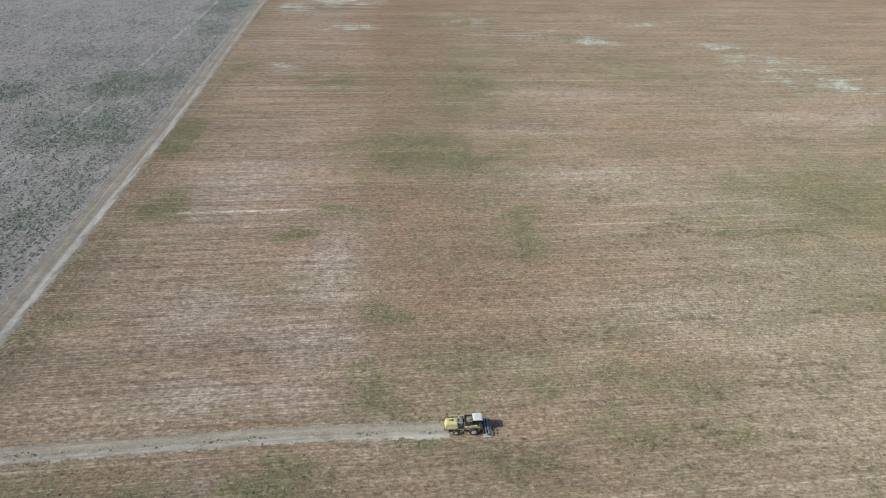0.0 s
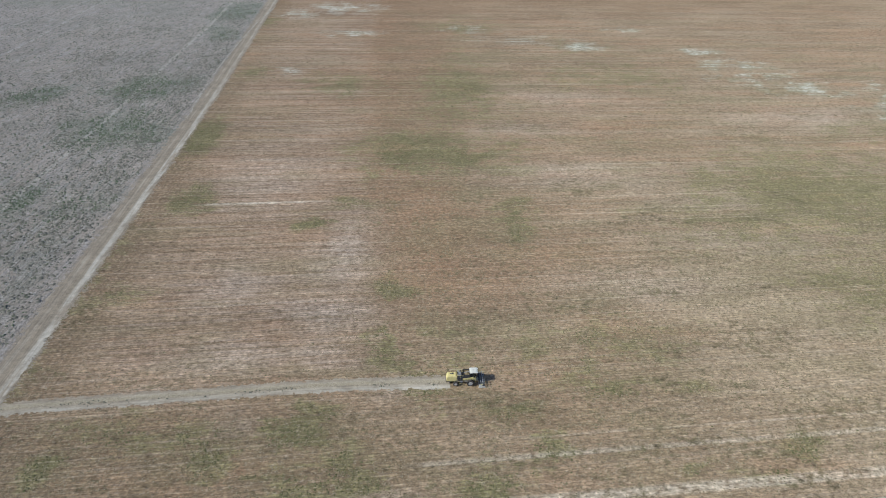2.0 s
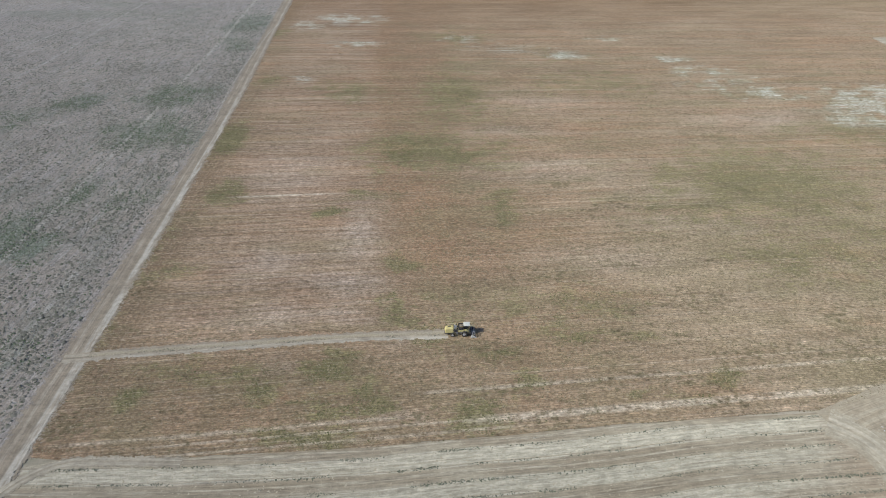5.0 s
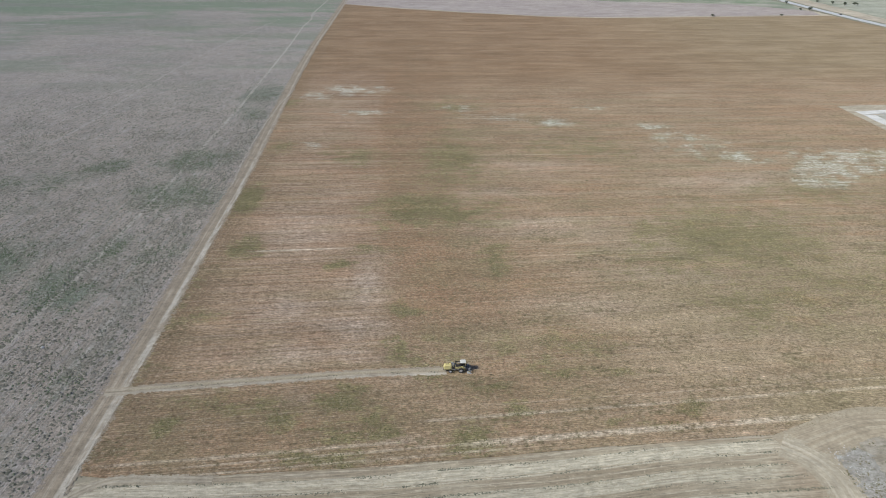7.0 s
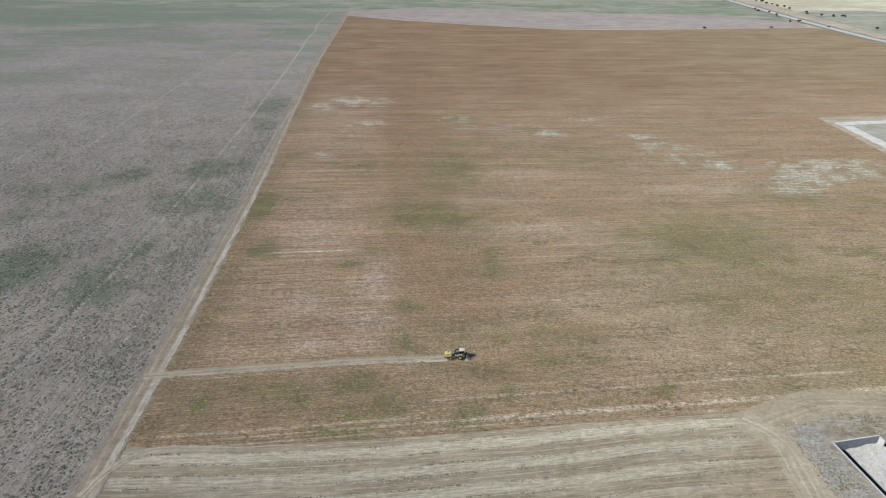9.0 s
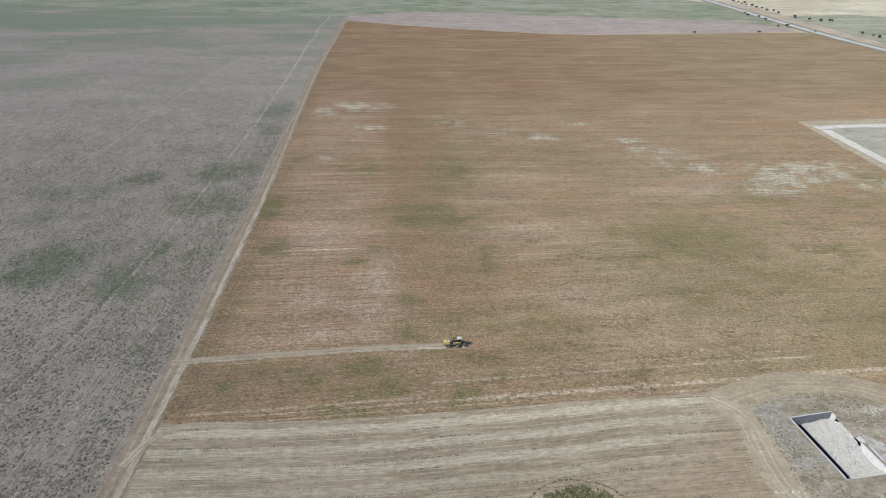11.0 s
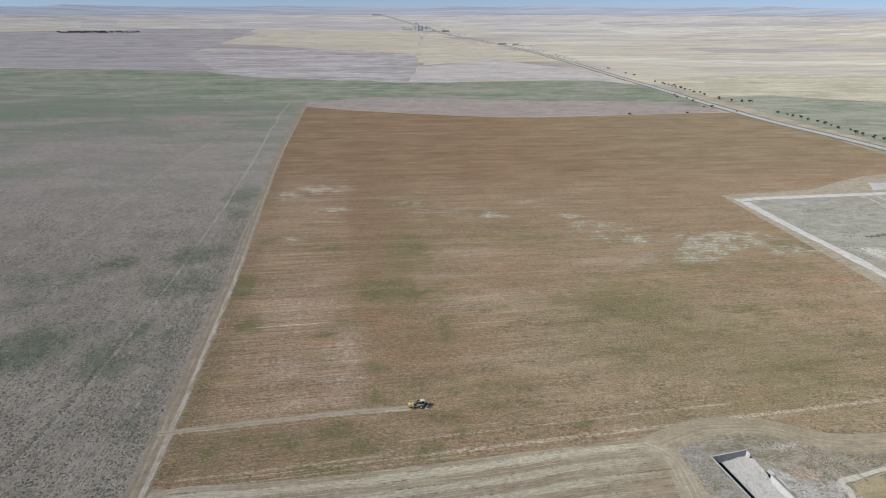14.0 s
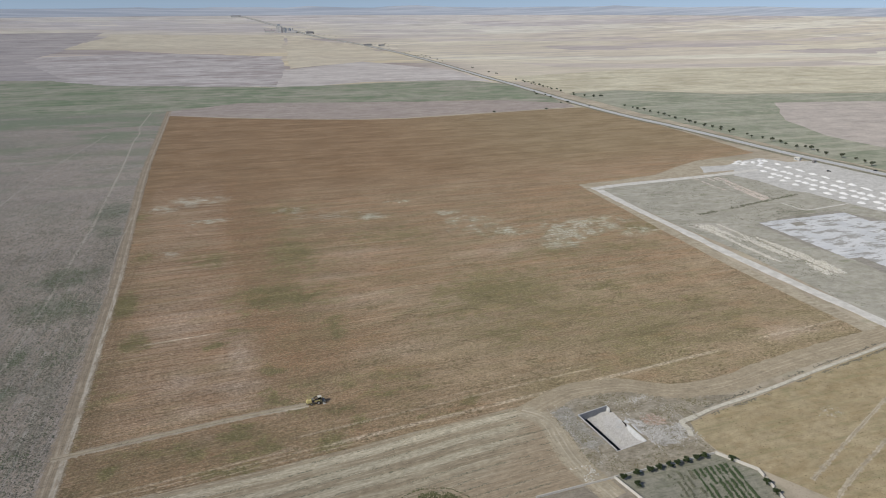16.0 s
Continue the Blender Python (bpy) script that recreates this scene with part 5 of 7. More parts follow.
tagged(tufts("steppe_tufts", x[keep], y[keep], (0.22, 0.5), (0.5, 1.15), PLAIN_TUFTS, 4, 0.0, 20, 0.8), "small dark grey-green tufts dotted over the plain", "tufts")

x, y, k = scatter(420000, -330, -105, 0, 480, 35)
g = blobs(x, y, DRY_GREEN + FAR_GREEN, 4, 2.2)
gap = np.abs(ditch_gap(x, y) + 2.0)
road_x = np.interp(y, [p[1] for p in LEFT_ROAD], [p[0] for p in LEFT_ROAD])
dens = 0.55 * step01(g, 0.2, 0.8) * step01(fbm(x, y, 5, 2), 0.36, 0.6) + 0.5 * np.exp(-(gap / 1.7) ** 2) * step01(fbm(x, y, 14, 1), 0.36, 0.52) * step01(y, 60, 110) * (1 - step01(y, 130, 190)) + 0.02
keep = (k < dens * (1 - 0.7 * step01(y, 250, 480))) & (x < road_x - 6)
tagged(tufts("green_tufts", x[keep], y[keep], (0.2, 0.5), (0.3, 0.75), TEAL_TONES, 4, 0.0, 36, 0.8), "dark blue-green low bushes in patches on the plain", "bushes")

x, y, k = scatter(330000, -330, -103, -60, 420, 33)
road_x = np.interp(y, [p[1] for p in LEFT_ROAD], [p[0] for p in LEFT_ROAD])
keep = (k < (0.1 + 0.4 * step01(vnoise(x, y * 0.06, 2.0, 5), 0.4, 0.7)) * (1 - 0.9 * step01(-x, 170, 330)) * (1 - 0.9 * step01(y, 160, 420))) & (x < road_x - 5)
tagged(tufts("pale_bents", x[keep], y[keep], (0.1, 0.3), (0.2, 0.5), BENT_TONES, 3, 0.0, 34), "pale dry grass bents between the tufts of the plain", "grass")

# regrowth along the edges of the cut strips, and straw in the swath
rng = np.random.default_rng(21)
n = 90000
x = rng.uniform(-92, 106, n)
band = rng.integers(-10, 8, n)
row = 23.15 + 4.5 * (band - 5) + rng.normal(0, 0.24, n)
y = row + 0.075 * x + strip_bend(x)
keep = inside(x, y, [(-92, 29), (-57, 30), (27, 37.5), (99, 43), (108, 28), (107, 5), (84, -13), (60, -60), (-92, -60)])
keep &= rng.random(n) < step01(vnoise(x, band * 7.0, 6, 4), 0.3, 0.7) * 0.48 * (0.15 + 0.85 * vnoise(x, band * 5.0, 40, 2))
tagged(tufts("strip_regrowth", x[keep], y[keep], (0.06, 0.22), (0.16, 0.4), SHRUB_TONES, 4, 0.02, 22), "low green regrowth lining the cut strips", "tufts")

x, y, k = scatter(9000, -93, 106, -30, 44, 23)
keep = inside(x, y, [(-92, 29), (-57, 30), (27, 37.5), (99, 43), (108, 28), (107, 5), (84, -13), (60, -30), (-92, -30)])
tagged(tufts("straw_litter", x[keep], y[keep], (0.05, 0.14), (0.25, 0.6), STRAW_TONES, 3, 0.02, 24, 0.8), "loose pale straw lying on the stubble", "straw")

n = 9000
t = rng.random(n)
sx = -98 + 101 * t
sy = np.interp(sx, [p[0] for p in SWATH], [p[1] for p in SWATH]) + rng.normal(0.35, 0.35, n)
tagged(tufts("straw_row", sx, sy, (0.04, 0.12), (0.15, 0.35), STRAW_TONES, 3, 0.05, 25, 0.8), "row of chopped straw left behind the combine", "straw")
keep = rng.random(n) < step01(vnoise(sx, sy * 0, 4, 1), 0.4, 0.7) * 0.035
tagged(tufts("swath_weeds", sx[keep], sy[keep] - 0.7, (0.15, 0.35), (0.2, 0.4), SHRUB_TONES, 3, 0.05, 26), "dark weeds left standing along the straw row", "weeds")

# the low green thicket on the cut field, and weeds on the waste ground
x, y, k = scatter(16000, 24, 62, -26, 6, 27)
q = ((x - 41.5) / 14.5) ** 2 + ((y + 11.5) / 13) ** 2
ring = (np.abs(q - 1.42 - 0.5 * (fbm(x, y, 9, 3) - 0.5)) < 0.035) & (y > -12) & (k < 0.55)
keep = (k < 0.85 * step01(1.05 - q + 0.5 * (fbm(x, y, 4, 2) - 0.5), 0.0, 0.2)) | ring
tagged(tufts("thicket", x[keep], y[keep], (0.15, 0.45), (0.35, 0.8), THICKET_TONES, 4, 0.0, 28), "low dense olive-green thicket on the cut field", "thicket")

x, y, k = scatter(34000, 106, 206, -12, 46, 29)
green = np.maximum(np.exp(-((x - 145) / 9) ** 2 - ((y - 37) / 3) ** 2), np.exp(-((x - 180) / 9) ** 2 - ((y - 24) / 4) ** 2))
green = np.maximum(green, np.exp(-((x - 117) / 4) ** 2 - ((y - 15) / 10) ** 2))
keep = (k < 0.04 + 0.3 * step01(fbm(x, y, 7, 3), 0.48, 0.66) + 0.8 * green * step01(fbm(x, y, 4, 5), 0.35, 0.6)) & inside(x, y, [(110, 28), (114, 37), (128, 43), (143, 44), (157, 41), (174, 30), (200, 23), (170, 11), (166, 2), (168, -9), (112, -10)])
keep &= ~inside(x, y, [(121, 32), (142, 35), (147, 1), (124, 0)])
tagged(tufts("waste_weeds", x[keep], y[keep], (0.08, 0.25), (0.25, 0.6), WEED_TONES, 4, 0.02, 30), "grey-green weeds on the waste ground", "weeds")

x, y, k = scatter(60000, 168, 420, -160, 55, 31)
keep = (k < 0.25 + 0.5 * step01(fbm(x, y, 14, 3), 0.4, 0.66)) & inside(x, y, [(168, 11), (219, 19), (263, 28), (330, 40), (420, 55), (420, -160), (215, -160), (195, -50), (180, -25), (169.5, -9)])
tagged(tufts("crop_stalks", x[keep], y[keep], (0.1, 0.3), (0.25, 0.55), CROP_TONES, 3, 0.0, 32), "dry stalks on the tan field", "crop")

# ---- the combine harvester ----
YELLOW = plain_material("yellow_paint", (0.74, 0.63, 0.27), 0.45, 0, 0.1, 0.8, 0.4, (0.45, 0.37, 0.25))
CREAM = plain_material("cream_paint", (0.72, 0.70, 0.62), 0.5, 0, 0.08, 0.8, 0.25, (0.45, 0.38, 0.28))
DARK = plain_material("dark_steel", (0.06, 0.06, 0.065), 0.6, 0.2, 0.3, 0.3, 0.4, (0.2, 0.17, 0.13))
GREY = plain_material("grey_steel", (0.36, 0.36, 0.36), 0.55, 0.2, 0.2, 0.3, 0.4, (0.3, 0.25, 0.19))
TYRE = plain_material("dusty_rubber", (0.035, 0.034, 0.033), 0.85, 0, 0.3, 0.2, 0.6, (0.22, 0.18, 0.14))
RIM = plain_material("dusty_rim", (0.62, 0.60, 0.56), 0.55, 0.2, 0.1, 0.3, 0.4, (0.33, 0.28, 0.21))
TAN_PAINT = plain_material("dusty_tan_paint", (0.48, 0.40, 0.24), 0.6, 0, 0.15, 0.5, 0.5, (0.33, 0.27, 0.19))
GRAIN = plain_material("grain", (0.30, 0.23, 0.13), 0.9, 0, 0.25, 0.1)
s = Shade("cab_glass")
s.bsdf.inputs["Transmission Weight"].default_value = 0.6
GLASS = s.end((0.05, 0.06, 0.065), 0.06)
LAMP_GLASS = plain_material("lamp_glass", (0.7, 0.7, 0.68), 0.15)


def wheel(parent, x, y, r, wide):
    tyre = bmesh.new()
    ring = []
    n = 28
    profile = ((r * 0.58, -0.5), (r * 0.86, -0.5), (r * 0.97, -0.36), (r, 0.0), (r * 0.97, 0.36), (r * 0.86, 0.5), (r * 0.58, 0.5))
    for k in range(n):
        a = 2 * math.pi * k / n
        lug = 1.0 if k % 2 else 0.955
        ring.append([tyre.verts.new((q * (lug if abs(w) < 0.4 else 1) * math.cos(a), w * wide, q * (lug if abs(w) < 0.4 else 1) * math.sin(a))) for q, w in profile])
    for k in range(n):
        for i in range(len(profile)):
            j = (i + 1) % len(profile)
            tyre.faces.new((ring[k][i], ring[k][j], ring[(k + 1) % n][j], ring[(k + 1) % n][i]))
    bmesh.ops.recalc_face_normals(tyre, faces=tyre.faces)
    w = part("wheel", tyre, TYRE, parent, "dusty black tractor tyre")
    w.location = (x, y, r)
    rim = bmesh.new()
    side = -1 if y < 0 else 1
    rod(rim, (0, -wide * 0.42, 0), (0, wide * 0.42, 0), r * 0.57, 20)
    rod(rim, (0, side * wide * 0.40, 0), (0, side * wide * 0.5, 0), r * 0.46, 20, r * 0.30)
    for k in range(6):
        a = 2 * math.pi * k / 6
        rod(rim, (r * 0.2 * math.cos(a), side * wide * 0.42, r * 0.2 * math.sin(a)), (r * 0.2 * math.cos(a), side * wide * 0.56, r * 0.2 * math.sin(a)), 0.03, 6)
    part("rim", rim, RIM, w, "pale dusty wheel rim")
    return w


def combine_harvester():
    top = new("combine_harvester")
    # chassis and threshing body
    b = bmesh.new()
    slab(b, [(-3.9, 1.0), (-3.2, 0.75), (-0.6, 0.7), (0.6, 0.8), (0.9, 1.3), (0.8, 2.0), (-3.6, 2.0), (-4.0, 1.6)], -0.68, 0.68, 0.05)
    part("body", b, TAN_PAINT, top, "dusty tan threshing body")
    # straw hood at the back, with its opening in the top
    b = bmesh.new()
    slab(b, [(-5.55, 1.15), (-5.65, 1.5), (-5.45, 2.45), (-5.2, 2.6), (-3.25, 2.62), (-3.1, 2.45), (-3.1, 1.35), (-3.6, 1.1)], -0.82, 0.82, 0.08)
    hood = part("straw_hood", b, YELLOW, top, "pale yellow sheet-metal straw hood")
    b = bmesh.new()
    box(b, (0.95, 0.28, 0.06), (-4.3, 0.25, 2.635), bevel=0.015)
    box(b, (0.3, 0.5, 0.05), (-4.05, 0.3, 2.63), bevel=0.015)
    part("opening", b, DARK, hood, "dark opening in the hood")
    b = bmesh.new()
    for k in range(3):
        box(b, (0.03, 1.66, 0.05), (-5.0 + 0.75 * k, 0, 2.63), bevel=0.01)
    part("rib", b, YELLOW, hood)
    b = bmesh.new()
    slab(b, [(-5.75, 0.75), (-5.5, 1.25), (-4.6, 1.2), (-4.75, 0.8)], -0.7, 0.7, 0.03)
    part("straw_chute", b, DARK, top, "dark chute under the straw hood")
    # side panels
    for sgn in (-1, 1):
        b = bmesh.new()
        slab(b, [(-1.75, 1.55), (-1.7, 2.18), (0.72, 2.22), (0.85, 1.8), (0.6, 1.55), (-0.6, 1.45)], sgn * 0.86 - 0.1, sgn * 0.86 + 0.1, 0.05)
        panel = part("side_panel", b, YELLOW, top, "pale yellow side panel")
        b = bmesh.new()
        box(b, (1.7, 0.012, 0.1), (-0.5, sgn * 0.968, 1.85))
        part("stripe", b, DARK, panel, "dark stripe along the panel")
        # dark block added in place of the gap behind the side panel
        b = bmesh.new()
        box(b, (0.95, 0.2, 0.95), (-2.4, sgn * 0.8, 1.75), bevel=0.03)
        part("gap_block", b, DARK, top)
        b = bmesh.new()
        rod(b, (-2.1, sgn * 0.8, 1.1), (-2.1, sgn * 0.9, 1.1), 0.32, 16)
        part("pulley", b, GREY, top, "large steel belt pulley")
        b = bmesh.new()
        rod(b, (-0.95, sgn * 0.8, 1.15), (-0.95, sgn * 0.9, 1.15), 0.22, 16)
        part("pulley", b, GREY, top, "small steel belt pulley")
    # engine deck
    b = bmesh.new()
    box(b, (2.6, 1.9, 0.1), (-1.95, 0, 2.2), bevel=0.02)
    part("engine_deck", b, DARK, top, "dark oily engine deck")
    b = bmesh.new()
    box(b, (0.95, 0.8, 0.62), (-2.55, 0.1, 2.6), bevel=0.07)
    box(b, (0.7, 0.3, 0.3), (-2.5, 0.1, 3.0), bevel=0.05)
    rod(b, (-2.9, -0.4, 2.5), (-2.1, -0.4, 2.5), 0.13, 12)
    engine = part("engine", b, GREY, top, "grey dusty engine block")
    b = bmesh.new()
    rod(b, (-2.2, 0.42, 2.9), (-2.2, 0.42, 3.65), 0.06, 10)
    rod(b, (-2.2, 0.42, 3.0), (-2.2, 0.42, 3.35), 0.1, 12)
    part("exhaust", b, DARK, engine, "black exhaust pipe")
    b = bmesh.new()
    rod(b, (-2.85, 0.5, 2.75), (-2.85, 0.5, 3.15), 0.16, 12)
    part("air_filter", b, CREAM, engine, "pale air filter drum")
    b = bmesh.new()
    box(b, (0.08, 1.0, 0.85), (-3.05, 0.25, 2.75), bevel=0.02)
    part("radiator_screen", b, DARK, top, "dark radiator screen")
    b = bmesh.new()
    for sgn in (-1, 1):
        rod(b, (-3.1, sgn * 0.9, 3.05), (-1.75, sgn * 0.9, 3.05), 0.025, 6)
        for x in (-3.1, -2.4, -1.75):
            rod(b, (x, sgn * 0.9, 2.2), (x, sgn * 0.9, 3.05), 0.025, 6)
    rod(b, (-3.1, -0.9, 3.05), (-3.1, 0.9, 3.05), 0.025, 6)
    part("deck_rail", b, YELLOW, top, "thin yellow deck rail")
    # grain tank
    b = bmesh.new()
    for sgn in (-1, 1):
        box(b, (1.5, 0.05, 1.0), (-0.95, sgn * 0.92, 2.75), bevel=0.015)
    for x in (-1.7, -0.2):
        box(b, (0.05, 1.84, 1.0), (x, 0, 2.75), bevel=0.015)
    box(b, (1.5, 1.8, 0.06), (-0.95, 0, 2.3))
    tank = part("grain_tank", b, DARK, top, "dark open grain tank")
    b = bmesh.new()
    bmesh.ops.create_grid(b, x_segments=10, y_segments=10, size=0.5)
    for v in b.verts:
        v.co = Vector((-0.95 + v.co.x * 1.42, v.co.y * 1.76, 2.85 + 0.22 * math.exp(-8 * v.co.xy.length_squared) + 0.03 * noise.noise(v.co * 9)))
    part("grain", b, GRAIN, tank, "brown grain in the tank")
    b = bmesh.new()
    rod(b, (-1.5, 0.1, 2.9), (-0.3, 0.1, 3.25), 0.09, 10)
    part("filling_auger", b, GREY, tank, "grey filling auger")
    b = bmesh.new()
    rod(b, (-0.2, 1.05, 2.2), (-0.2, 1.05, 2.95), 0.17, 14)
    rod(b, (-0.2, 1.05, 2.9), (-4.4, 1.12, 2.95), 0.15, 14)
    rod(b, (-4.4, 1.12, 2.95), (-4.65, 1.12, 2.75), 0.16, 14)
    part("unloading_pipe", b, TAN_PAINT, top, "folded grain unloading pipe")
    # cab
    b = bmesh.new()
    box(b, (1.5, 1.5, 0.12), (0.75, 0, 2.02), bevel=0.03)
    for x in (0.05, 1.42):
        for y in (-0.7, 0.7):
            rod(b, (x, y, 2.0), (x - 0.05, y * 0.96, 3.5), 0.045, 8)
    cab = part("cab", b, DARK, top, "dark cab frame with large panes")
    for size, at in (((0.02, 1.3, 1.3), (1.42, 0, 2.78)), ((0.02, 1.3, 0.9), (0.04, 0, 2.98)), ((1.25, 0.02, 1.3), (0.73, -0.7, 2.78)), ((1.25, 0.02, 1.3), (0.73, 0.7, 2.78))):
        b = bmesh.new()
        box(b, size, at)
        part("pane", b, GLASS, cab, "dark tinted cab pane")
    b = bmesh.new()
    slab(b, [(-0.18, 3.5), (-0.12, 3.68), (0.2, 3.76), (1.35, 3.74), (1.68, 3.64), (1.75, 3.5)], -0.88, 0.88, 0.05)
    roof = part("cab_roof", b, CREAM, top, "cream-white cab roof")
    b = bmesh.new()
    box(b, (0.5, 0.6, 0.08), (0.45, 0.1, 3.8), bevel=0.03)
    part("roof_hatch", b, CREAM, roof)
    for y in (-0.65, 0.65):
        b = bmesh.new()
        rod(b, (1.68, y, 3.58), (1.8, y, 3.56), 0.09, 12)
        part("headlight", b, LAMP_GLASS, roof, "round work light")
    b = bmesh.new()
    box(b, (0.45, 0.45, 0.12), (0.5, 0, 2.45), bevel=0.04)
    box(b, (0.1, 0.45, 0.55), (0.3, 0, 2.75), bevel=0.04)
    part("seat", b, DARK, cab)
    b = bmesh.new()
    rod(b, (1.1, 0, 2.1), (1.0, 0, 2.7), 0.03, 8)
    part("steering_column", b, DARK, cab)
    b = bmesh.new()
    for k in range(5):
        box(b, (0.36, 0.05, 0.04), (1.05, -0.92 - 0.05 * (4 - k) * 0.6, 0.6 + 0.33 * k))
    for x in (0.86, 1.24):
        rod(b, (x, -1.06, 0.5), (x, -0.86, 2.6), 0.022, 6)
    part("ladder", b, YELLOW, top, "yellow cab ladder")
    # wheels and axles
    b = bmesh.new()
    rod(b, (0, -1.25, 0.85), (0, 1.25, 0.85), 0.16, 12)
    part("front_axle", b, DARK, top)
    b = bmesh.new()
    rod(b, (-3.43, -1.1, 0.55), (-3.43, 1.1, 0.55), 0.1, 12)
    box(b, (0.3, 0.5, 0.6), (-3.43, 0, 0.85), bevel=0.03)
    part("rear_axle", b, DARK, top)
    for y in (-1.28, 1.28):
        wheel(top, 0, y, 0.92, 0.56)
        wheel(top, -3.43, y * 0.92, 0.62, 0.36)
    # feeder house and header
    b = bmesh.new()
    slab(b, [(0.6, 0.95), (0.65, 1.75), (2.0, 0.95), (2.0, 0.4)], -0.5, 0.5, 0.03)
    part("feeder_house", b, TAN_PAINT, top, "sloping feeder house")
    header = new("header")
    header.parent = top
    half = 2.15
    b = bmesh.new()
    slab(b, [(1.95, 0.25), (1.95, 1.05), (2.05, 1.1), (2.1, 0.45), (2.5, 0.25), (3.05, 0.2), (3.1, 0.16), (2.1, 0.16)], -half, half, 0.015)
    part("trough", b, DARK, header, "dark header trough")
    b = bmesh.new()
    rod(b, (2.42, -half + 0.05, 0.58), (2.42, half - 0.05, 0.58), 0.14, 14)
    for k in range(26):
        y = -half + 0.15 + k * (2 * half - 0.3) / 25
        bmesh.ops.create_cone(b, cap_ends=True, segments=14, radius1=0.27, radius2=0.27, depth=0.02, matrix=pose(2.42, y, 0.58, 90 + (14 if y < 0 else -14), 0, 0))
    part("auger", b, GREY, header, "steel header auger")
    b = bmesh.new()
    rod(b, (2.85, -half + 0.08, 1.1), (2.85, half - 0.08, 1.1), 0.05, 10)
    for k in range(5):
        a = 2 * math.pi * k / 5 + 0.3
        dx, dz = 0.5 * math.cos(a), 0.5 * math.sin(a)
        rod(b, (2.85 + dx, -half + 0.1, 1.1 + dz), (2.85 + dx, half - 0.1, 1.1 + dz), 0.035, 6)
        for y in (-half + 0.1, -0.7, 0.7, half - 0.1):
            rod(b, (2.85, y, 1.1), (2.85 + dx, y, 1.1 + dz), 0.025, 6)
        for i in range(18):
            y = -half + 0.2 + i * (2 * half - 0.4) / 17
            rod(b, (2.85 + dx, y, 1.1 + dz), (2.8 + dx, y, 0.92 + dz), 0.008, 4)
    part("reel", b, GREY, header, "grey reel with tined bats")
    for sgn in (-1, 1):
        b = bmesh.new()
        slab(b, [(1.9, 0.2), (1.9, 1.15), (2.3, 1.1), (3.2, 0.5), (3.75, 0.15), (3.2, 0.12)], sgn * half - 0.04, sgn * half + 0.04, 0.02)
        part("divider", b, CREAM if sgn < 0 else DARK, header, "pointed end divider")
        b = bmesh.new()
        rod(b, (2.0, sgn * (half - 0.05), 1.0), (2.88, sgn * (half - 0.05), 1.12), 0.04, 8)
        part("reel_arm", b, YELLOW, header)
    b = bmesh.new()
    for i in range(40):
        y = -half + 0.1 + i * (2 * half - 0.2) / 39
        rod(b, (3.05, y, 0.18), (3.22, y, 0.17), 0.012, 4, 0.003)
    part("cutter_bar", b, GREY, header, "row of steel cutter fingers")
    return tagged(top, "small pale-yellow combine harvester with cream cab roof, cutting crop", "combine harvester")


combine = combine_harvester()
combine.matrix_world = pose(8.3, 75.6, 0.0, 0, 0, 2.5)

# ---- stones, rubble, heaps ----
def stone_material(name, tones, size=0.6):
    s = Shade(name)
    v = s.island()
    n = s.t.nodes.new("ShaderNodeValToRGB")
    s.put(n.inputs[0], v)
    r = n.color_ramp
    while len(r.elements) < len(tones):
        r.elements.new(0.5)
    for k, (e, c) in enumerate(zip(r.elements, tones)):
        e.position, e.color = k / (len(tones) - 1), (*c, 1)
    p = s.pos()
    f = s.noise(s.scaled(p, (size,) * 3), 1, 4, 0.7)
    c = s.mix(s.mul(s.span(f, 0.5, 0.75), 0.4), n.outputs[0], (0.25, 0.22, 0.18))
    return s.end(c, 0.92, f, 0.03)


FOUNDATION = stone_material("foundation_stone", ((0.56, 0.48, 0.42), (0.66, 0.59, 0.53), (0.72, 0.67, 0.62), (0.48, 0.41, 0.35)))
PALE_RUBBLE = stone_material("pale_rubble", ((0.48, 0.465, 0.44), (0.60, 0.585, 0.56), (0.70, 0.69, 0.67), (0.55, 0.525, 0.49)))
WARM_RUBBLE = stone_material("brick_rubble", ((0.43, 0.29, 0.225), (0.54, 0.40, 0.325), (0.60, 0.54, 0.48), (0.38, 0.28, 0.225)))
TAN_RUBBLE = stone_material("tan_stones", ((0.56, 0.53, 0.46), (0.68, 0.655, 0.59), (0.75, 0.73, 0.67), (0.48, 0.45, 0.38)))


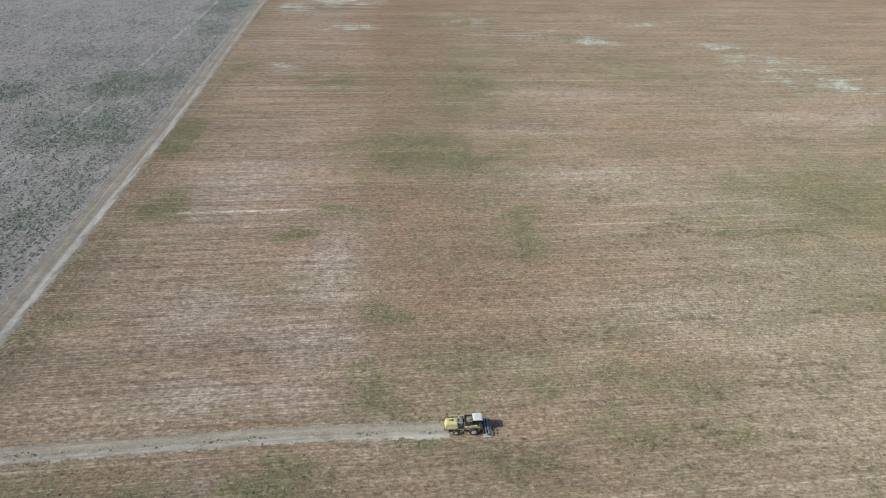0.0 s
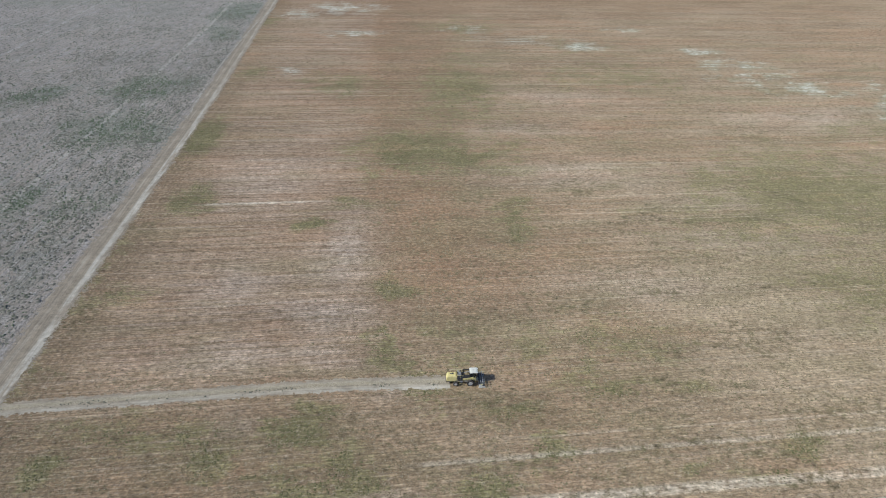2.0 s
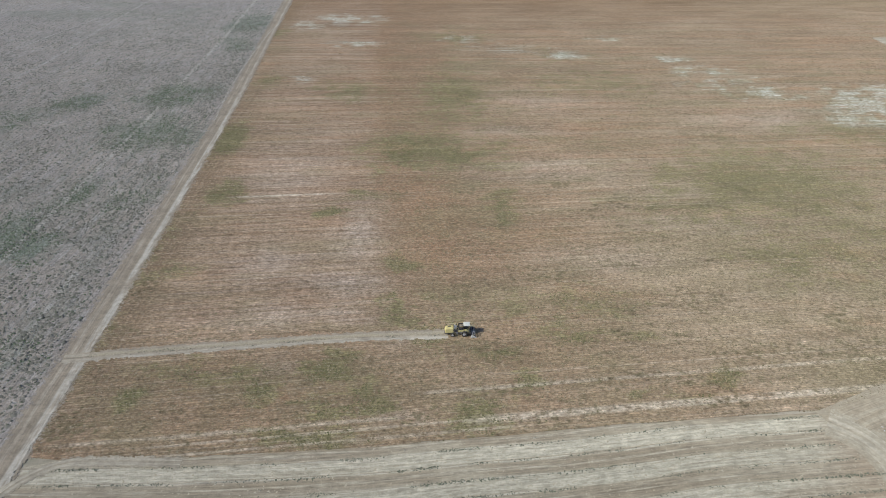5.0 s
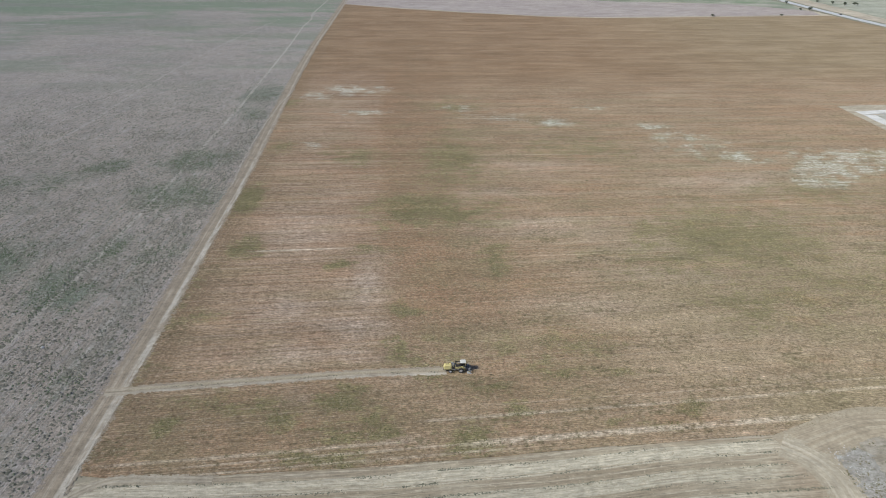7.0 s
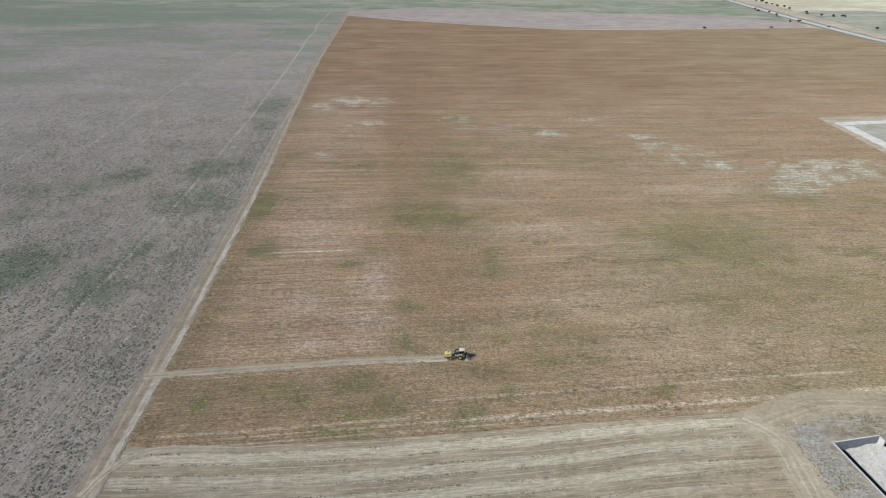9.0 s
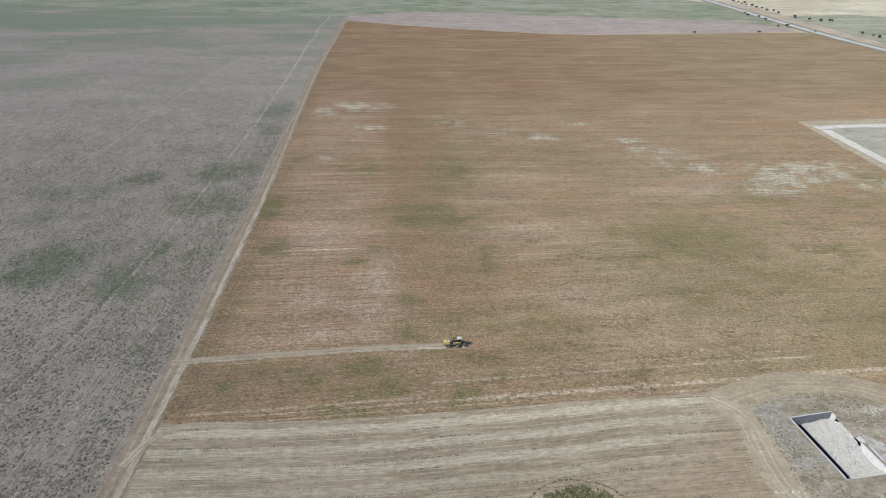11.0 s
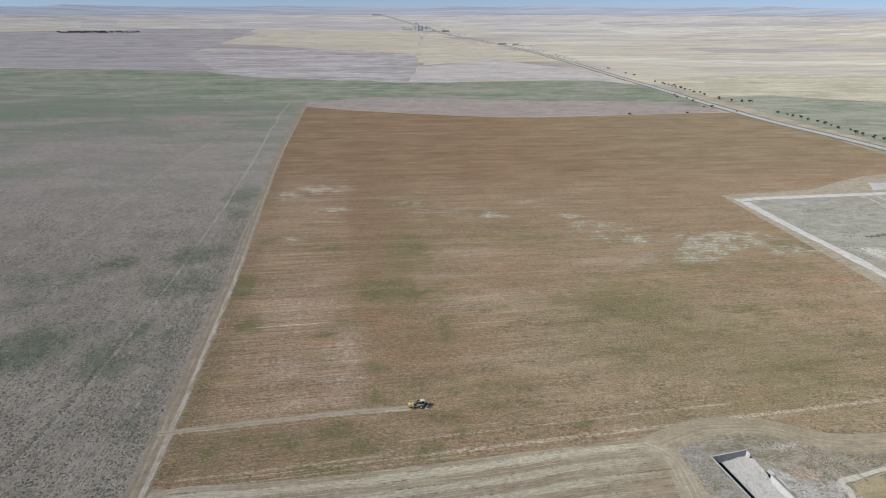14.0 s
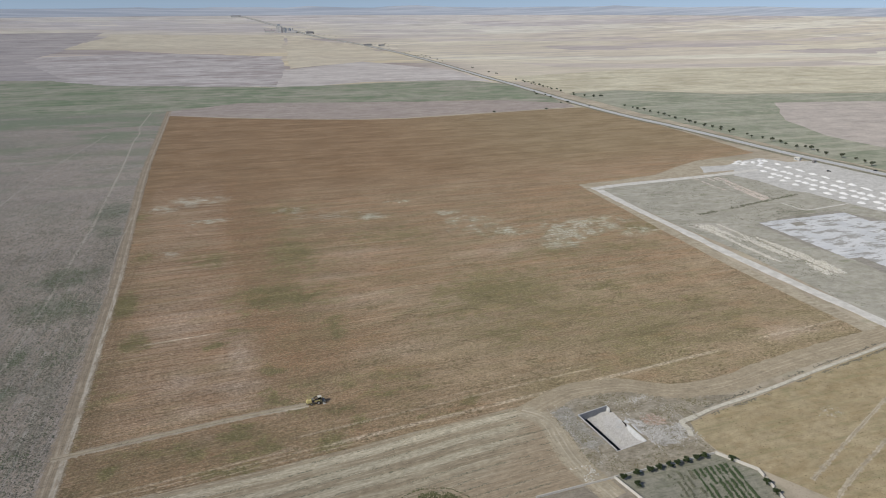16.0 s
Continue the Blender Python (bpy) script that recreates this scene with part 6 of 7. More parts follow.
def rubble(name, x, y, z, size, material, label, category, seed=1):
    """Loose broken stones in one mesh."""
    rng = np.random.default_rng(seed)
    n = len(x)
    corner = np.array([(a, b, c) for a in (-0.5, 0.5) for b in (-0.5, 0.5) for c in (-0.5, 0.5)])
    s = rng.uniform(size[0], size[1], (n, 1, 1)) * rng.uniform(0.5, 1.3, (n, 1, 3)) * np.array([1, 1, 0.7])
    v = corner[None] * s + rng.normal(0, 0.09, (n, 8, 3)) * s
    a = rng.uniform(0, 6.28, n)
    t = rng.normal(0, 0.4, n)
    c, q = np.cos(a)[:, None], np.sin(a)[:, None]
    v[:, :, 2] += v[:, :, 0] * np.tan(np.clip(t, -0.8, 0.8))[:, None]
    vx, vy = v[:, :, 0] * c - v[:, :, 1] * q, v[:, :, 0] * q + v[:, :, 1] * c
    v = np.stack([vx + x[:, None], vy + y[:, None], v[:, :, 2] + z[:, None] + s[:, :, 2] * 0.2], 2)
    quad = np.array([(0, 1, 3, 2), (4, 6, 7, 5), (0, 4, 5, 1), (2, 3, 7, 6), (0, 2, 6, 4), (1, 5, 7, 3)])
    faces = (quad[None] + 8 * np.arange(n)[:, None, None]).reshape(-1, 4)
    me = mesh_of(name, v.reshape(-1, 3), faces.tolist())
    me.materials.append(material)
    return tagged(new(name, me), label, category, kind="stuff")


# dark weeds along both edges of the water channel
CHANNEL = np.array([(176, 14.5), (189, 17.5), (219, 22), (263, 30.5), (300, 37), (345, 46)], float)
rng = np.random.default_rng(93)
at = np.sort(rng.uniform(176, 345, 1500))
x = at + rng.normal(0, 0.3, 1500)
y = np.interp(at, CHANNEL[:, 0], CHANNEL[:, 1]) + np.where(rng.random(1500) < 0.6, -1, 1) * (2.2 + np.abs(rng.normal(0, 0.7, 1500)))
keep = rng.random(1500) < step01(vnoise(x, x * 0, 5, 8), 0.35, 0.65)
tagged(tufts("channel_weeds", x[keep], y[keep], (0.15, 0.45), (0.3, 0.8), PLAIN_TUFTS, 4, 0.03, 94), "dark dry weeds along the concrete water channel", "weeds")

# ---- the concrete pit ----
# same concrete twice: shade put into the dark grey, sunlight into the white
PIT_CONCRETE = plain_material("weathered_shaded_concrete", (0.30, 0.31, 0.315), 0.85, 0, 0.12, 2.0, 0.35, (0.36, 0.33, 0.29))
PIT_WHITE = plain_material("sunlit_concrete", (0.62, 0.625, 0.62), 0.85, 0, 0.14, 1.2, 0.4, (0.42, 0.40, 0.37))


def wall_run(name, a, b, z0, z1, thick, material, parent=None, label="", cap=0.0, cap_material=None):
    """An upright wall from a to b with rounded edges and, where it has one, a coping."""
    a, b = Vector((*a, 0)), Vector((*b, 0))
    mid, way = (a + b) / 2, b - a
    bm = bmesh.new()
    box(bm, (way.length, thick, z1 - z0), (0, 0, (z1 + z0) / 2), bevel=0.02)
    bmesh.ops.bisect_plane(bm, geom=bm.verts[:] + bm.edges[:] + bm.faces[:], plane_co=(0, 0, z1 - 0.3), plane_no=(0, 0, 1))
    ob = part(name, bm, material, parent, label)
    ob.matrix_world = Matrix.Translation(mid) @ pose(0, 0, 0, 0, 0, math.degrees(math.atan2(way.y, way.x)))
    if cap:
        bm = bmesh.new()
        box(bm, (way.length + 0.02, thick + 0.03, cap), (0, 0, z1 + cap / 2 - 0.01), bevel=0.015)
        part("coping", bm, cap_material or material, ob)
    return ob


pit = tagged(new("concrete_pit"), "half-ruined sunken concrete pit filled with pale rubble", "pit")
P1, P2, P3, P4 = PIT
wall_run("pit_wall", P1, P2, -4.5, 0.7, 0.35, PIT_CONCRETE, pit, "shaded grey concrete end wall", 0.08, PIT_WHITE)
wall_run("pit_wall", (P1[0] + 0.05, P1[1] - 0.2), P4, -4.5, 0.6, 0.24, PIT_CONCRETE, pit, "long concrete side wall", 0.08, PIT_WHITE)
wall_run("pit_wall", P4, P3, -4.5, 0.08, 0.22, PIT_CONCRETE, pit, "low concrete end wall", 0.05, PIT_WHITE)
half_way = (P3[0] + (P2[0] - P3[0]) * 0.46, P3[1] + (P2[1] - P3[1]) * 0.46)
wall_run("pit_wall", P3, half_way, -4.5, 0.3, 0.4, PIT_WHITE, pit, "standing half of the white side wall")
wall_run("pit_wall", (P2[0] + 0.1, P2[1] - 0.3), (P2[0] + 0.35, P2[1] - 2.4), -4.5, 0.5, 0.4, PIT_WHITE, pit, "broken stub of the white side wall")
for x, y, z, rx, ry, rz, w, l in ((139.6, 21.6, -0.5, -6, -14, 40, 1.4, 2.0), (137.5, 18.5, -1.2, 6, 10, 70, 1.2, 1.8), (143.6, 13.0, 0.25, 0, 20, 5, 1.3, 6.0), (142.0, 19.5, 0.2, 12, -10, 30, 1.6, 2.2)):
    bm = bmesh.new()
    box(bm, (w, l, 0.25), (0, 0, 0), bevel=0.03)
    sl = part("fallen_slab", bm, PIT_WHITE, pit, "fallen slab of white concrete")
    sl.matrix_world = pose(x, y, z, rx, ry, rz)
# the white lining that slopes down into the pit along the standing half of the side wall
bm = bmesh.new()
brow = [(142.5, 5.3, 0.12), (141.9, 10.0, 0.16), (141.4, 14.5, 0.1), (141.1, 18.2, -0.15)]
foot = [(141.5, 5.1, -1.7), (140.9, 9.4, -1.65), (140.5, 13.6, -1.55), (140.4, 15.6, -1.4)]
top_row = [[bm.verts.new(q) for q in line] for line in (brow, foot)]
low_row = [[bm.verts.new((x + 0.15, y, z - 0.25)) for x, y, z in line] for line in (brow, foot)]
for k in range(3):
    for (a, b), flip in (((top_row[0], top_row[1]), 1), ((low_row[0], low_row[1]), -1), ((top_row[0], low_row[0]), -1), ((top_row[1], low_row[1]), 1)):
        bm.faces.new([a[k], a[k + 1], b[k + 1], b[k]][::flip])
for k in (0, 3):
    bm.faces.new((top_row[0][k], top_row[1][k], low_row[1][k], low_row[0][k]))
bmesh.ops.recalc_face_normals(bm, faces=bm.faces)
part("sloping_slab", bm, PIT_WHITE, pit, "white concrete slab sloping into the pit")


def pit_floor(u, v):
    """Height of the rubble: u from the west wall to the east, v from south to north."""
    rise = step01(u, 0.28, 1.05) * (0.5 + 0.5 * step01(v, 0.46, 0.66)) * (1 - 0.75 * step01(v, 0.8, 0.95)) * 2.9
    return -3.1 + rise + 0.6 * step01(v, 0.2, 0.0)


verts, faces = [], []
N = 44
for i in range(N + 1):
    for j in range(N + 1):
        u, v = i / N, j / N
        x = (P4[0] * (1 - u) + P3[0] * u) * (1 - v) + (P1[0] * (1 - u) + P2[0] * u) * v
        y = (P4[1] * (1 - u) + P3[1] * u) * (1 - v) + (P1[1] * (1 - u) + P2[1] * u) * v
        verts.append((x, y, float(pit_floor(u, v)) + (0.3 + 1.2 * float(step01(u, 0.2, 0.34))) * (float(fbm(x, y, 2.6, 2, 4)) - 0.5)))
for i in range(N):
    for j in range(N):
        faces.append((i * (N + 1) + j, (i + 1) * (N + 1) + j, (i + 1) * (N + 1) + j + 1, i * (N + 1) + j + 1))
me = mesh_of("pit_floor", verts, faces)
me.materials.append(land_material("pit_grit", (0.50, 0.485, 0.455), (0.62, 0.605, 0.575), (0.42, 0.40, 0.365), 3, 0.4, speck=0.3))
ob = new("pit_floor", me)
ob.parent = pit

# black slab on the pit floor, painting in the side wall's shadow
bm = bmesh.new()
corners = [(P1[0] + 2.0, P1[1] - 0.4), (P1[0] + 4.6, P1[1] - 0.1), (P4[0] + 4.4, P4[1] + 0.9), (P4[0] + 1.8, P4[1] + 0.7)]
low = [bm.verts.new((x, y, -3.2)) for x, y in corners]
high = [bm.verts.new((x, y, -2.5)) for x, y in corners]
bm.faces.new(high)
for k in range(4):
    bm.faces.new((low[k], low[(k + 1) % 4], high[(k + 1) % 4], high[k]))
bmesh.ops.recalc_face_normals(bm, faces=bm.faces)
part("wall_shadow", bm, plain_material("painted_shadow", (0.02, 0.02, 0.022), 0.7, 0, 0.3, 0.8), pit, "black slab painting in the shadow along the side wall")

rng = np.random.default_rng(41)
u, v = rng.uniform(0.24, 1, 9000), rng.random(9000)
x = (P4[0] * (1 - u) + P3[0] * u) * (1 - v) + (P1[0] * (1 - u) + P2[0] * u) * v
y = (P4[1] * (1 - u) + P3[1] * u) * (1 - v) + (P1[1] * (1 - u) + P2[1] * u) * v
rubble("rubble", x, y, pit_floor(u, v) + 1.5 * (fbm(x, y, 2.6, 2, 4) - 0.5), (0.1, 0.42), PALE_RUBBLE, "pale broken concrete and stone in the pit", "rubble", 42)
x, y, k = scatter(15000, 140, 169, -3, 37, 43)
spill = np.maximum(np.exp(-((x - 146) / 5) ** 2 - ((y - 13) / 11) ** 2), np.exp(-((x - 154) / 8) ** 2 - ((y - 5) / 5) ** 2))
spill = np.maximum(spill, 0.8 * np.exp(-((x - 156) / 6) ** 2 - ((y - 34) / 3) ** 2))
spill = np.maximum(spill, np.exp(-((x - 164) / 3) ** 2 - ((y - 8) / 6) ** 2))
keep = (k < 0.75 * spill * step01(fbm(x, y, 3, 2), 0.36, 0.6) + 0.1 * step01(fbm(x, y, 7, 4), 0.45, 0.6)) & (x > 144.8 - (y - 3) * 0.15)
rubble("rubble", x[keep], y[keep], np.zeros(keep.sum()), (0.09, 0.32), PALE_RUBBLE, "pale rubble spilling over the waste ground", "rubble", 44)
x, y, k = scatter(1100, 147, 163, 10, 25, 45)
keep = (k < step01(1.1 - ((x - 155) / 6) ** 2 - ((y - 17.5) / 5) ** 2 + 1.2 * (fbm(x, y, 3, 1) - 0.5), 0, 0.6))
rubble("brick_rubble", x[keep], y[keep], np.full(keep.sum(), 0.05), (0.16, 0.6), WARM_RUBBLE, "reddish broken bricks in a low heap", "rubble", 46)
x, y, k = scatter(13000, 110, 126, -4, 41, 47)
keep = (k < 0.1 * step01(fbm(x, y, 3, 1), 0.42, 0.62)) & (x < 122.3 + (30 - y) * 0.14) & (x > 111)
rubble("grit", x[keep], y[keep], np.full(keep.sum(), 0.0), (0.08, 0.24), PALE_RUBBLE, "pale grit round the pit", "rubble", 48)
m = land_material("rubble_dust", (0.36, 0.335, 0.295), (0.56, 0.54, 0.50), (0.24, 0.22, 0.165), 5, 0.5, None, 0, speck=0.7)
tagged(sheet("rubble_bed", ragged([(143.5, 24), (147, 21), (150, 15), (156, 13), (160, 11), (162, 13), (166, 12), (166, 4), (158, 1.5), (151, 0), (147, 1), (145, 4), (144.5, 12)], 1.0, 2.2, 3), 3, 0.032, m), "pale dusty ground under the spilled rubble", "waste ground", kind="structure")
m = land_material("gritty_soil", (0.31, 0.285, 0.24), (0.44, 0.42, 0.375), (0.225, 0.215, 0.155), 5, 0.5, None, 0, speck=0.6)
tagged(sheet("rubble_bed", ragged([(112, 37), (119, 39.5), (124, 36), (121.4, 31), (122.6, 22), (124.3, 10), (119, 4), (114, 10), (111, 24)], 1.0, 3.0, 4), 3, 0.032, m), "pale gritty ground beside the concrete pit", "waste ground", kind="structure")
x, y, k = scatter(300, 100, 112, -12, -2, 49)
keep = k < step01(fbm(x, y, 3, 2), 0.5, 0.62)
rubble("stones", x[keep], y[keep], np.full(keep.sum(), 0.0), (0.2, 0.6), TAN_RUBBLE, "small scatter of pale stones by the track", "stones", 50)
x, y, k = scatter(260, 228, 250, -8, 6, 51)
keep = k < step01(1 - ((x - 238) / 8) ** 2 - ((y + 1) / 5) ** 2, 0, 0.7)
rubble("stones", x[keep], y[keep], np.full(keep.sum(), 0.0), (0.1, 0.34), PALE_RUBBLE, "cleared stones heaped in the tan field", "stones", 52)



def boulder(x, y, size, seed):
    """One lone stone, knocked into an uneven lump."""
    bm = bmesh.new()
    bmesh.ops.create_icosphere(bm, subdivisions=2, radius=size)
    rng = np.random.default_rng(seed)
    for v in bm.verts:
        v.co *= rng.uniform(0.8, 1.15)
        v.co.z = max(-0.1, v.co.z * 0.7 + 0.2 * size)
    ob = part("stone", bm, PALE_RUBBLE)
    ob.location = (x, y, 0.05)
    return tagged(ob, "lone white stone lying on the grey plain", "stone", "stones on the plain")


boulder(-165, 109.3, 0.62, 1)
boulder(-136.5, 89.7, 0.55, 2)

# ---- trees ----
BARK = plain_material("bark", (0.13, 0.10, 0.075), 0.9, 0, 0.3, 0.3)


def leaf_material(name, dark, light):
    s = Shade(name)
    v = s.island()
    c = s.mix(v, dark, light)
    c = s.mix(s.mul(s.each(), 0.35), c, tuple(0.6 * k for k in light))
    return s.end(c, 0.75)


LEAF_DARK = leaf_material("dark_leaves", (0.03, 0.045, 0.02), (0.075, 0.10, 0.045))
LEAF_GREY = leaf_material("grey_leaves", (0.065, 0.08, 0.055), (0.145, 0.16, 0.105))


def tree(tall, spread, leaves, seed, leaf_count=900, leaf=0.3, name="tree"):
    """A tapered trunk with limbs, and a crown of many leaf clumps with gaps."""
    rng = random.Random(seed)
    top = new(name)
    b = bmesh.new()
    fork = tall * 0.32
    rod(b, (0, 0, -0.1), (0.05, 0, fork), 0.05 * tall * 0.5, 8, 0.03 * tall * 0.5)
    tips = []
    for k in range(6):
        a = k * 1.05 + rng.uniform(-0.3, 0.3)
        r = spread * rng.uniform(0.35, 0.62)
        tip = Vector((r * math.cos(a), r * math.sin(a), tall * rng.uniform(0.55, 0.85)))
        rod(b, (0.05, 0, fork * rng.uniform(0.75, 1)), tip, 0.013 * tall, 6, 0.004 * tall)
        tips.append(tip)
    tips += [Vector((0, 0, tall * 0.85)), Vector((0.1 * spread, 0, tall * 0.65))]
    part("trunk", b, BARK, top, "brown trunk and limbs")
    nprng = np.random.default_rng(seed)
    c = []
    for k in range(leaf_count):
        t = tips[rng.randrange(len(tips))]
        d = nprng.normal(0, 1, 3)
        d *= spread * 0.36 * rng.random() ** 0.4 / np.linalg.norm(d)
        d[2] *= 0.75
        c.append(np.array(t) + d)
    c = np.array(c)
    c[:, 2] = np.maximum(c[:, 2], tall * 0.16)
    m = len(c)
    a = nprng.normal(0, 1, (m, 3))
    a /= np.linalg.norm(a, axis=1)[:, None]
    q = np.cross(a, nprng.normal(0, 1, (m, 3)))
    q /= np.linalg.norm(q, axis=1)[:, None]
    sz = leaf * nprng.uniform(0.6, 1.4, (m, 1))
    v = np.stack([c + a * sz, c + q * sz * 0.6, c - a * sz, c - q * sz * 0.6], 1).reshape(-1, 3)
    me = mesh_of("crown", v, [(4 * i, 4 * i + 1, 4 * i + 2, 4 * i + 3) for i in range(m)])
    me.materials.append(leaves)
    crown = new("crown", me)
    crown.parent = top
    return top


# ---- the walled garden ----
m = land_material("garden_soil", (0.235, 0.23, 0.18), (0.33, 0.315, 0.255), (0.16, 0.18, 0.11), 9, 0.6, 1.2, 80, speck=0.4)
tagged(sheet("garden_soil", ragged(GARDEN, 4, 0.2, 1), 4, 0.03, m), "grey garden soil with thin green growth", "soil", kind="structure")
m = land_material("yard_soil", (0.275, 0.24, 0.19), (0.35, 0.31, 0.25), (0.21, 0.20, 0.135), 12, 0.7, None, 0, speck=0.4)
tagged(sheet("yard_soil", ragged([(82, -13.5), (117, -12.5), (134, -76), (120, -120), (75, -120)], 4, 0.2, 1), 6, 0.025, m), "grey-brown soil of an open yard", "soil", kind="structure")
GARDEN_WALL = plain_material("garden_concrete", (0.60, 0.575, 0.52), 0.85, 0, 0.1, 2.0, 0.35, (0.42, 0.38, 0.32))
runs = [((117, -12), (166, -11), 1.0), ((166, -11), (176, -25), 1.4), ((176, -25), (175.4, -29), 1.4), ((175.2, -30.2), (174.4, -35.5), 1.3), ((174.2, -36.6), (173, -43), 1.3), ((173, -43), (166, -78), 1.3), ((117, -12), (134, -76), 1.3), ((82, -13.2), (117, -12), 0.8)]
for a, b, h in runs:
    w = wall_run("garden_wall", a, b, -0.2, h, 0.28, GARDEN_WALL, None, "", 0.08)
    tagged(w, "pale concrete garden wall with a flat coping" if h > 0.9 else "low pale concrete boundary wall", "wall", "garden walls")
base_tree = tree(3.0, 1.9, LEAF_DARK, 5, 700, 0.22)
tagged(base_tree, "small round dark-green tree by the garden wall", "tree", "garden trees")
base_tree.matrix_world = pose(119.8, -14.2, 0)
rng = random.Random(8)
for x, y in ((126.5, -13.6), (132.6, -13.4), (137, -13.3), (141.7, -13.0), (145.8, -13.2), (150.6, -12.8), (155.4, -12.6), (159.4, -12.5), (122.9, -19.2), (169.5, -17.0), (173.2, -32.8), (172.4, -38.6)):
    copy_thing(base_tree, pose(x, y, 0, 0, 0, rng.uniform(0, 360)))
GARDEN_TONES = growth_material("vegetable_leaves", ((0.045, 0.075, 0.035), (0.075, 0.105, 0.055), (0.11, 0.135, 0.075)))
rows_x, rows_y, k = [], [], 0
gr = np.random.default_rng(61)
for k in range(13):
    n = 1500
    t = gr.random(n)
    x0 = 139 + 2.45 * k
    x = x0 - 0.19 * 58 * t * 0.9 + gr.normal(0, 0.28, n)
    y = -16.5 - 0.1 * k - 56 * t
    dens = np.clip(0.35 + 0.06 * k, 0, 1) * step01(vnoise(x * 0 + k * 9.0, y, 4, 3), 0.25, 0.6)
    ok = (gr.random(n) < dens) & inside(x, y, [(121, -16), (164, -15), (173, -26), (170.5, -43), (164, -76), (136, -74)])
    rows_x.append(x[ok])
    rows_y.append(y[ok])
for k, (x, y) in enumerate(zip(rows_x, rows_y)):
    tagged(tufts("vegetable_row", x, y, (0.3, 0.7), (0.35, 0.7), GARDEN_TONES if k > 4 else SHRUB_TONES, 4, 0.03, 70 + k), "row of green vegetables in the walled garden" if k > 4 else "thin row of dry plants in the walled garden", "plants", "vegetable rows")
x, y, k = scatter(7000, 118, 176, -78, -12, 81)
keep = (k < 0.5 * step01(fbm(x, y, 5, 1), 0.45, 0.65)) & inside(x, y, [(119, -15), (165, -14), (174, -26), (171.5, -43), (165, -77), (135, -75)])
tagged(tufts("garden_weeds", x[keep], y[keep], (0.15, 0.4), (0.2, 0.45), SHRUB_TONES, 3, 0.03, 82), "low weeds in the garden soil", "weeds")

# ---- the works yard beyond the crop ----
m = land_material("white_gravel", (0.51, 0.495, 0.46), (0.62, 0.605, 0.57), (0.43, 0.41, 0.365), 14, 0.8, None, 0, speck=0.3)
tagged(sheet("gravel_yard", ragged([(500, 383), (520, 408), (546, 436), (590, 446), (607, 419), (642, 414), (652, 330), (668, 200), (670, 80), (560, 80), (552, 180), (541, 229), (532, 262), (523, 306), (511, 315), (510, 357)], 6, 2.0, 2), 10, 0.06, m),
       "pale grey gravel yard by the main road", "yard", kind="structure")
tagged(sheet("pale_apron", ragged([(476, 403), (490, 430), (525, 426), (548, 436), (545, 412), (520, 404)], 5, 1.5, 2), 10, 0.05, m), "pale worn apron at the end of the path", "yard", kind="structure")
HEAP = stone_material("white_gravel_heap", ((0.76, 0.75, 0.73), (0.83, 0.82, 0.80), (0.79, 0.78, 0.76)), 0.8)


def gravel_heap(lx, ly, h, seed):
    b = bmesh.new()
    bmesh.ops.create_grid(b, x_segments=18, y_segments=14, size=1.0)
    for v in b.verts:
        r = math.hypot(v.co.x, v.co.y)
        rim = 1 + 0.25 * noise.noise(Vector((math.atan2(v.co.y, v.co.x), seed, 0)))
        z = max(0.0, 1 - (r / rim) ** 1.5)
        z += 0.12 * noise.noise(Vector((v.co.x * 3, v.co.y * 3, seed))) * min(1, z * 3)
        v.co = Vector((v.co.x * lx, v.co.y * ly, z * h - 0.06))
    for f in b.faces:
        f.smooth = True
    return tagged(part("gravel_heap", b, HEAP), "white heap of washed gravel in the yard", "heap", "gravel heaps")


heaps = [gravel_heap(3.4, 4.4, 1.5, 1), gravel_heap(3.9, 4.0, 1.35, 5), gravel_heap(3.2, 5.0, 1.6, 9), gravel_heap(2.6, 7.5, 1.2, 14)]
hr = random.Random(3)
placed = 0
for (xa, ya), (xb, yb), count, kinds in (((585, 431), (600, 160), 17, (3, 2)), ((562, 412), (586, 160), 25, (0, 1, 2)), ((545, 388), (571, 160), 22, (0, 1, 2)), ((533, 366), (554, 170), 12, (1, 2))):
    for k in range(count):
        t = k / (count - 1)
        place = pose(xa + (xb - xa) * t + hr.uniform(-1.2, 1.2), ya + (yb - ya) * t + hr.uniform(-2, 2), 0.06, 0, 0, hr.uniform(-14, 14))
        kind = hr.choice(kinds)
        if placed < 4 and kind == [3, 2, 0, 1][placed]:
            heaps[kind].matrix_world = place
            placed += 1
        else:
            copy_thing(heaps[kind], place)
for x, y, kind in ((551, 438, 3), (556, 432, 3), (541, 430, 2), (547, 424, 2), (566, 430, 3), (573, 424, 3), (579, 434, 3)):
    copy_thing(heaps[kind], pose(x, y, 0.06, 0, 0, hr.uniform(-20, 20) - 60))

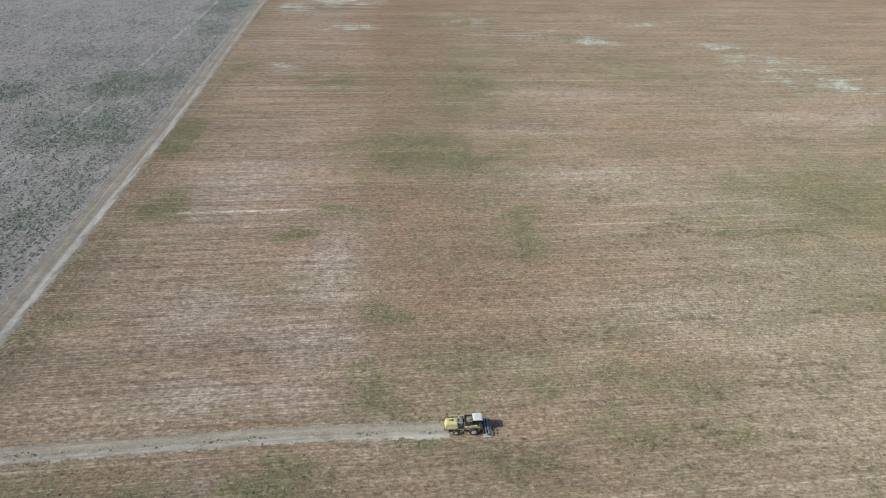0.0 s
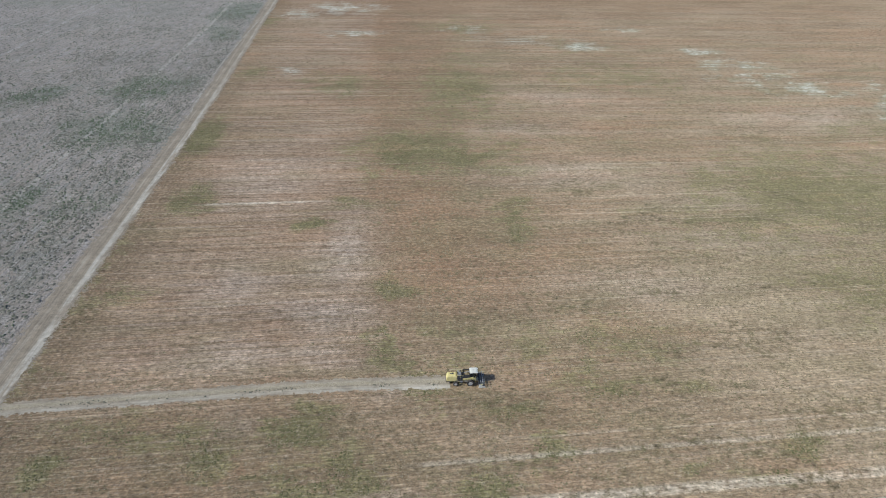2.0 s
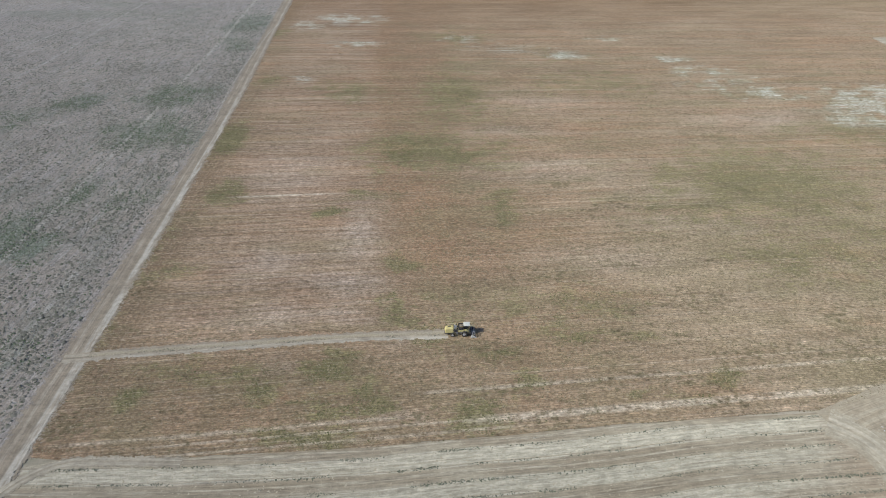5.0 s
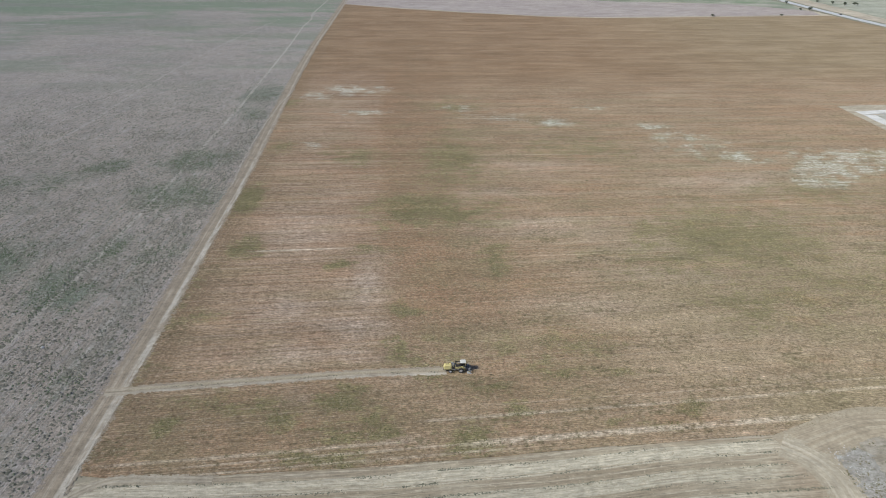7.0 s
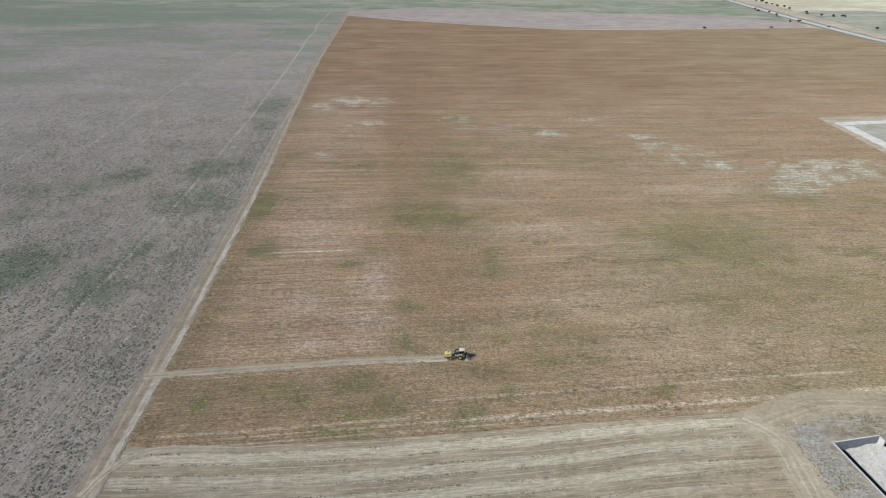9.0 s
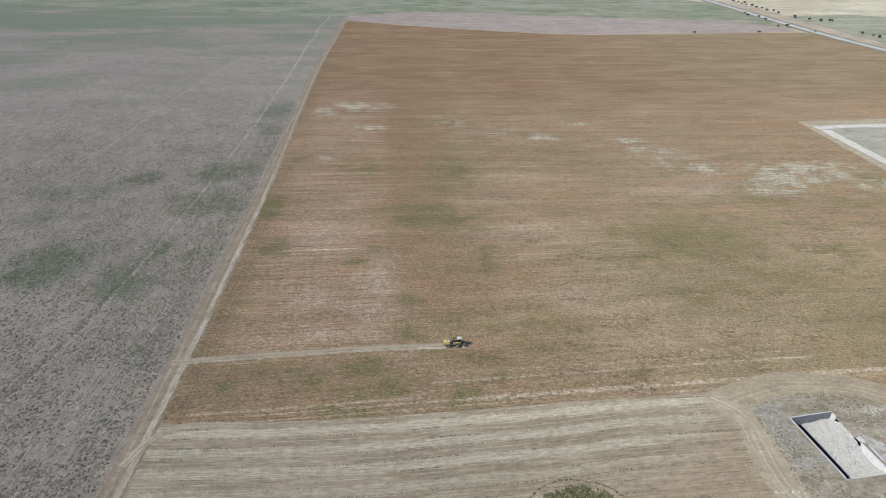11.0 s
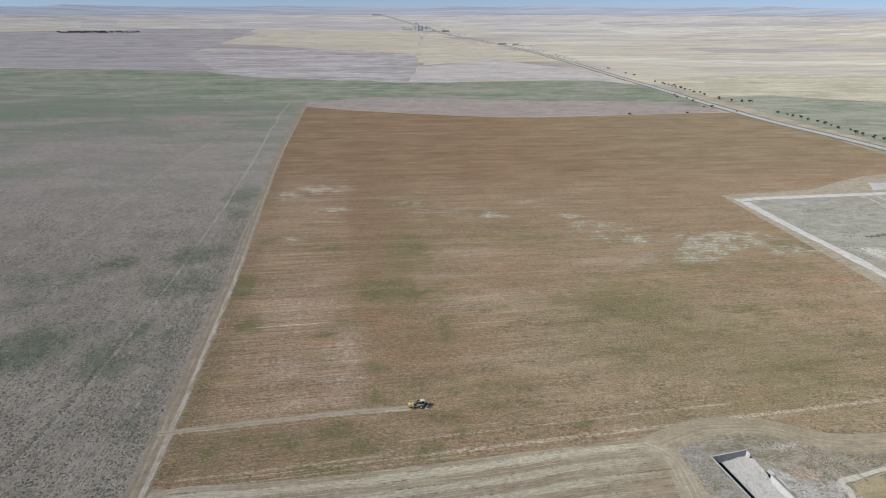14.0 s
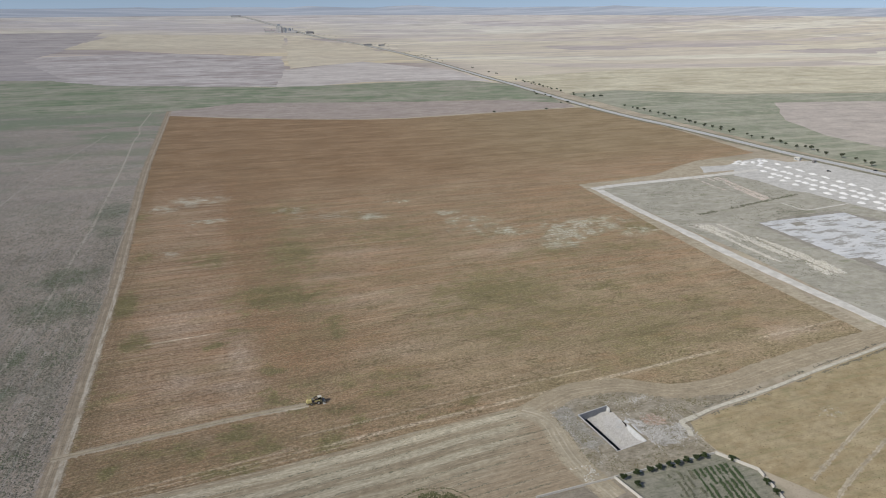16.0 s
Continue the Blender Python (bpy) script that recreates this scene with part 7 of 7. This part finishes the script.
# worn concrete floor of the yard, slab by slab
s = Shade("worn_slab")
p = s.pos()
a = s.noise(s.scaled(p, (22, 7, 9), -4), 1, 5, 0.72)
b = s.noise(s.scaled(p, (5, 2, 2)), 1, 4, 0.7)
c = s.mix(s.each(), (0.56, 0.57, 0.575), (0.66, 0.665, 0.66))
c = s.mix(s.mul(s.span(a, 0.5, 0.57), 0.9), c, (0.33, 0.32, 0.29))
c = s.mix(s.mul(s.span(b, 0.55, 0.75), 0.4), c, (0.36, 0.345, 0.31))
SLAB_MAT = s.end(c, 0.85, b, 0.03)
slab_floor = tagged(sheet("slab_floor", ragged([(403, 236), (443, 246), (500, 247), (520, 208), (560, 130), (560, 60), (420, 60), (412, 120), (413, 146), (404, 182)], 6, 1.0, 2), 10, 0.05, land_material("slab_bed", (0.30, 0.28, 0.24), (0.37, 0.345, 0.30), (0.25, 0.24, 0.18), 10, 0.7)),
                    "large worn floor of pale concrete slabs", "concrete floor", kind="structure")
shapes = []
for k in range(4):
    bm = bmesh.new()
    w, l = 11.9, 8.9
    box(bm, (w, l, 0.2), (0, 0, 0), bevel=0.04)
    me = bpy.data.meshes.new("slab")
    bm.to_mesh(me)
    bm.free()
    me.materials.append(SLAB_MAT)
    shapes.append(me)
fl = random.Random(5)
turn = -3.0
for i in range(14):
    for j in range(22):
        x, y = 401 + 12 * i + 0.35 * j, 244 - 9 * j + 0.15 * i
        if fl.random() < 0.03 or not inside(np.array([x]), np.array([y]), [(405, 238), (443, 244), (498, 244), (514, 208), (556, 130), (556, 64), (424, 64), (418, 120), (417, 146), (408, 182)])[0]:
            continue
        ob = new("slab", shapes[fl.randrange(4)])
        ob.parent = slab_floor
        ob.matrix_world = pose(x, y, 0.06 + fl.uniform(-0.03, 0.03), 0, 0, turn + fl.uniform(-0.4, 0.4))

x, y, k = scatter(17000, 346, 392, 120, 252, 91)
lane = vnoise(x * 0.8 + 0.25 * y * 0.2, y * 0.03, 2.6, 3)
keep = (k < 0.95 * step01(lane, 0.42, 0.68) * step01(fbm(x, y, 12, 4), 0.3, 0.5)) & inside(x, y, [(350, 250), (372, 246), (389, 150), (386, 128), (368, 130), (353, 170)])
rubble("stone_rows", x[keep], y[keep], np.full(keep.sum(), 0.05), (0.3, 0.95), TAN_RUBBLE, "rows of pale tan stones beside the concrete path", "stones", 92)
m = land_material("pale_pad_soil", (0.45, 0.42, 0.36), (0.53, 0.50, 0.43), (0.38, 0.34, 0.28), 12, 0.7)
tagged(sheet("pale_pad", ragged([(341, 250), (356, 253), (376, 247), (374, 226), (356, 222), (346, 236)], 4, 1.5, 2), 6, 0.05, m), "pale bare pad beside the path", "pad", kind="structure")
x, y, k = scatter(8000, 440, 482, 285, 392, 93)
lane = vnoise(x * 0.9 - 0.06 * y, y * 0.05, 3, 5)
keep = (k < 0.8 * step01(lane, 0.45, 0.68) * step01(fbm(x, y, 10, 2), 0.3, 0.55)) & inside(x, y, [(448, 390), (484, 394), (480, 303), (458, 292), (449, 336)])
rubble("foundation_rubble", x[keep], y[keep], np.full(keep.sum(), 0.05), (0.3, 1.1), FOUNDATION, "pinkish rubble of old foundations in the lot", "rubble", 94)
tr = np.random.default_rng(95)
t = tr.random(1500)
dx = 372 + 146 * t
dy = np.interp(dx, [372, 403, 437, 471, 518], [274, 279, 287, 294, 304]) + tr.normal(0, 1.0, 1500)
keep = tr.random(1500) < 0.5 * step01(vnoise(dx, dy * 0, 8, 2), 0.2, 0.6)
tagged(tufts("ditch_shrubs", dx[keep], dy[keep], (0.3, 0.8), (0.5, 1.2), SHRUB_TONES, 5, 0.02, 96), "line of dark shrubs along a ditch in the lot", "shrubs")
x, y, k = scatter(26000, 332, 560, 60, 400, 97)
keep = (k < 0.5 * step01(fbm(x, y, 22, 3), 0.48, 0.66)) & inside(x, y, [(346, 62), (344, 182), (336, 247), (333, 372), (432, 385), (500, 388), (508, 357), (522, 306), (540, 229), (552, 120), (552, 62)]) & ~inside(x, y, [(403, 240), (500, 248), (560, 130), (560, 60), (418, 60), (404, 182)])
gx, gy, gk = scatter(9000, 408, 498, 218, 282, 99)
near_green = gk < 0.8 * np.exp(-((gx - 453) / 30) ** 2 - ((gy - 250) / 18) ** 2) * step01(fbm(gx, gy, 8, 2), 0.35, 0.6)
x, y, keep = np.concatenate([x, gx]), np.concatenate([y, gy]), np.concatenate([keep, near_green])
tagged(tufts("lot_grass", x[keep], y[keep], (0.2, 0.5), (0.4, 1.0), SHRUB_TONES, 3, 0.02, 98), "thin grey-green grass on the lot", "grass")
path_strip("path_5", [(471, 281), (473, 268), (476, 257), (500, 259), (531, 262)], 1.6, 0.12, PALE_CONCRETE, "thin pale kerb line in the lot", 4)


# ---- buildings, vehicles, trees along the road ----
WHITE_WALL = plain_material("white_render", (0.62, 0.615, 0.60), 0.8, 0, 0.08, 4.0, 0.25, (0.42, 0.39, 0.35))
BLUE_GREY = plain_material("blue_grey_sheet", (0.33, 0.37, 0.41), 0.5, 0.3, 0.1, 6.0)
ROOF_GREY = plain_material("grey_roof", (0.27, 0.26, 0.25), 0.7, 0, 0.15, 3.0)
DARK_PANE = plain_material("window_pane", (0.05, 0.06, 0.07), 0.15)


def shed(x, y, length, depth, tall, turn, label, roof=None, wall=None):
    z = float(lie(x, y))
    top = tagged(new("building"), label, "building")
    top.matrix_world = pose(x, y, z, 0, 0, turn)
    b = bmesh.new()
    box(b, (length, depth, tall + 0.6), (0, 0, tall / 2 - 0.3))
    part("wall", b, wall or WHITE_WALL, top)
    b = bmesh.new()
    slab(b, [(-depth / 2 - 0.4, tall - 0.1), (-depth / 2 - 0.4, tall + 0.1), (0, tall + depth * 0.22), (depth / 2 + 0.4, tall + 0.1), (depth / 2 + 0.4, tall - 0.1)], -length / 2 - 0.4, length / 2 + 0.4)
    bmesh.ops.rotate(b, cent=(0, 0, 0), matrix=Matrix.Rotation(radians(90), 3, "Z"), verts=b.verts)
    part("roof", b, roof or ROOF_GREY, top)
    for k in range(max(1, int(length / 4))):
        b = bmesh.new()
        box(b, (1.2, 0.08, 1.2), (-length / 2 + 2 + 4 * k, -depth / 2 - 0.02, tall * 0.55))
        part("window", b, DARK_PANE, top)
    b = bmesh.new()
    box(b, (1.1, 0.08, 2.1), (0.4, -depth / 2 - 0.03, 1.05))
    part("door", b, BLUE_GREY, top)
    return top


def grain_elevator(x, y, turn):
    z = float(lie(x, y))
    top = tagged(new("grain_elevator"), "tall white and blue-grey grain elevator on the far plain", "grain elevator")
    top.matrix_world = pose(x, y, z, 0, 0, turn)
    b = bmesh.new()
    box(b, (26, 20, 34), (-20, 0, 16), bevel=0.3)
    part("tower", b, WHITE_WALL, top, "white elevator tower")
    b = bmesh.new()
    box(b, (14, 12, 7), (-20, 0, 36), bevel=0.2)
    part("head_house", b, BLUE_GREY, top)
    for k in range(5):
        b = bmesh.new()
        rod(b, (2 + 11 * k, 0, -1), (2 + 11 * k, 0, 21), 5.2, 20)
        rod(b, (2 + 11 * k, 0, 21), (2 + 11 * k, 0, 24), 5.3, 20, 0.6)
        part("silo", b, BLUE_GREY if k % 2 else WHITE_WALL, top, "round storage silo")
    for i in range(3):
        for j in range(5):
            b = bmesh.new()
            box(b, (2.5, 0.3, 2.0), (-29 + 8 * i, -10.05, 5 + 6 * j))
            part("window", b, DARK_PANE, top)
    b = bmesh.new()
    box(b, (50, 18, 9), (46, -24, 4), bevel=0.2)
    part("store", b, WHITE_WALL, top, "low white store")
    return top


grain_elevator(205, 3370, -12)
shed(140, 3385, 50, 14, 6, -10, "low white shed by the grain elevator")
shed(330, 3300, 40, 14, 7, 15, "long pale shed beside the far road")
shed(505, 2640, 36, 12, 5, 10, "pale farm building behind roadside trees")
shed(556, 2600, 24, 12, 5, 5, "small pale farm building by the road")
shed(-20, 4200, 60, 16, 8, 0, "pale shed at the end of the road")
shed(626, 424, 6.5, 4, 2.8, -75, "small white gatehouse of the gravel yard", CREAM)
shed(634, 407, 4, 3, 2.4, 10, "small dark hut at the yard gate", None, ROOF_GREY)


def car(x, y, turn, paint, label, z=0.1):
    top = tagged(new("car"), label, "car")
    top.matrix_world = pose(x, y, z, 0, 0, turn)
    b = bmesh.new()
    slab(b, [(-2.1, 0.35), (-2.15, 0.8), (-1.9, 0.95), (0.9, 0.95), (2.0, 0.8), (2.15, 0.55), (2.1, 0.35)], -0.85, 0.85, 0.06)
    part("body", b, paint, top)
    b = bmesh.new()
    slab(b, [(-1.8, 0.93), (-1.4, 1.42), (0.1, 1.45), (0.9, 0.93)], -0.74, 0.74, 0.06)
    part("cabin", b, DARK_PANE, top, "dark car windows")
    b = bmesh.new()
    box(b, (1.4, 1.3, 0.05), (-0.65, 0, 1.46), bevel=0.02)
    part("roof", b, paint, top)
    for wx in (-1.3, 1.35):
        for wy in (-0.78, 0.78):
            b = bmesh.new()
            rod(b, (wx, wy - 0.1, 0.32), (wx, wy + 0.1, 0.32), 0.32, 14)
            part("wheel", b, TYRE, top)
    return top


BLACK_PAINT = plain_material("black_car_paint", (0.03, 0.03, 0.035), 0.25)
car(615, 367, -20, BLACK_PAINT, "dark parked car on the gravel yard")
car(666, 352, 103, BLACK_PAINT, "dark car on the asphalt road", 0.47)
car(593, 1700, 92, CREAM, "white car far along the asphalt road", 0.47)
car(597, 889, 92, BLACK_PAINT, "dark car on the road by the field corner", 0.47)

road_trees = [tree(5.0, 3.2, LEAF_GREY, 21, 420, 0.42), tree(4.0, 2.6, LEAF_GREY, 22, 360, 0.4), tree(6.0, 3.8, LEAF_GREY, 23, 460, 0.45)]
for ob in road_trees:
    tagged(ob, "small dusty grey-green tree beside the main road", "tree", "roadside trees")
EAST_TREES = [(653, 860), (657, 839), (662, 810), (661, 791), (663, 753), (660, 718), (660, 680), (662, 669), (662, 648), (666, 633), (665, 613), (665, 594), (672, 556), (678, 542), (679, 525), (677, 498),
              (677, 479), (688, 476), (687, 465), (680, 435), (687, 418), (691, 389), (684, 373), (676, 570), (668, 702), (658, 826), (664, 771), (663, 738), (667, 690), (671, 656), (674, 624), (679, 603), (681, 512), (684, 452), (692, 402)]
FAR_TREES = [(626, 1638), (628, 1504), (639, 1469), (636, 1291), (633, 1233), (637, 1196), (643, 1120), (644, 1043), (650, 1006), (666, 999), (683, 994), (577, 1092), (580, 1044), (575, 1007), (560, 933), (572, 929),
             (630, 1320), (632, 1270), (634, 1215), (640, 1160), (568, 1060), (600, 2290), (560, 2460), (590, 2420), (540, 2570), (575, 2560), (610, 2550), (588, 2680), (612, 2040), (610, 2090), (606, 2130), (612, 1950), (608, 1880)]
MORE_TREES = [(504, 2644), (523, 2639), (541, 2661), (555, 2630), (579, 2651), (595, 2646), (573, 2254), (579, 2227), (582, 2127), (591, 2124), (592, 2051), (636, 1654), (636, 1471), (640, 1266), (642, 1241), (641, 1207),
              (636, 1175), (632, 1123), (638, 1091), (636, 1026), (662, 992), (675, 988), (348, 3279), (378, 3126), (336, 3429)]
tk = random.Random(4)
spots = EAST_TREES + FAR_TREES + MORE_TREES + [(300 + 22 * k, 3330 - 40 * k) for k in range(7)] + [(120 + 17 * k, 3500 + 20 * (k % 2)) for k in range(5)]
for k, (x, y) in enumerate(spots):
    place = pose(x, y, float(lie(x, y)), 0, 0, tk.uniform(0, 360))
    if k < 3:
        road_trees[k].matrix_world = place
    else:
        copy_thing(road_trees[tk.choice((0, 0, 1, 1, 2))], place)
for x, y in ((403, 874), (504, 877)):
    b = tree(2.6, 3.0, LEAF_GREY, int(x), 420, 0.4, "bush")
    tagged(b, "wide low bush on the far edge of the crop", "bush", "field edge bushes")
    b.matrix_world = pose(x, y, 0)

# the tree row far out on the plain, haze put into its leaf tones
ROW_A, ROW_B = (-1471, 3106), (-1145, 3179)
LEAF_HAZED = leaf_material("hazed_leaves", (0.13, 0.14, 0.11), (0.21, 0.215, 0.175))
FAR_ROW = [tree(7.5, 9.0, LEAF_HAZED, 61, 420, 1.0), tree(4.5, 8.0, LEAF_HAZED, 62, 360, 0.9)]
for ob in FAR_ROW:
    tagged(ob, "grey-green tree with leaves paled for haze, in a far row beyond the ploughed field", "tree", "far row of trees")
tk = random.Random(9)
for k in range(46):
    at = k / 25 if k < 26 else tk.choice((0.16, 0.32, 0.55)) + tk.uniform(-0.05, 0.05)
    x, y = ROW_A[0] + (ROW_B[0] - ROW_A[0]) * at, ROW_A[1] + (ROW_B[1] - ROW_A[1]) * at + tk.uniform(-12, 12)
    place = pose(x, y, float(lie(x, y)), 0, 0, tk.uniform(0, 360))
    if k < 2:
        FAR_ROW[k].matrix_world = place
    else:
        copy_thing(FAR_ROW[tk.choice((0, 1, 1))], place)
